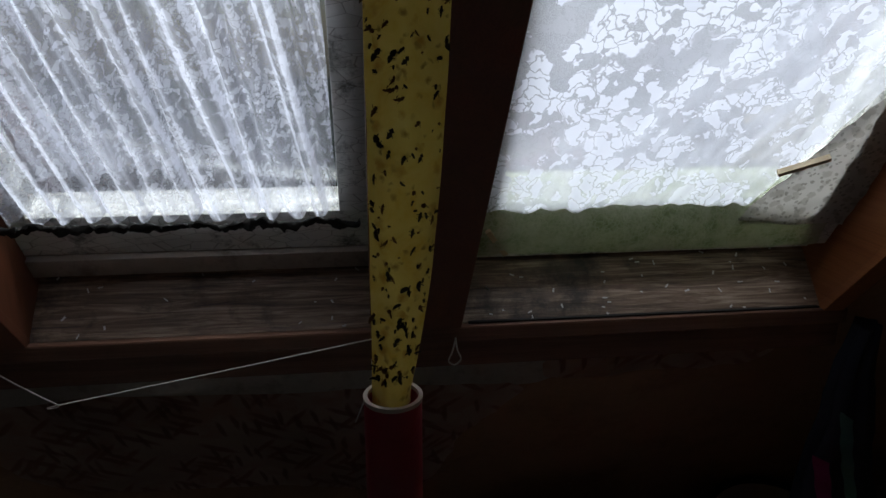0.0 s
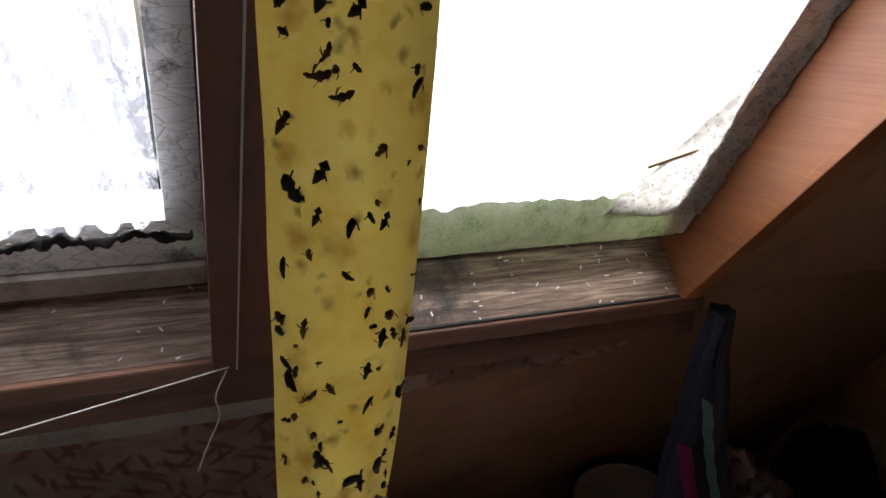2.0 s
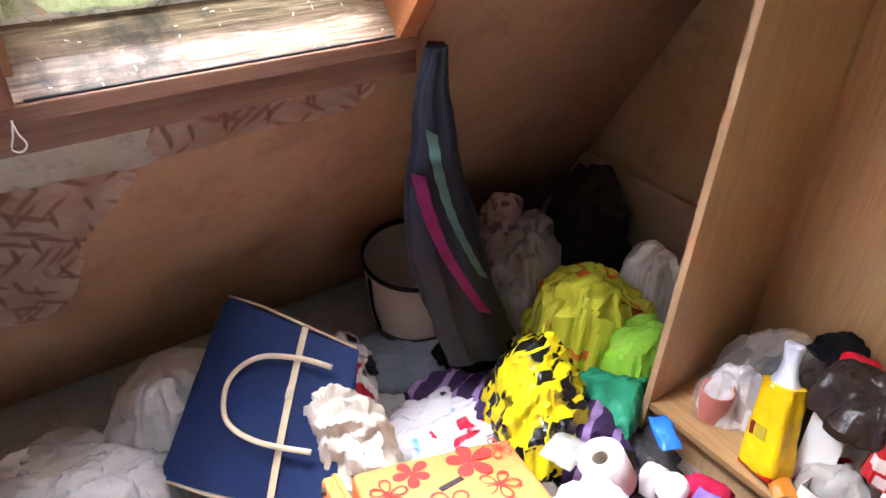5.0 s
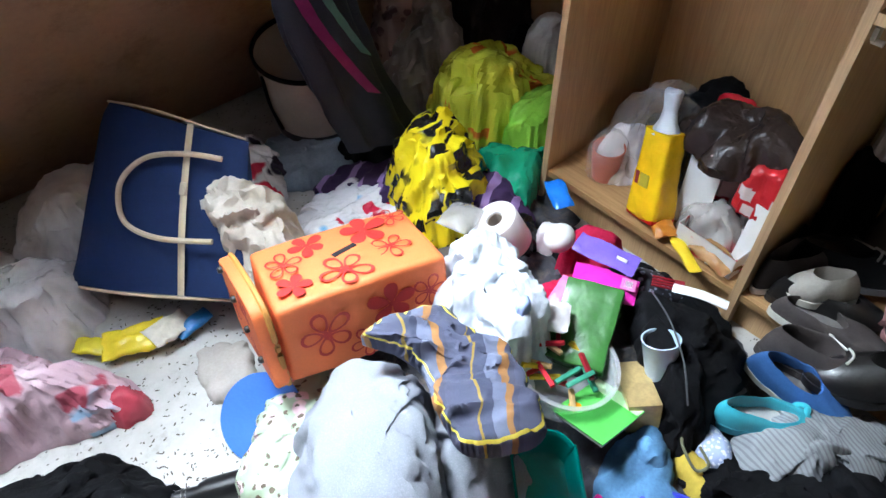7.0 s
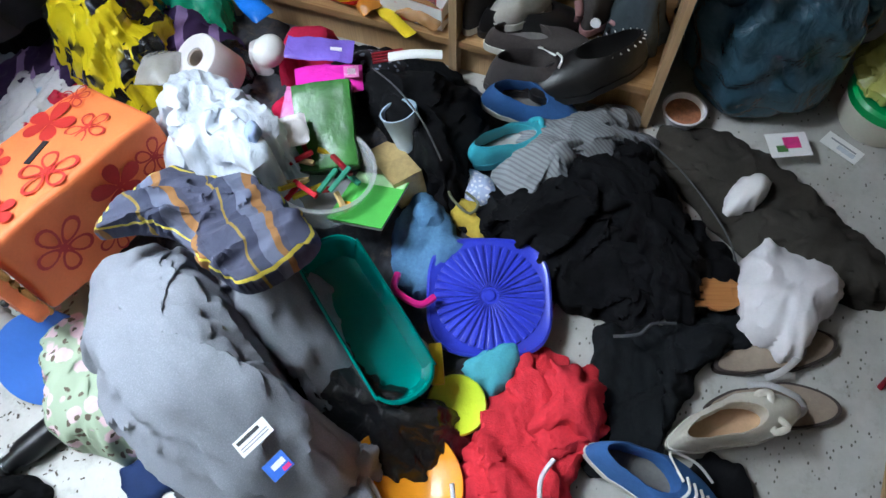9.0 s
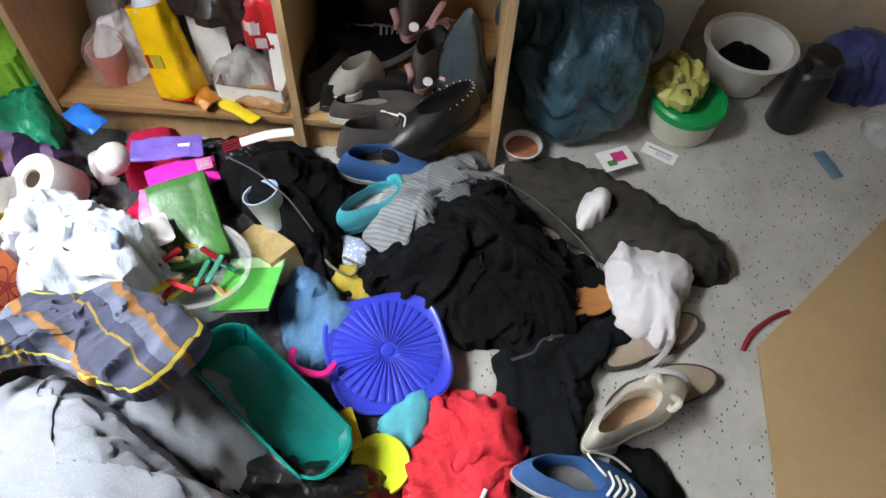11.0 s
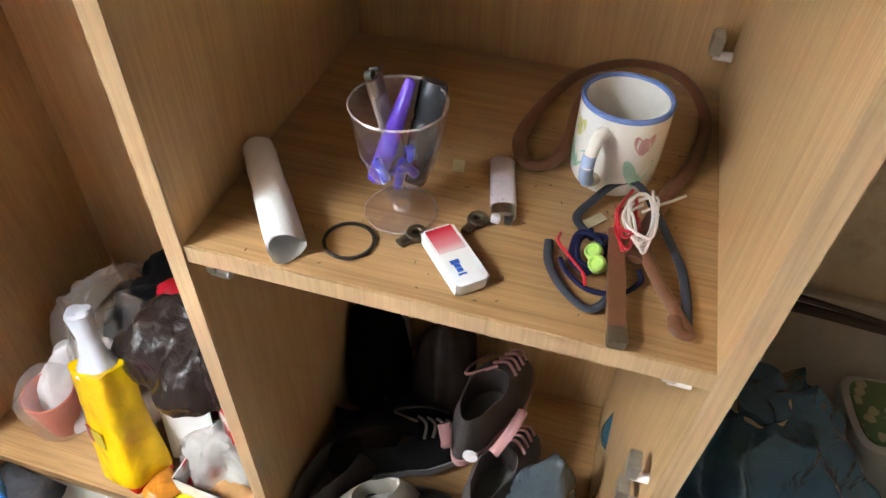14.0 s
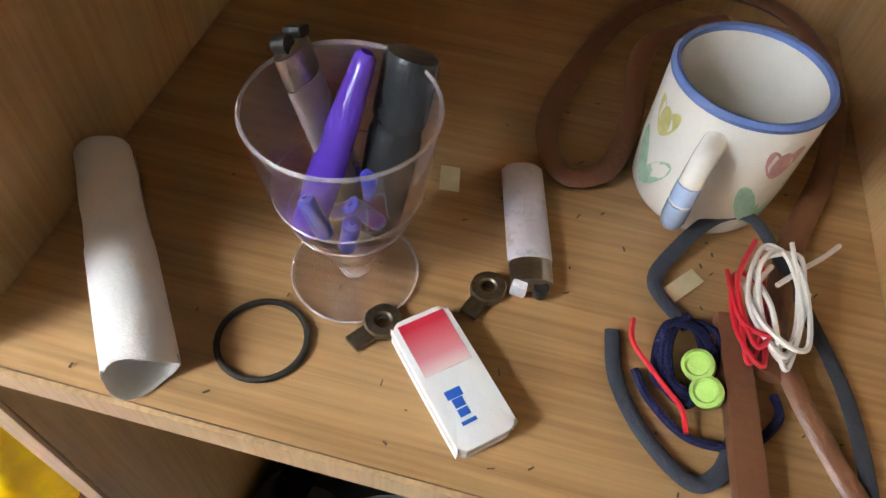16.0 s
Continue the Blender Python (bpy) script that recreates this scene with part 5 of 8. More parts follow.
pink = named("pink_bag")
part("corner", heap([(0.27, 0.93), (0.2, 0.92), (0.18, 0.99), (0.24, 1.02)], 0.06, seed=109, fold=0.02, freq=14), film_mat("red_film", (0.5, 0.06, 0.09), 0.1, 0.25), pink, "red corner of the bag")
for nm, pts, hh, mt in (("yellow_black_bag", [(1.04, 0.98), (1.12, 1.06), (1.2, 1.04), (1.18, 0.94), (1.08, 0.9)], 0.27, YB_FILM), ("yellow_red_bag", [(1.22, 1.1), (1.28, 1.22), (1.44, 1.22), (1.46, 1.08), (1.34, 1.04)], 0.3, YR_FILM), ("lime_bag", [(1.38, 0.9), (1.4, 1.0), (1.5, 0.97), (1.48, 0.88)], 0.24, LIME_FILM)):
    part("bag_neck", heap(pts, hh, seed=len(nm), fold=0.045, freq=15, dome=2.2), mt, named(nm))
part("print_patch", heap(ring_of(0.86, 0.44, 0.02, 0.014, 20, seed=70), 0.012, base=lambda x, y: 0.3, fold=0.002), surface("pale_blue_print", (0.35, 0.45, 0.68)), bag, "pale blue print")
trews = named("brown_trousers")
part("trouser_leg", heap([(1.2, -0.5), (1.15, -0.68), (1.06, -0.69), (1.07, -0.55), (1.13, -0.46)], 0.04, seed=106, fold=0.03, freq=9, base=lambda x, y: 0.02), BROWN_GREY, trews)
knit = named("grey_knit")
part("sleeve", heap([(1.06, 0.04), (1.12, 0.03), (1.2, -0.08), (1.17, -0.12), (1.08, -0.06)], 0.1, seed=110, fold=0.03, freq=10, along=-50), KNIT_GREY, knit)
sweats = named("tracksuit_bottom")
part("trouser_leg", heap([(0.84, -0.26), (0.9, -0.36), (0.9, -0.46), (0.82, -0.4), (0.76, -0.3)], 0.055, seed=111, fold=0.03, freq=10), DARK_CLOTH, sweats)
part("drawcord", tube([(0.8, -0.24, 0.09), (0.82, -0.28, 0.085), (0.85, -0.3, 0.08), (0.87, -0.34, 0.07)], 0.003, 24, 6), GREY_CLOTH_TRIM, sweats, "grey drawcord")
coat = named("padded_sleeve")
part("cuff", heap(ring_of(0.6, 0.98, 0.05, 0.05, 0, seed=71), 0.2, seed=112, fold=0.03, freq=18, dome=2), CREAM, coat)
part("quilt_ridge", heap(ring_of(0.66, 1.12, 0.07, 0.1, 15, seed=72), 0.27, seed=113, fold=0.03, freq=14, dome=3), CREAM, coat)
liner = named("bin_liner")
part("gathered_edge", heap([(0.56, 0.28), (0.63, 0.25), (0.6, 0.19), (0.53, 0.2)], 0.1, seed=115, fold=0.03, freq=14), BIN_LINER, liner)
jeans = named("faded_jeans")
part("waistband", heap([(0.92, 0.19), (0.96, 0.15), (0.9, 0.1), (0.86, 0.15)], 0.06, seed=116, fold=0.02, freq=14), DENIM, jeans)
left_jacket = next(o for o in scene.objects if o.get("label", "").startswith("black jacket crumpled"))
part("sleeve", heap([(0.2, 0.6), (0.21, 0.7), (0.1, 0.76), (-0.05, 0.7), (0.02, 0.58)], 0.2, seed=117, fold=0.035, freq=10, along=40), BLACK_CLOTH, left_jacket)

# ---- navy shopping bag ----
def frame_from(origin, u, v):
    u = Vector(u).normalized()
    n = u.cross(Vector(v)).normalized()
    v = n.cross(u)
    return Matrix.Translation(origin) @ Matrix((u, v, n)).transposed().to_4x4()


def navy_bag():
    m = frame_from((0.245, 1.275, 0.115), (0.257, -0.288, 0.0), (0.27, 0.19, 0.27))
    b = thing("shopping_bag", m, "large navy canvas bag with beige trim and round handles", "bag")
    W, Hh = 0.39, 0.43

    def section(k):
        f = k / 14
        w0, w1 = 0.002 + 0.042 * f, W + 0.02 - 0.02 * f
        top = Hh * f - 0.07 * f * f
        round_ = 0.012 * max(0.0, (f - 0.85) / 0.15) ** 2
        d = 0.16 * (1 - 0.72 * f ** 1.3)
        return [(w0 + 0.02, Hh * f, -d), (w0 + round_, Hh * f, -d / 2), (w0 + 0.012 + round_, Hh * f, -0.012), (w0 * 0.6 + w1 * 0.4, Hh * f - 0.03 * f * f, 0.02 * math.sin(f * 3.1)), (w1 - 0.012, top, -0.012), (w1, top, -d / 2), (w1 - 0.02, top, -d), ((w0 + w1) / 2, Hh * f - 0.03 * f * f, -d - 0.01)]
    part("body", loft([section(k) for k in range(15)], 64, 0.008, 7, 3), NAVY, b)
    part("piping", tube([(0.0, 0.002, -0.02), (0.1, -0.004, 0.0), (0.2, -0.006, 0.005), (0.3, -0.004, 0.0), (W + 0.02, 0.0, -0.02)], 0.0035, 40, 6), BEIGE_TRIM, b, "beige piping")
    part("piping", tube([(0.05, Hh + 0.002, -0.016), (0.15, Hh - 0.012, -0.004), (0.27, Hh - 0.04, -0.004), (W, Hh - 0.068, -0.018)], 0.003, 40, 6), BEIGE_TRIM, b, "beige piping")
    part("strap", tube([(0.287, 0.0, 0.006), (0.283, 0.14, 0.024), (0.277, 0.28, 0.024), (0.268, Hh - 0.045, 0.006)], 0.008, 30, 6, flat=0.25), BEIGE_TRIM, b, "beige strap")
    part("handle", tube([(0.36, 0.305, 0.03), (0.285, 0.311, 0.036), (0.2, 0.3, 0.04), (0.15, 0.262, 0.04), (0.136, 0.212, 0.04), (0.16, 0.15, 0.04), (0.24, 0.122, 0.04), (0.36, 0.123, 0.035)], 0.0062, 70, 8), BEIGE_TRIM, b, "round beige handle")
    part("clasp", box(0.014, 0.028, 0.006, Matrix.Translation((0.278, 0.235, 0.026)), 0.002), surface("bag_clasp", (0.6, 0.5, 0.35), rough=0.4), b)


navy_bag()


# ---- orange fabric storage box ----
def flower(r, hollow, seed):
    """A five-petal print, a hair proud of the fabric."""
    bm = bmesh.new()
    rng = random.Random(seed)
    for k in range(5):
        a = 2 * math.pi * k / 5 + rng.uniform(-0.12, 0.12)
        L, w = r * rng.uniform(0.85, 1.05), r * 0.36
        pts = []
        for i in range(14):
            t = 2 * math.pi * i / 14
            px, py = L * 0.55 + L * 0.45 * math.cos(t), w * math.sin(t) * (0.75 + 0.25 * math.cos(t))
            pts.append((px, py))
        def put(s):
            c = L * 0.55
            return [bm.verts.new(((c + (x - c) * s) * math.cos(a) - y * s * math.sin(a), (c + (x - c) * s) * math.sin(a) + y * s * math.cos(a), 0)) for x, y in pts]
        o = put(1)
        if hollow:
            i2 = put(0.72)
            for i in range(14):
                bm.faces.new((o[i], o[(i + 1) % 14], i2[(i + 1) % 14], i2[i]))
        else:
            bm.faces.new(o)
    bm.faces.new([bm.verts.new((r * 0.14 * math.cos(t), r * 0.14 * math.sin(t), 0.0004)) for t in [2 * math.pi * i / 10 for i in range(10)]])
    return bm


def orange_box():
    L, W, Hh = 0.338, 0.212, 0.176
    m = frame_from((0.702, 0.769, 0.287), (0.328, -0.078, -0.03), (0.066, 0.2, -0.045)) @ Matrix.Translation((0, 0, -Hh))
    b = thing("storage_box", m, "orange fabric storage box printed with red flowers, tipped over", "box")
    bm = box(L, W, Hh, None, 0.012, 3)
    bmesh.ops.subdivide_edges(bm, edges=[e for e in bm.edges if e.calc_length() > 0.1], cuts=8, use_grid_fill=True)
    for v in bm.verts:
        v.co += noise.noise_vector(v.co * 9) * 0.004
        if v.co.z > Hh * 0.6:
            v.co.z += 0.008 * math.cos(v.co.x * 9)
    part("body", bm, ORANGE, b)
    swing = Matrix.Translation((-L / 2 - 0.004, -W / 2, 0)) @ pose(0, 0, 0, 0, -3, 4) @ Matrix.Translation((0, W / 2, 0.014))
    rnd = [(y * (W / 2 + 0.008), z * 0.86) for y, z in ((-1, 0.0), (-1, 0.08), (-0.98, 0.17), (-0.8, 0.212), (0, 0.222), (0.8, 0.212), (0.98, 0.17), (1, 0.08), (1, 0.0), (0, -0.004))]
    lid = part("lid", loft([[(x, y * k, 0.1 + (z - 0.1) * k) for y, z in rnd] for x, k in ((-0.03, 0.9), (-0.029, 0.97), (-0.024, 1), (-0.006, 1), (0, 0.96))], 72, 0.002, 12, 4), ORANGE, b, "open orange end flap", swing)
    part("lid_binding", tube([(-0.004, y * 0.99, z) for y, z in rnd[:9]], 0.006, 60, 6), surface("gold_binding", (0.55, 0.25, 0.05)), b, "ochre binding", swing)
    for y, z, r, hol, sd in ((-0.05, 0.16, 0.035, False, 12), (0.05, 0.1, 0.04, True, 13), (-0.04, 0.05, 0.035, True, 14)):
        part("printed_flower", flower(r, hol, sd), RED_INK, lid, "red flower print", Matrix.Translation((-0.0325, y, z)) @ pose(0, 0, 0, 0, -90, 0) @ pose(0, 0, 0, 0, 0, sd * 30))
    stud = surface("dark_stud", (0.03, 0.025, 0.022), rough=0.35)
    for k in range(4):
        part("snap_stud", lathe([(0, 0), (0.007, 0), (0.007, 0.008), (0.004, 0.011), (0, 0.011)], 14), stud, lid, "dark snap stud", pose(-0.028, 0.075 - 0.05 * k, 0.17 - 0.04 * k, 0, -90, 0))
    for x, y, r, hol, s in ((-0.06, 0.06, 0.042, False, 1), (-0.12, 0.02, 0.042, True, 2), (-0.02, -0.055, 0.056, True, 3), (0.06, 0.055, 0.056, False, 4), (0.085, -0.025, 0.042, True, 5), (0.13, 0.075, 0.034, True, 6), (-0.12, -0.055, 0.04, False, 7)):
        part("printed_flower", flower(r, hol, s), RED_INK, b, "red flower print", pose(x, y, Hh + 0.0105 - 0.0025 * abs(x / 0.15), 0, 0, s * 40))
    for x, z, r, hol, s in ((-0.09, 0.095, 0.056, True, 8), (0.045, 0.115, 0.052, False, 9), (0.125, 0.115, 0.042, True, 10), (-0.01, 0.045, 0.04, True, 11)):
        part("printed_flower", flower(r, hol, s), RED_INK, b, "red flower print", pose(x, -W / 2 - 0.006, z, 90, 0, 0) @ pose(0, 0, 0, 0, 0, s * 50))
    part("tag", box(0.055, 0.012, 0.0015, pose(0.0, 0.005, Hh + 0.010, 0, 0, 18)), INK_BLACK, b, "black woven tag")


orange_box()


# ---- shoes ----
def foot_outline(L, w, n=32):
    """Sole outline: heel at x = 0, toe at x = L."""
    out = []
    for i in range(n):
        a = 2 * math.pi * i / n
        x = L / 2 - L / 2 * math.cos(a)
        k = 0.72 + 0.28 * math.sin(min(1, max(0, (x / L - 0.1) / 0.6)) * math.pi / 2)
        out.append((x, w / 2 * k * math.sin(a) * (1 - 0.12 * (abs(x / L - 0.42) < 0.12)) + 0.006 * math.sin(math.pi * x / L)))
    return out


def shoe(m, L, w, label, upper, sole, lining, top=0.062, open_at=0.52, laces=None, strap=None, lift=0.018, group=""):
    s = thing("shoe", m, label, "shoe", group)
    o = foot_outline(L, w)
    n = len(o)
    secs = [[(x, y, z) for x, y in o] for z in (0, lift)]
    part("sole", loft([[((x - L / 2) * 1.02 + L / 2, y * 1.05, z) for x, y, z in q] for q in secs], 48), sole, s)
    bm = bmesh.new()
    rings = []
    for k in range(9):
        f = k / 8
        ring = []
        for x, y in o:
            ox = 0.02 + (x / L) * (L * open_at)
            oy = y * 0.62
            bulge = math.sin(f * math.pi) * 0.12
            zz = lift + (top + 0.012 * (1 - x / L)) * (f ** 0.8) * (1 if x < L * 0.6 else 1)
            px = x + (ox - x) * f ** 1.5
            py = y * (1 + bulge * 0.5) + (oy - y) * f ** 1.5
            ring.append(bm.verts.new((px, py, zz + 0.002 * noise.noise(Vector((px, py, zz)) * 40))))
        rings.append(ring)
    rings.append([bm.verts.new((v.co.x * 0.99 + 0.002, v.co.y * 0.9, v.co.z - 0.004)) for v in rings[-1]])
    rings.append([bm.verts.new((v.co.x, v.co.y * 1.1, lift + 0.008)) for v in rings[-1]])
    for a, b in zip(rings, rings[1:]):
        for i in range(n):
            j = (i + 1) % n
            bm.faces.new((a[i], a[j], b[j], b[i]))
    bmesh.ops.recalc_face_normals(bm, faces=bm.faces)
    part("upper", bm, upper, s)
    part("insole", loft([[(0.022 + (x / L) * L * open_at, y * 0.66, z) for x, y in o] for z in (lift + 0.006, lift + 0.01)], 32), lining, s)
    if laces:
        x0 = 0.02 + L * open_at
        for k in range(4):
            x = x0 + 0.004 + k * 0.014
            part("lace", tube([(x, -0.02 + k * 0.002, lift + top - k * 0.006), (x + 0.008, 0, lift + top + 0.006 - k * 0.007), (x, 0.02 - k * 0.002, lift + top - k * 0.006)], 0.0026, 12, 6), laces, s, "white lace")
        part("lace", tube([(x0, 0.01, lift + top + 0.004), (x0 - 0.03, 0.045, lift + top - 0.01), (x0 + 0.02, 0.06, lift + 0.02), (x0 + 0.06, 0.05, lift + 0.0)], 0.0025, 24, 6), laces, s, "white lace")
    if strap:
        x0 = 0.02 + L * open_at
        part("bow", tube([(x0 + 0.01, 0, lift + top * 0.75), (x0 + 0.02, 0.028, lift + top * 0.8), (x0 + 0.0, 0.03, lift + top * 0.75), (x0 + 0.008, 0, lift + top * 0.78), (x0 + 0.022, -0.028, lift + top * 0.8), (x0, -0.03, lift + top * 0.75)], 0.006, 40, 6, True, 0.5), strap, s)
    return s


SHOE_BLUE = cloth_mat("blue_canvas", (0.05, 0.14, 0.36), 0.2, 700)
RUBBER_WHITE = surface("off_white_rubber", (0.6, 0.57, 0.5), 0.12, 20, 150, 0.5)
TURQ = surface("turquoise_leatherette", (0.06, 0.42, 0.5), 0.1, 15, 150, 0.35)
SHOE_WHITE = surface("cream_leather", (0.6, 0.55, 0.47), 0.1, 15, 150, 0.45, dirt=(0.4, 0.33, 0.25))
TAN = surface("tan_lining", (0.42, 0.26, 0.15), 0.15, 20, 200, 0.7)
LINING = surface("grey_lining", (0.16, 0.15, 0.14), 0.2, 30, 200, 0.9)
SHOE_BLACK = surface("black_leather", (0.013, 0.012, 0.012), 0.3, 20, 150, 0.35)
SHOE_GREY = cloth_mat("grey_brown_suede", (0.075, 0.063, 0.06), 0.2, 500)
SHOE_PINK = surface("dusty_pink", (0.4, 0.2, 0.2), 0.1, 20, 200, 0.7)
CORD_WHITE = surface("white_lace", (0.72, 0.7, 0.66), 0.06, 60, 500, 0.8)

shoe(pose(0.605, -0.245, 0.045, 0, 4, -98), 0.24, 0.09, "blue canvas sneaker with white laces and rubber sole", SHOE_BLUE, RUBBER_WHITE, LINING, laces=CORD_WHITE)
shoe(pose(1.225, 0.155, 0.075, 12, 8, -82), 0.22, 0.088, "blue canvas slip-on shoe with white rim", SHOE_BLUE, RUBBER_WHITE, LINING, laces=None)
shoe(pose(1.06, 0.13, 0.075, 0, 0, -52), 0.21, 0.085, "turquoise ballet shoe with a bow", TURQ, surface("turq_sole", (0.05, 0.3, 0.36)), CLEAR_FILM, top=0.038, open_at=0.62, strap=TURQ)
shoe(pose(0.66, -0.375, 0.035, 0, -4, -55), 0.23, 0.085, "cream leather lace-up shoe with a bow", SHOE_WHITE, RUBBER_WHITE, TAN, top=0.055, open_at=0.6, strap=SHOE_WHITE)


def flip_flop(m, label):
    s = thing("flip_flop", m, label, "sandal", "pair of flip-flops")
    o = foot_outline(0.235, 0.085)
    part("sole", loft([[(x, y, z) for x, y in o] for z in (0, 0.012, 0.017)], 64), surface("dark_foam", (0.05, 0.035, 0.03), rough=0.7), s)
    bm = loft([[((x - 0.117) * 0.93 + 0.117, y * 0.9, z) for x, y in o] for z in (0.017, 0.0195)], 64)
    part("footbed", bm, surface("taupe_footbed", (0.3, 0.23, 0.175), 0.15, 20, 120, 0.8, 0, 0.5), s, "taupe striped footbed")
    for sg in (1, -1):
        part("strap", tube([(0.17, 0, 0.02), (0.15, 0.016 * sg, 0.036), (0.11, 0.036 * sg, 0.034), (0.08, 0.04 * sg, 0.018)], 0.006, 30, 8, False, 0.45), surface("silver_grey_strap", (0.42, 0.4, 0.4), 0.1, 30, 300, 0.5), s, "pale grey strap")


flip_flop(pose(0.835, -0.43, 0.002, 0, 0, -58), "taupe flip-flop with pale grey straps")
flip_flop(pose(0.755, -0.43, 0.002, 0, 0, -70), "taupe flip-flop with pale grey straps")


# ---- wooden salad fork ----
def salad_fork():
    m = pose(0.965, -0.40, 0.045, 0, 8, -68)
    f = thing("salad_fork", m, "orange-brown wooden salad fork lying on the floor", "fork")
    w = veneer("orange_wood", (0.4, 0.15, 0.04), (0.52, 0.23, 0.075), "x", 0.5)
    part("handle", tube([(0.03, 0, 0.004), (0.09, 0, 0.008), (0.2, 0, 0.004)], 0.012, 20, 8, False, 0.4), w, f)
    part("head", loft([[(x, y * k, z) for x, y in ((-0.02, -0.03), (0.02, -0.034), (0.05, -0.014), (0.05, 0.014), (0.02, 0.034), (-0.02, 0.03))] for z, k in ((0, 1), (0.006, 1))], 30), w, f)
    for k in range(4):
        part("tine", box(0.045, 0.011, 0.006, Matrix.Translation((-0.04, -0.0225 + 0.015 * k, 0)), 0.002), w, f)


salad_fork()


# ---- plastic tubs and lids ----
def teal_tub():
    m = frame_from((0.665, 0.175, 0.1), (0.21, 0.28, 0.06), (-0.75, 0.62, 0.1))
    t = thing("plastic_tub", m, "empty oblong teal plastic tub lying open", "tub")
    L, W, D = 0.315, 0.115, 0.065

    def rr(a, b, r, z):
        pts = []
        for cx, cy, a0 in ((a - r, b - r, 0), (-a + r, b - r, 90), (-a + r, -b + r, 180), (a - r, -b + r, 270)):
            for k in range(5):
                an = radians(a0 + 22.5 * k)
                pts.append((cx + r * math.cos(an), cy + r * math.sin(an), z))
        return pts
    a, b = L / 2, W / 2
    part("tub_wall", loft([rr(a * 0.86, b * 0.8, 0.03, 0), rr(a * 0.88, b * 0.84, 0.03, 0.006), rr(a * 0.96, b * 0.95, 0.044, D - 0.004), rr(a * 0.95, b * 0.92, 0.042, D - 0.003), rr(a * 0.86, b * 0.8, 0.03, 0.01), rr(a * 0.7, b * 0.6, 0.02, 0.008)], 80), TEAL_PLASTIC, t)
    part("rim", loft([rr(a * 0.95, b * 0.93, 0.042, D - 0.004), rr(a, b, 0.05, D - 0.003), rr(a * 1.01, b * 1.02, 0.051, D + 0.003), rr(a * 0.985, b * 0.96, 0.048, D + 0.006), rr(a * 0.955, b * 0.92, 0.043, D + 0.002), rr(a * 0.945, b * 0.9, 0.042, D - 0.006)], 90, caps=False), TEAL_PLASTIC, t, "rolled teal rim")


teal_tub()


def ribbed_lid():
    m = pose(0.808, -0.008, 0.062, 4, -5, 20) @ Matrix.Diagonal((1.08, 1.08, 1, 1))
    t = thing("tub_lid", m, "cobalt blue plastic lid with radial ribs", "lid")

    def out(k, z, n=48):
        return [(k * 0.105 * math.copysign(abs(math.cos(a)) ** 0.62, math.cos(a)), k * 0.105 * math.copysign(abs(math.sin(a)) ** 0.62, math.sin(a)), z) for a in [2 * math.pi * i / n for i in range(n)]]
    part("plate", loft([out(1.0, 0), out(1.02, 0.004), out(1.02, 0.01), out(0.98, 0.013), out(0.93, 0.009), out(0.5, 0.009), out(0.1, 0.009)], 96), BLUE_PLASTIC, t)
    rib = box(0.078, 0.0105, 0.007, Matrix.Translation((0.055, 0, 0.006)), 0.0016)
    for v in rib.verts:
        v.co.y *= v.co.x / 0.094
    me = finish("rib", rib, BLUE_PLASTIC)
    for k in range(36):
        o = new("rib", me)
        o.parent = t
        o.matrix_basis = pose(0, 0, 0, 0, 0, k * 10)
    part("boss", lathe([(0, 0.012), (0.009, 0.012), (0.012, 0.009), (0.012, 0.006), (0, 0.006)], 24), BLUE_PLASTIC, t)


ribbed_lid()
solo("plastic_plate", lathe([(0, 0), (0.045, 0.0), (0.088, 0.012), (0.09, 0.014), (0.086, 0.015), (0.045, 0.004), (0, 0.004)], 56), SKY_PLASTIC, "plain blue plastic plate leaning under the floral cloth", "plate", pose(0.43, 0.72, 0.045, 20, -30, 0))
solo("amber_bowl", lathe([(0, 0), (0.04, 0), (0.07, 0.01), (0.095, 0.035), (0.1, 0.037), (0.098, 0.04), (0.068, 0.016), (0.04, 0.005), (0, 0.005)], 56), ORANGE_PLASTIC, "amber orange plastic bowl", "bowl", pose(0.44, 0.02, 0.035, 8, 5, 0))
solo("lime_disc", lathe([(0, 0), (0.05, 0), (0.053, 0.003), (0.05, 0.007), (0.04, 0.004), (0, 0.004)], 48), LIME_PLASTIC, "flat lime yellow plastic disc", "disc", pose(0.6, -0.02, 0.055, 10, -6, 0))
solo("yellow_peg", box(0.075, 0.024, 0.012, None, 0.004), YELLOW_PLASTIC, "yellow plastic handle piece", "toy", pose(0.65, 0.035, 0.075, 0, 0, 25))
solo("pink_ring", tube([(0.78, 0.16, 0.1), (0.745, 0.15, 0.11), (0.735, 0.1, 0.105), (0.76, 0.08, 0.1)], 0.007, 30, 8), PINK_PLASTIC, "hot pink plastic hoop piece", "hoop")
solo("jar_lid", lathe([(0, 0.008), (0.03, 0.008), (0.033, 0.006), (0.033, 0), (0.031, 0), (0.03, 0.006), (0, 0.006)], 36), RUBBER_WHITE, "white metal jar lid edge", "lid", pose(0.655, 0.085, 0.07, 20, -30, 0))


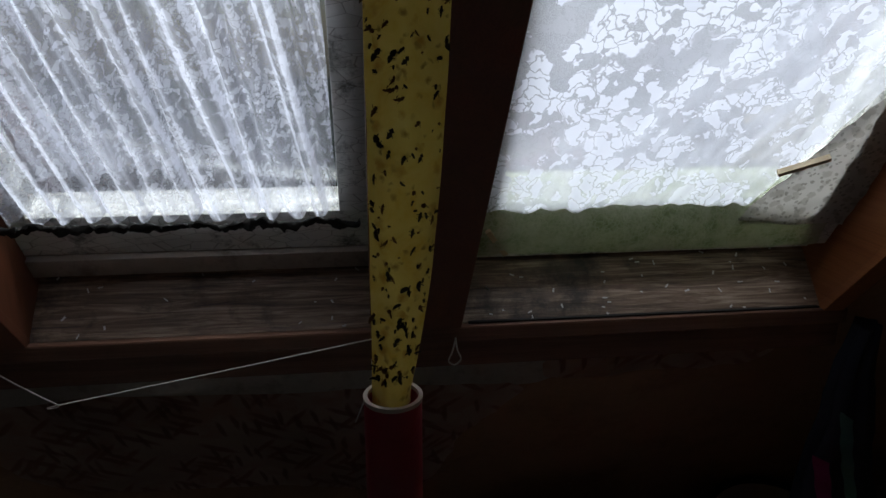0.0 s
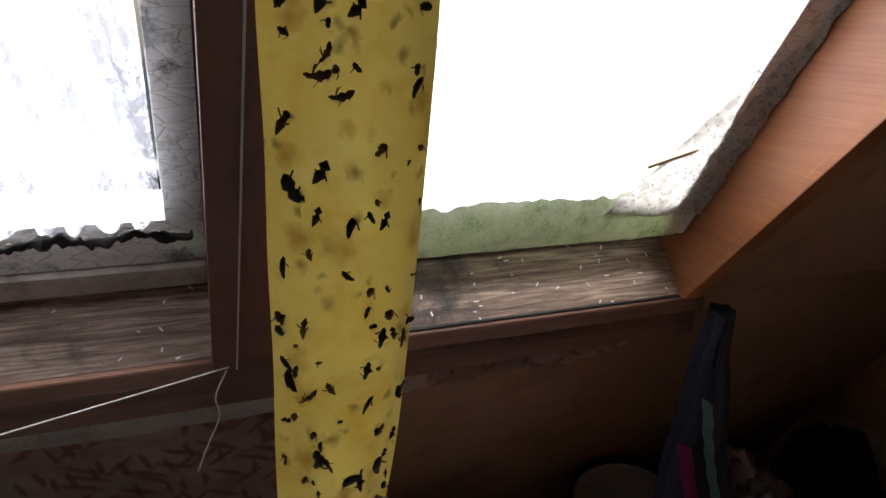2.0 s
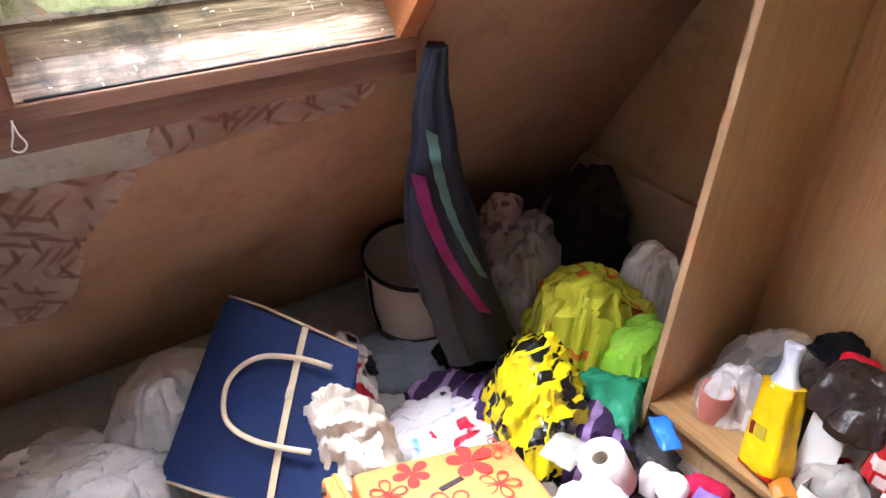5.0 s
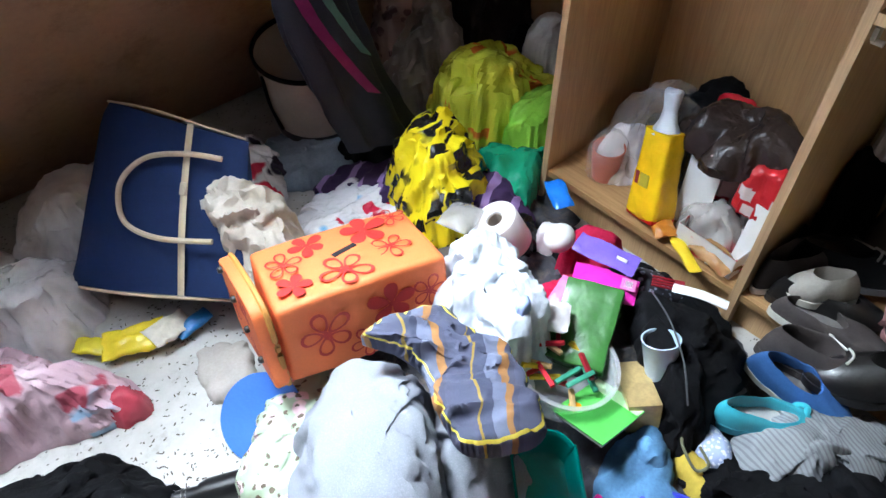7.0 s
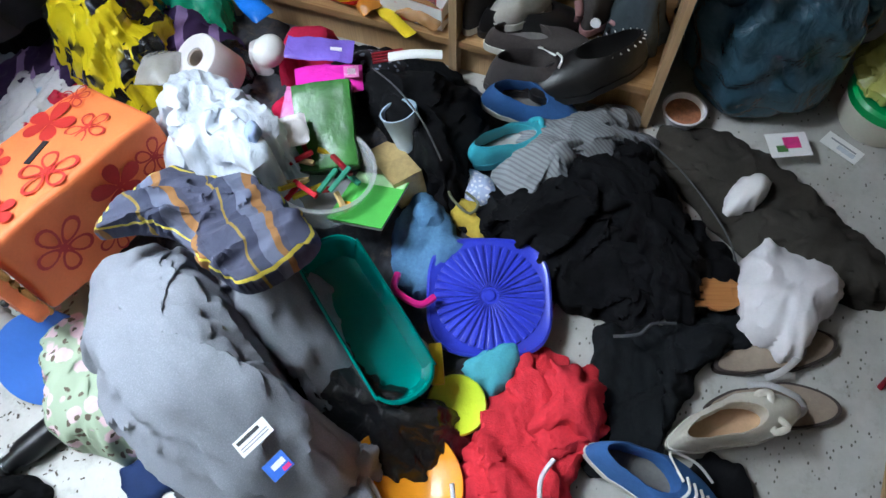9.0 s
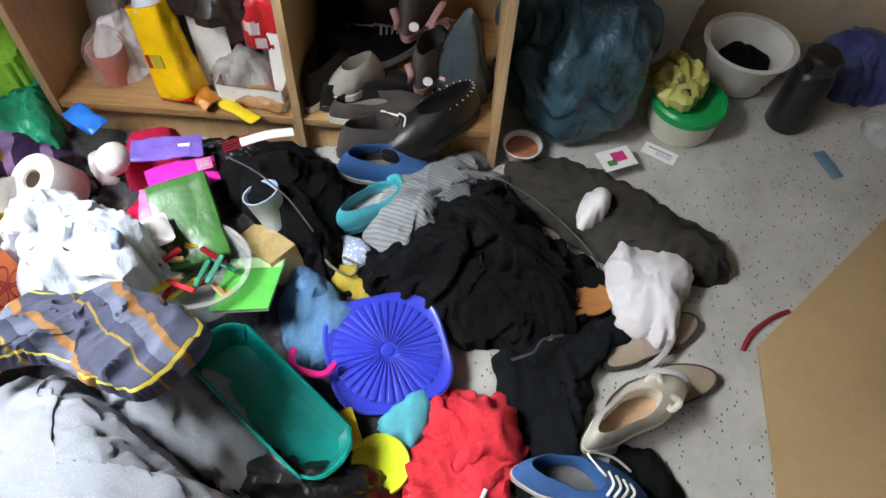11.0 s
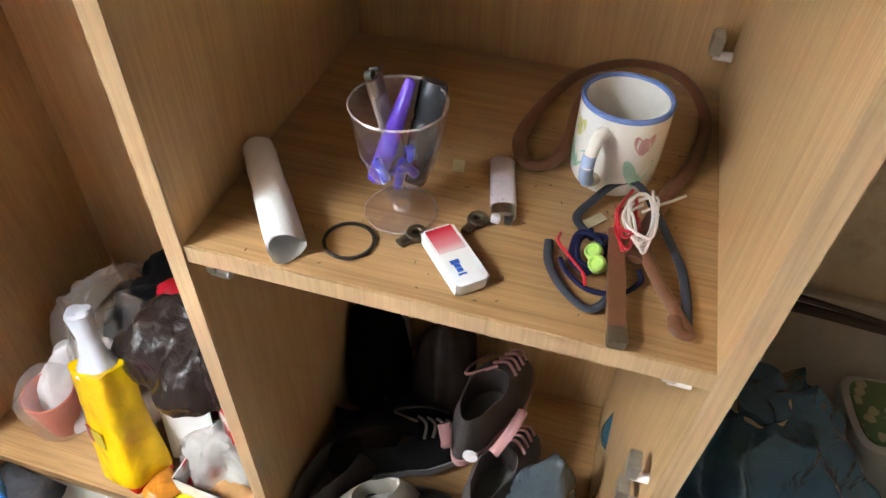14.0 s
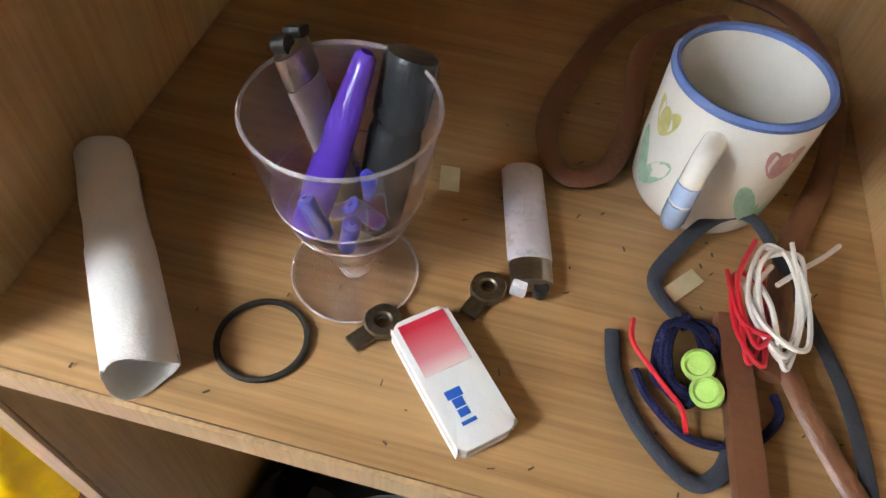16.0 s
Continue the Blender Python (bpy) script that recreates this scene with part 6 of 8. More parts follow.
solo("white_basin", lathe([(0, 0), (0.08, 0), (0.105, 0.03), (0.115, 0.06), (0.121, 0.062), (0.12, 0.067), (0.112, 0.066), (0.1, 0.034), (0.076, 0.005), (0, 0.005)], 56), RUBBER_WHITE, "shallow white plastic basin under the fleece jumper", "basin", pose(0.335, 0.135, 0.002, 4, -3, 0))
squiggle = [(0.009 * k, 0.013 * math.sin(k * 1.9) * (1 - 0.05 * k)) for k in range(8)]
part("logo_stitch", tube([(0.155 - v, 0.585 + u, float(pile(0.155, 0.6)) + 0.215 - 0.6 * abs(v)) for u, v in squiggle], 0.0013, 60, 6), PAPER_WHITE, left_jacket, "white squiggle print")


# ---- torch ----
def torch():
    m = pose(0.255, 0.672, 0.03, 90, 0, 64)
    t = thing("torch", m, "black metal torch lying on the floor", "torch")
    part("barrel", lathe([(0, -0.085), (0.02, -0.085), (0.021, -0.07), (0.017, -0.066), (0.016, -0.05), (0.016, 0.0), (0.018, 0.005), (0, 0.005)], 28), BLACK_PLASTIC, t)
    part("head", lathe([(0, 0.0), (0.02, 0.003), (0.025, 0.02), (0.027, 0.09), (0.023, 0.092), (0.02, 0.08), (0, 0.08)], 28), BLACK_PLASTIC, t)
    for z in (-0.02, -0.028, -0.045):
        part("grip_ring", lathe([(0.016, z - 0.002), (0.0178, z - 0.001), (0.0178, z + 0.001), (0.016, z + 0.002)], 28), surface("worn_black", (0.03, 0.03, 0.03), rough=0.3), t)


torch()


# ---- labels on the fleece ----
def lay(name, w, h, m, mat_, label, cat, bars=()):
    t = thing(name, m, label, cat)
    part("sheet", box(w, h, 0.0012), mat_, t)
    for x, y, bw, bh, bmat in bars:
        part("print_bar", box(bw, bh, 0.0006, Matrix.Translation((x, y, 0.0012))), bmat, t)
    return t


BLUE_INK = surface("blue_ink", (0.05, 0.16, 0.6), 0.1, 20, 100, 0.4)
PINK_INK = surface("pink_ink", (0.7, 0.04, 0.22), 0.2, 30, 100, 0.5)
GREY_INK = surface("grey_ink", (0.3, 0.3, 0.32), 0.1, 20, 100, 0.6)
GREEN_INK = surface("green_ink", (0.08, 0.22, 0.06), 0.2, 30, 100, 0.5)
lay("care_label", 0.052, 0.024, pose(0.405, 0.185, 0.335, 12, -12, -28), PAPER_WHITE, "white printed label on the grey fleece", "label", [(-0.004, 0.006, 0.036, 0.005, INK_BLACK), (0, -0.002, 0.044, 0.0015, GREY_INK), (0, -0.006, 0.044, 0.0015, GREY_INK)])
lay("size_label", 0.034, 0.026, pose(0.385, 0.142, 0.322, 20, -14, -28), BLUE_INK, "blue and pink printed label on the fleece", "label", [(0.002, 0.002, 0.02, 0.008, PAPER_WHITE), (0.008, -0.008, 0.012, 0.006, PINK_INK)])


# ---- small things on the heap ----
def toilet_roll(m):
    t = thing("toilet_roll", m, "white toilet roll standing on the heap", "toilet roll")
    part("paper", lathe([(0.02, 0.0), (0.052, 0.0), (0.054, 0.003), (0.054, 0.095), (0.052, 0.098), (0.021, 0.098), (0.02, 0.096), (0.02, 0.0)], 48), TISSUE, t)
    part("core", lathe([(0.0195, 0.0), (0.0195, 0.094), (0.018, 0.094), (0.018, 0.0), (0.0195, 0)], 32), CARD_IN, t, "grey-brown card core")


toilet_roll(pose(1.105, 0.705, 0.085, -14, -22, 0))
bm = bmesh.new()
bmesh.ops.create_uvsphere(bm, u_segments=28, v_segments=18, radius=1)
bmesh.ops.transform(bm, matrix=Matrix.Diagonal((0.037, 0.032, 0.031, 1)), verts=bm.verts)
solo("white_egg", bm, PAPER_WHITE, "white egg-shaped plastic capsule", "capsule", pose(1.125, 0.58, 0.185))


def packet(m, w, d, h, mat_, label, name="packet", cat="packet", bars=(), seed=1, puff=0.006):
    """A soft packet: puffed body with crimped ends."""
    t = thing(name, m, label, cat)
    secs = []
    for k in range(13):
        f = k / 12
        c = math.sin(math.pi * min(1, max(0, (f - 0.06) / 0.88))) ** 0.4 if 0.06 < f < 0.94 else 0.06
        hh = max(0.0015, h * c)
        x = -w / 2 + w * f
        secs.append([(x, -d / 2, h / 2 - hh * 0.3), (x, -d / 2.1, h / 2 + hh * 0.3), (x, 0, h / 2 + hh / 2), (x, d / 2.1, h / 2 + hh * 0.3), (x, d / 2, h / 2 - hh * 0.3), (x, 0, h / 2 - hh / 2)])
    part("wrapper", loft(secs, 40, puff, 22, seed), mat_, t)
    for x, y, bw, bh, bmat in bars:
        part("print_patch", box(bw, bh, 0.003, Matrix.Translation((x, y, h - 0.001)), 0.001), bmat, t)
    return t


VIOLET = film_mat("violet_wrapper", (0.2, 0.13, 0.55), 0, 0.2)
PINKW = film_mat("pink_wrapper", (0.75, 0.03, 0.42), 0, 0.2)
ROSE = film_mat("rose_wrapper", (0.75, 0.22, 0.5), 0, 0.25)
packet(pose(1.145, 0.47, 0.2, 4, 6, -72), 0.135, 0.05, 0.012, VIOLET, "flat violet wrapper with white print", bars=[(0.03, 0, 0.03, 0.008, PAPER_WHITE)])
packet(pose(1.095, 0.43, 0.165, 0, 4, -62), 0.135, 0.065, 0.038, PINKW, "glossy pink packet with a white panel", bars=[(0.045, 0, 0.03, 0.03, ROSE), (0.045, 0, 0.018, 0.018, PAPER_WHITE)], seed=4)
packet(pose(1.02, 0.475, 0.17, 0, 0, 15), 0.08, 0.032, 0.028, ROSE, "rose pink packet end", seed=6)
t = thing("plastic_fork", pose(1.19, 0.35, 0.17, 0, 0, -60), "dark red plastic fork", "fork")
DKRED = surface("dark_red_plastic", (0.25, 0.01, 0.02), 0.1, 30, 100, 0.3)
for k in range(4):
    part("tine", box(0.05, 0.004, 0.004, Matrix.Translation((0, -0.012 + 0.008 * k, 0.01)), 0.001), DKRED, t)
part("neck", box(0.02, 0.03, 0.004, Matrix.Translation((0.03, 0, 0.01)), 0.0015), DKRED, t)
solo("white_stick", tube([(1.108, 0.295, 0.282), (1.128, 0.25, 0.286), (1.147, 0.204, 0.28)], 0.0105, 20, 10, False, 0.5), PAPER_WHITE, "flat white plastic stick on the black jacket", "stick")
solo("zip", tube([(1.12, 0.34, 0.225), (1.08, 0.27, 0.235), (1.03, 0.2, 0.225), (0.99, 0.15, 0.18)], 0.0018, 40, 6), GREY_CLOTH_TRIM, "grey piping of the black jacket", "zip")


def napkins():
    m = frame_from((0.985, 0.388, 0.195), (0.15, 0.075, 0.07), (0.08, -0.12, 0.02))
    t = thing("napkin_pack", m, "green wrapped napkin pack with a dark label", "packet")
    GREENP = film_mat("green_wrapper", (0.035, 0.14, 0.025), 0, 0.25, 0.3, 16, 0.004)
    bm = box(0.17, 0.115, 0.05, None, 0.006, 2)
    bmesh.ops.subdivide_edges(bm, edges=[e for e in bm.edges if e.calc_length() > 0.08], cuts=6, use_grid_fill=True)
    for v in bm.verts:
        v.co += noise.noise_vector(v.co * 22) * 0.0035
    part("wrapper", bm, GREENP, t)
    part("label_patch", lathe([(0, 0), (0.022, 0), (0.022, 0.0015), (0, 0.0015)], 24, None, None, 0.7), INK_BLACK, t, "black round label", Matrix.Translation((0.062, 0.02, 0.049)))
    for k in range(4):
        part("print_bar", box(0.005, 0.012, 0.001, Matrix.Translation((0.052 + 0.007 * k, 0.02, 0.0505))), PAPER_WHITE, t)


napkins()


def notebook():
    m = frame_from((0.885, 0.255, 0.145), (0.135, 0.0, -0.035), (0.0, 0.11, -0.02))
    t = thing("booklet", m, "bright green booklet with a pale spine", "book")
    part("pages", box(0.132, 0.106, 0.008, Matrix.Translation((0, 0, -0.006)), 0.001), PAPER_WHITE, t)
    part("cover", box(0.138, 0.112, 0.003, Matrix.Translation((0, 0, 0.002)), 0.001), surface("grass_green_cover", (0.1, 0.46, 0.08), 0.1, 10, 100, 0.35), t)
    part("spine", box(0.028, 0.108, 0.001, Matrix.Translation((0.052, 0, 0.005))), surface("pale_green_strip", (0.5, 0.72, 0.4), 0.15, 30, 100, 0.4), t)
    part("picture", lathe([(0, 0), (0.012, 0), (0.012, 0.001), (0, 0.001)], 20), ORANGE_PLASTIC, t, "small orange picture", Matrix.Translation((-0.03, 0.035, 0.005)))


notebook()


def peg_tub():
    m = pose(0.885, 0.36, 0.118, 8, 6, 10)
    t = thing("peg_tub", m, "clear plastic tub with red and wooden clothes pegs", "tub")
    tubm = thin_clear("clear_tub_plastic", (0.9, 0.95, 0.94), 0.3)
    part("tub_wall", lathe([(0, 0), (0.085, 0), (0.098, 0.07), (0.103, 0.072), (0.103, 0.076), (0.095, 0.076), (0.083, 0.004), (0, 0.004)], 48), tubm, t)
    rng = random.Random(3)
    cols = [RED_CLOTH, surface("peg_wood", (0.5, 0.33, 0.14)), DKRED, YELLOW_PLASTIC, surface("peg_green", (0.03, 0.25, 0.15))]
    for k in range(16):
        part("clothes_peg", box(0.06, 0.009, 0.008, None, 0.0015), cols[k % 5], t, "", pose(rng.uniform(-0.055, 0.055), rng.uniform(-0.055, 0.055), 0.035 + k * 0.0022, rng.uniform(-25, 25), rng.uniform(-25, 25), rng.uniform(0, 180)))


peg_tub()


def carton(m, sx, sy, sz, mat_, label, cat="box", name="carton", wall=0.002, flaps=()):
    """An open carton: four walls and a floor, with flaps as (side, length, angle)."""
    t = thing(name, m, label, cat)
    part("floor_panel", box(sx, sy, wall), mat_, t)
    for s in (-1, 1):
        part("side_panel", box(wall, sy, sz, Matrix.Translation((s * sx / 2, 0, 0))), mat_, t)
        part("end_panel", box(sx, wall, sz, Matrix.Translation((0, s * sy / 2, 0))), mat_, t)
    for s, ln, an in flaps:
        part("flap", box(wall, sy, ln), mat_, t, "", Matrix.Translation((s * sx / 2, 0, sz)) @ pose(0, 0, 0, 0, an, 0))
    return t


GOLD_CARD = surface("gold_printed_card", (0.5, 0.36, 0.16), 0.25, 25, 120, 0.3, 0.3)
carton(frame_from((0.985, 0.25, 0.14), (0.09, -0.07, 0.0), (-0.1, -0.06, 0.03)), 0.06, 0.12, 0.065, GOLD_CARD, "open gold and cream cardboard box", flaps=[(1, 0.03, 50)])
solo("paper_cup", lathe([(0, 0), (0.027, 0), (0.036, 0.085), (0.037, 0.086), (0.034, 0.086), (0.026, 0.003), (0, 0.003)], 36), surface("pale_blue_card", (0.5, 0.62, 0.75), 0.1, 20, 100, 0.5), "pale blue paper cup", "cup", pose(1.04, 0.235, 0.125, -18, 10, 0))
solo("eyeglasses_cord", tube([(0.99, 0.14, 0.1), (0.96, 0.12, 0.11), (0.945, 0.08, 0.1), (0.97, 0.07, 0.1), (0.985, 0.1, 0.105)], 0.003, 30, 6), surface("olive_strap", (0.12, 0.12, 0.07)), "small olive loop of strap", "strap")
packet(pose(0.9, 0.72, 0.13, 0, 0, 70), 0.1, 0.08, 0.03, surface("grey_brown_pack", (0.09, 0.075, 0.065), rough=0.5), "dark brown folded packet", seed=8)
rag("beige_rag", ring_of(0.97, 0.74, 0.07, 0.06, 0, seed=15), 0.06, cloth_mat("beige_cloth", (0.45, 0.4, 0.36), 0.12), "pale beige rag between box and bag", seed=50, fold=0.02)
packet(pose(1.02, 0.79, 0.14, 0, 10, 20), 0.11, 0.07, 0.05, CLEAR_FILM, "clear crinkled plastic wrapper", seed=9)
packet(pose(1.27, 0.71, 0.12, 0, 0, 60), 0.1, 0.045, 0.035, film_mat("bright_blue_wrapper", (0.02, 0.2, 0.75), 0, 0.25), "bright blue plastic wrapper", seed=10)
rag("white_glove", ring_of(1.22, 0.665, 0.06, 0.035, -40, seed=16), 0.06, TISSUE, "crumpled white tissue on the heap", "tissue", seed=51, fold=0.025, freq=22)
packet(pose(0.93, 0.44, 0.2, 0, 0, -60), 0.09, 0.06, 0.03, TISSUE, "torn white paper wrapper", seed=11, puff=0.014)
packet(pose(0.31, 1.1, 0.012, 0, 0, -20), 0.14, 0.07, 0.03, film_mat("yellow_pack", (0.72, 0.55, 0.03), 0, 0.25), "crumpled yellow and white wrapper", seed=12, puff=0.012)
packet(pose(0.38, 1.07, 0.02, 0, 10, 10), 0.1, 0.06, 0.03, surface("cream_paper", (0.6, 0.55, 0.45), rough=0.7), "torn cream paper wrapper", seed=13, puff=0.012)
packet(pose(0.43, 1.055, 0.012, 0, 0, 12), 0.09, 0.035, 0.025, film_mat("deep_blue_pack", (0.01, 0.15, 0.4), 0, 0.3), "deep blue wrapper by the navy bag", seed=14)
packet(pose(0.23, 1.15, 0.012, 0, 0, -50), 0.09, 0.04, 0.02, film_mat("yellow_black_pack", (0.6, 0.5, 0.03), 0, 0.25), "yellow wrapper scrap on the floor", seed=15, puff=0.01)

# ---- hanging trousers, bucket and the dark corner ----
def hanging():
    m = Matrix.Identity(4)
    t = thing("tracksuit_trousers", m, "navy tracksuit trousers with pink and green stripe, hanging", "trousers")
    def section(f, grow=0.0, dx=0.0):
        z = 0.985 - 0.8 * f
        cx = 0.935 - 0.1 * f + 0.23 * f * f + dx
        cy = 1.17 - 0.02 * f
        w = 0.02 + 0.055 * min(1, f * 1.9) + 0.02 * f + grow
        d = 0.02 + 0.03 * f + grow
        return [(cx + w * math.cos(a) * (1 + 0.16 * math.sin(7 * a + 3 * f)), cy + d * math.sin(a) * (1 + 0.2 * math.sin(5 * a + 2 * f)), z) for a in [2 * math.pi * i / 28 for i in range(28)]]
    part("cloth_body", loft([section(k / 24) for k in range(25)], 90, 0.012, 9, 5), cloth_mat("navy_nylon", (0.016, 0.018, 0.03), 0.25, 700, 0.55), t)
    def band(name, a0, wd, c, f0, f1, lab):
        bm = bmesh.new()
        rows = []
        for k in range(40):
            f = f0 + (f1 - f0) * k / 39
            z = 0.985 - 0.8 * f
            cx = 0.935 - 0.1 * f + 0.23 * f * f
            w = 0.02 + 0.055 * min(1, f * 1.9) + 0.02 * f
            x = cx + (a0 + 2.6 * (f - f0)) * w
            y = 1.17 - 0.02 * f - (0.02 + 0.03 * f) * 1.15 - 0.02 + 0.022 * ((x - cx) / w) ** 2 + 0.002 * math.sin(k * 1.3)
            rows.append([bm.verts.new((x + s * wd, y + 0.0 * s, z - 0.01 * s)) for s in (-1, -0.3, 0.3, 1)])
        for a, b in zip(rows, rows[1:]):
            for i in range(3):
                bm.faces.new((a[i], a[i + 1], b[i + 1], b[i]))
        bmesh.ops.solidify(bm, geom=bm.faces[:], thickness=0.006)
        part(name, bm, c, t, lab)
    band("stripe", -1.0, 0.018, cloth_mat("wine_pink_stripe", (0.3, 0.03, 0.14), 0.15), 0.3, 0.78, "wine-pink side stripe")
    band("stripe", -0.66, 0.014, cloth_mat("sea_green_stripe", (0.13, 0.26, 0.23), 0.15), 0.19, 0.66, "sea-green side stripe")
    part("label_tag", box(0.03, 0.003, 0.07, pose(0.9, 1.15, 0.74, 0, 20, 0)), TISSUE, t, "white inner label")


hanging()


def bucket():
    m = pose(1.09, 1.52, 0.0, 8, -4, 0)
    t = thing("laundry_bucket", m, "pale fabric laundry bucket with black rim", "bucket")
    body = surface("pale_fabric", (0.5, 0.44, 0.38), 0.1, 10, 120, 0.8)
    part("wall", lathe([(0, 0.0), (0.12, 0.0), (0.13, 0.02), (0.15, 0.3), (0.147, 0.3), (0.126, 0.02), (0, 0.01)], 56), body, t)
    part("rim", lathe([(0.146, 0.296), (0.153, 0.296), (0.154, 0.308), (0.146, 0.308), (0.146, 0.296)], 56), BLACK_CLOTH, t, "black bound rim")
    part("stripe", lathe([(0.133, 0.05), (0.134, 0.06), (0.1345, 0.085), (0.1335, 0.085), (0.133, 0.05)], 56), INK_BLACK, t, "black printed band")
    part("handle", tube([(-0.15, 0, 0.28), (-0.16, -0.03, 0.2), (-0.15, -0.05, 0.12)], 0.005, 20, 6), BLACK_CLOTH, t)
    part("paper_slip", box(0.08, 0.05, 0.002, pose(-0.03, -0.09, 0.24, 50, 0, 10)), PAPER_WHITE, t, "white paper slip")


bucket()
FL = lambda x, y: 0.0
rag("dark_bag", ring_of(1.7, 1.42, 0.15, 0.16, 0, seed=20), 0.58, cloth_mat("dark_brown_velvet", (0.034, 0.025, 0.02), 0.4), "dark bag heaped in the corner by the gable wall", "bag", seed=60, fold=0.05, dome=2.2, base=FL)
rag("grey_bag", ring_of(1.42, 1.4, 0.17, 0.14, 0, seed=21), 0.36, film_mat("smoky_film", (0.3, 0.27, 0.25), 0.15, 0.3), "smoky translucent bag of rags in the corner", "bag", seed=61, fold=0.05, freq=12, dome=2.4, base=FL)
rag("patterned_rag", ring_of(1.4, 1.5, 0.12, 0.1, 0, seed=22), 0.42, spotted("dusty_pink_print", (0.3, 0.2, 0.19), (0.14, 0.08, 0.08), 25, 0.3), "dusty pink patterned cloth on the corner heap", seed=62, fold=0.04, freq=12, base=FL)
rag("black_scrap", ring_of(1.66, 1.22, 0.09, 0.08, 0, seed=23), 0.3, BLACK_CLOTH, "black cloth by the gable wall", seed=63, fold=0.03, base=FL)
rag("white_bag", ring_of(1.7, 1.12, 0.13, 0.11, 30, seed=24), 0.33, film_mat("matt_white_film", (0.62, 0.6, 0.58), 0, 0.4), "white plastic bag by the gable wall", "bag", seed=64, fold=0.03, dome=3, base=FL)
solo("white_jar", lathe([(0, 0), (0.055, 0), (0.058, 0.05), (0.056, 0.24), (0.05, 0.25), (0, 0.25)], 40), TISSUE, "white plastic jar behind the cabinet side", "jar", pose(1.72, 0.92, 0.0))
rag("dark_cloth", ring_of(1.15, 1.28, 0.12, 0.1, 0, seed=25), 0.12, DARK_CLOTH, "dark cloth below the hanging trousers", seed=65, fold=0.03)

# ---- in the cabinet's tall compartment ----
SH = lambda x, y: 0.115
rag("clear_bag", ring_of(1.57, 0.62, 0.13, 0.155, 0, seed=30), 0.3, film_mat("glassy_film", (0.66, 0.63, 0.6), 0.74, 0.1, 0.15, 26, 0.016), "large clear crinkled bag at the cabinet's back", "bag", seed=70, fold=0.04, freq=12, base=SH)
rag("dark_contents", ring_of(1.6, 0.5, 0.09, 0.2, 0, seed=31), 0.27, DARK_CLOTH, "dark clothes inside the clear bag", seed=71, fold=0.03, base=SH)
rag("brown_bag", ring_of(1.5, 0.42, 0.085, 0.13, 0, seed=32), 0.12, film_mat("dark_brown_film", (0.03, 0.02, 0.018), 0, 0.25), "dark brown plastic bag in the cabinet", "bag", seed=72, fold=0.03, dome=3.5, base=lambda x, y: 0.3)
part("bag_neck", heap(ring_of(1.54, 0.36, 0.04, 0.05, 0, seed=74), 0.07, seed=114, fold=0.03, freq=18, dome=1.6, base=lambda x, y: 0.33), film_mat("brown_film_neck", (0.03, 0.02, 0.018), 0, 0.25), named("brown_bag"))
rag("red_white_bag", ring_of(1.6, 0.44, 0.09, 0.14, 0, seed=33), 0.38, printed_film("red_white_wrapper", (0.66, 0.6, 0.6), (0.5, 0.01, 0.03), 11, 0.75, 0.22, ink2=(0.03, 0.02, 0.03)), "red and white plastic bag on the cabinet heap", "bag", seed=73, fold=0.050, freq=14, base=SH)
rag("red_packet", ring_of(1.46, 0.32, 0.045, 0.055, 0, seed=34), 0.14, printed_film("red_wrapper", (0.45, 0.015, 0.02), (0.6, 0.5, 0.48), 26, 0.3, 0.2), "glossy red packet in the cabinet", "packet", seed=74, fold=0.03, dome=3, base=lambda x, y: 0.24)
rag("red_rag", ring_of(1.56, 0.47, 0.045, 0.05, 0, seed=37), 0.05, film_mat("scarlet_film", (0.55, 0.01, 0.03), 0, 0.2), "scarlet plastic knot on top of the cabinet heap", "plastic", seed=77, fold=0.03, freq=14, base=lambda x, y: 0.345)
rag("black_scrap", ring_of(1.62, 0.54, 0.07, 0.07, 0, seed=38), 0.09, BLACK_CLOTH, "black cloth on the cabinet heap", seed=78, fold=0.03, base=lambda x, y: 0.28)
rag("clear_wrapper", ring_of(1.43, 0.4, 0.05, 0.07, 0, seed=35), 0.14, CLEAR_FILM, "clear crinkled wrapper in the cabinet", "plastic", seed=75, fold=0.03, freq=16, base=SH)
rag("white_tissue", ring_of(1.49, 0.68, 0.08, 0.07, 0, seed=36), 0.15, TISSUE, "pinkish white tissue above the red pot", "tissue", seed=76, fold=0.03, freq=18, base=SH)


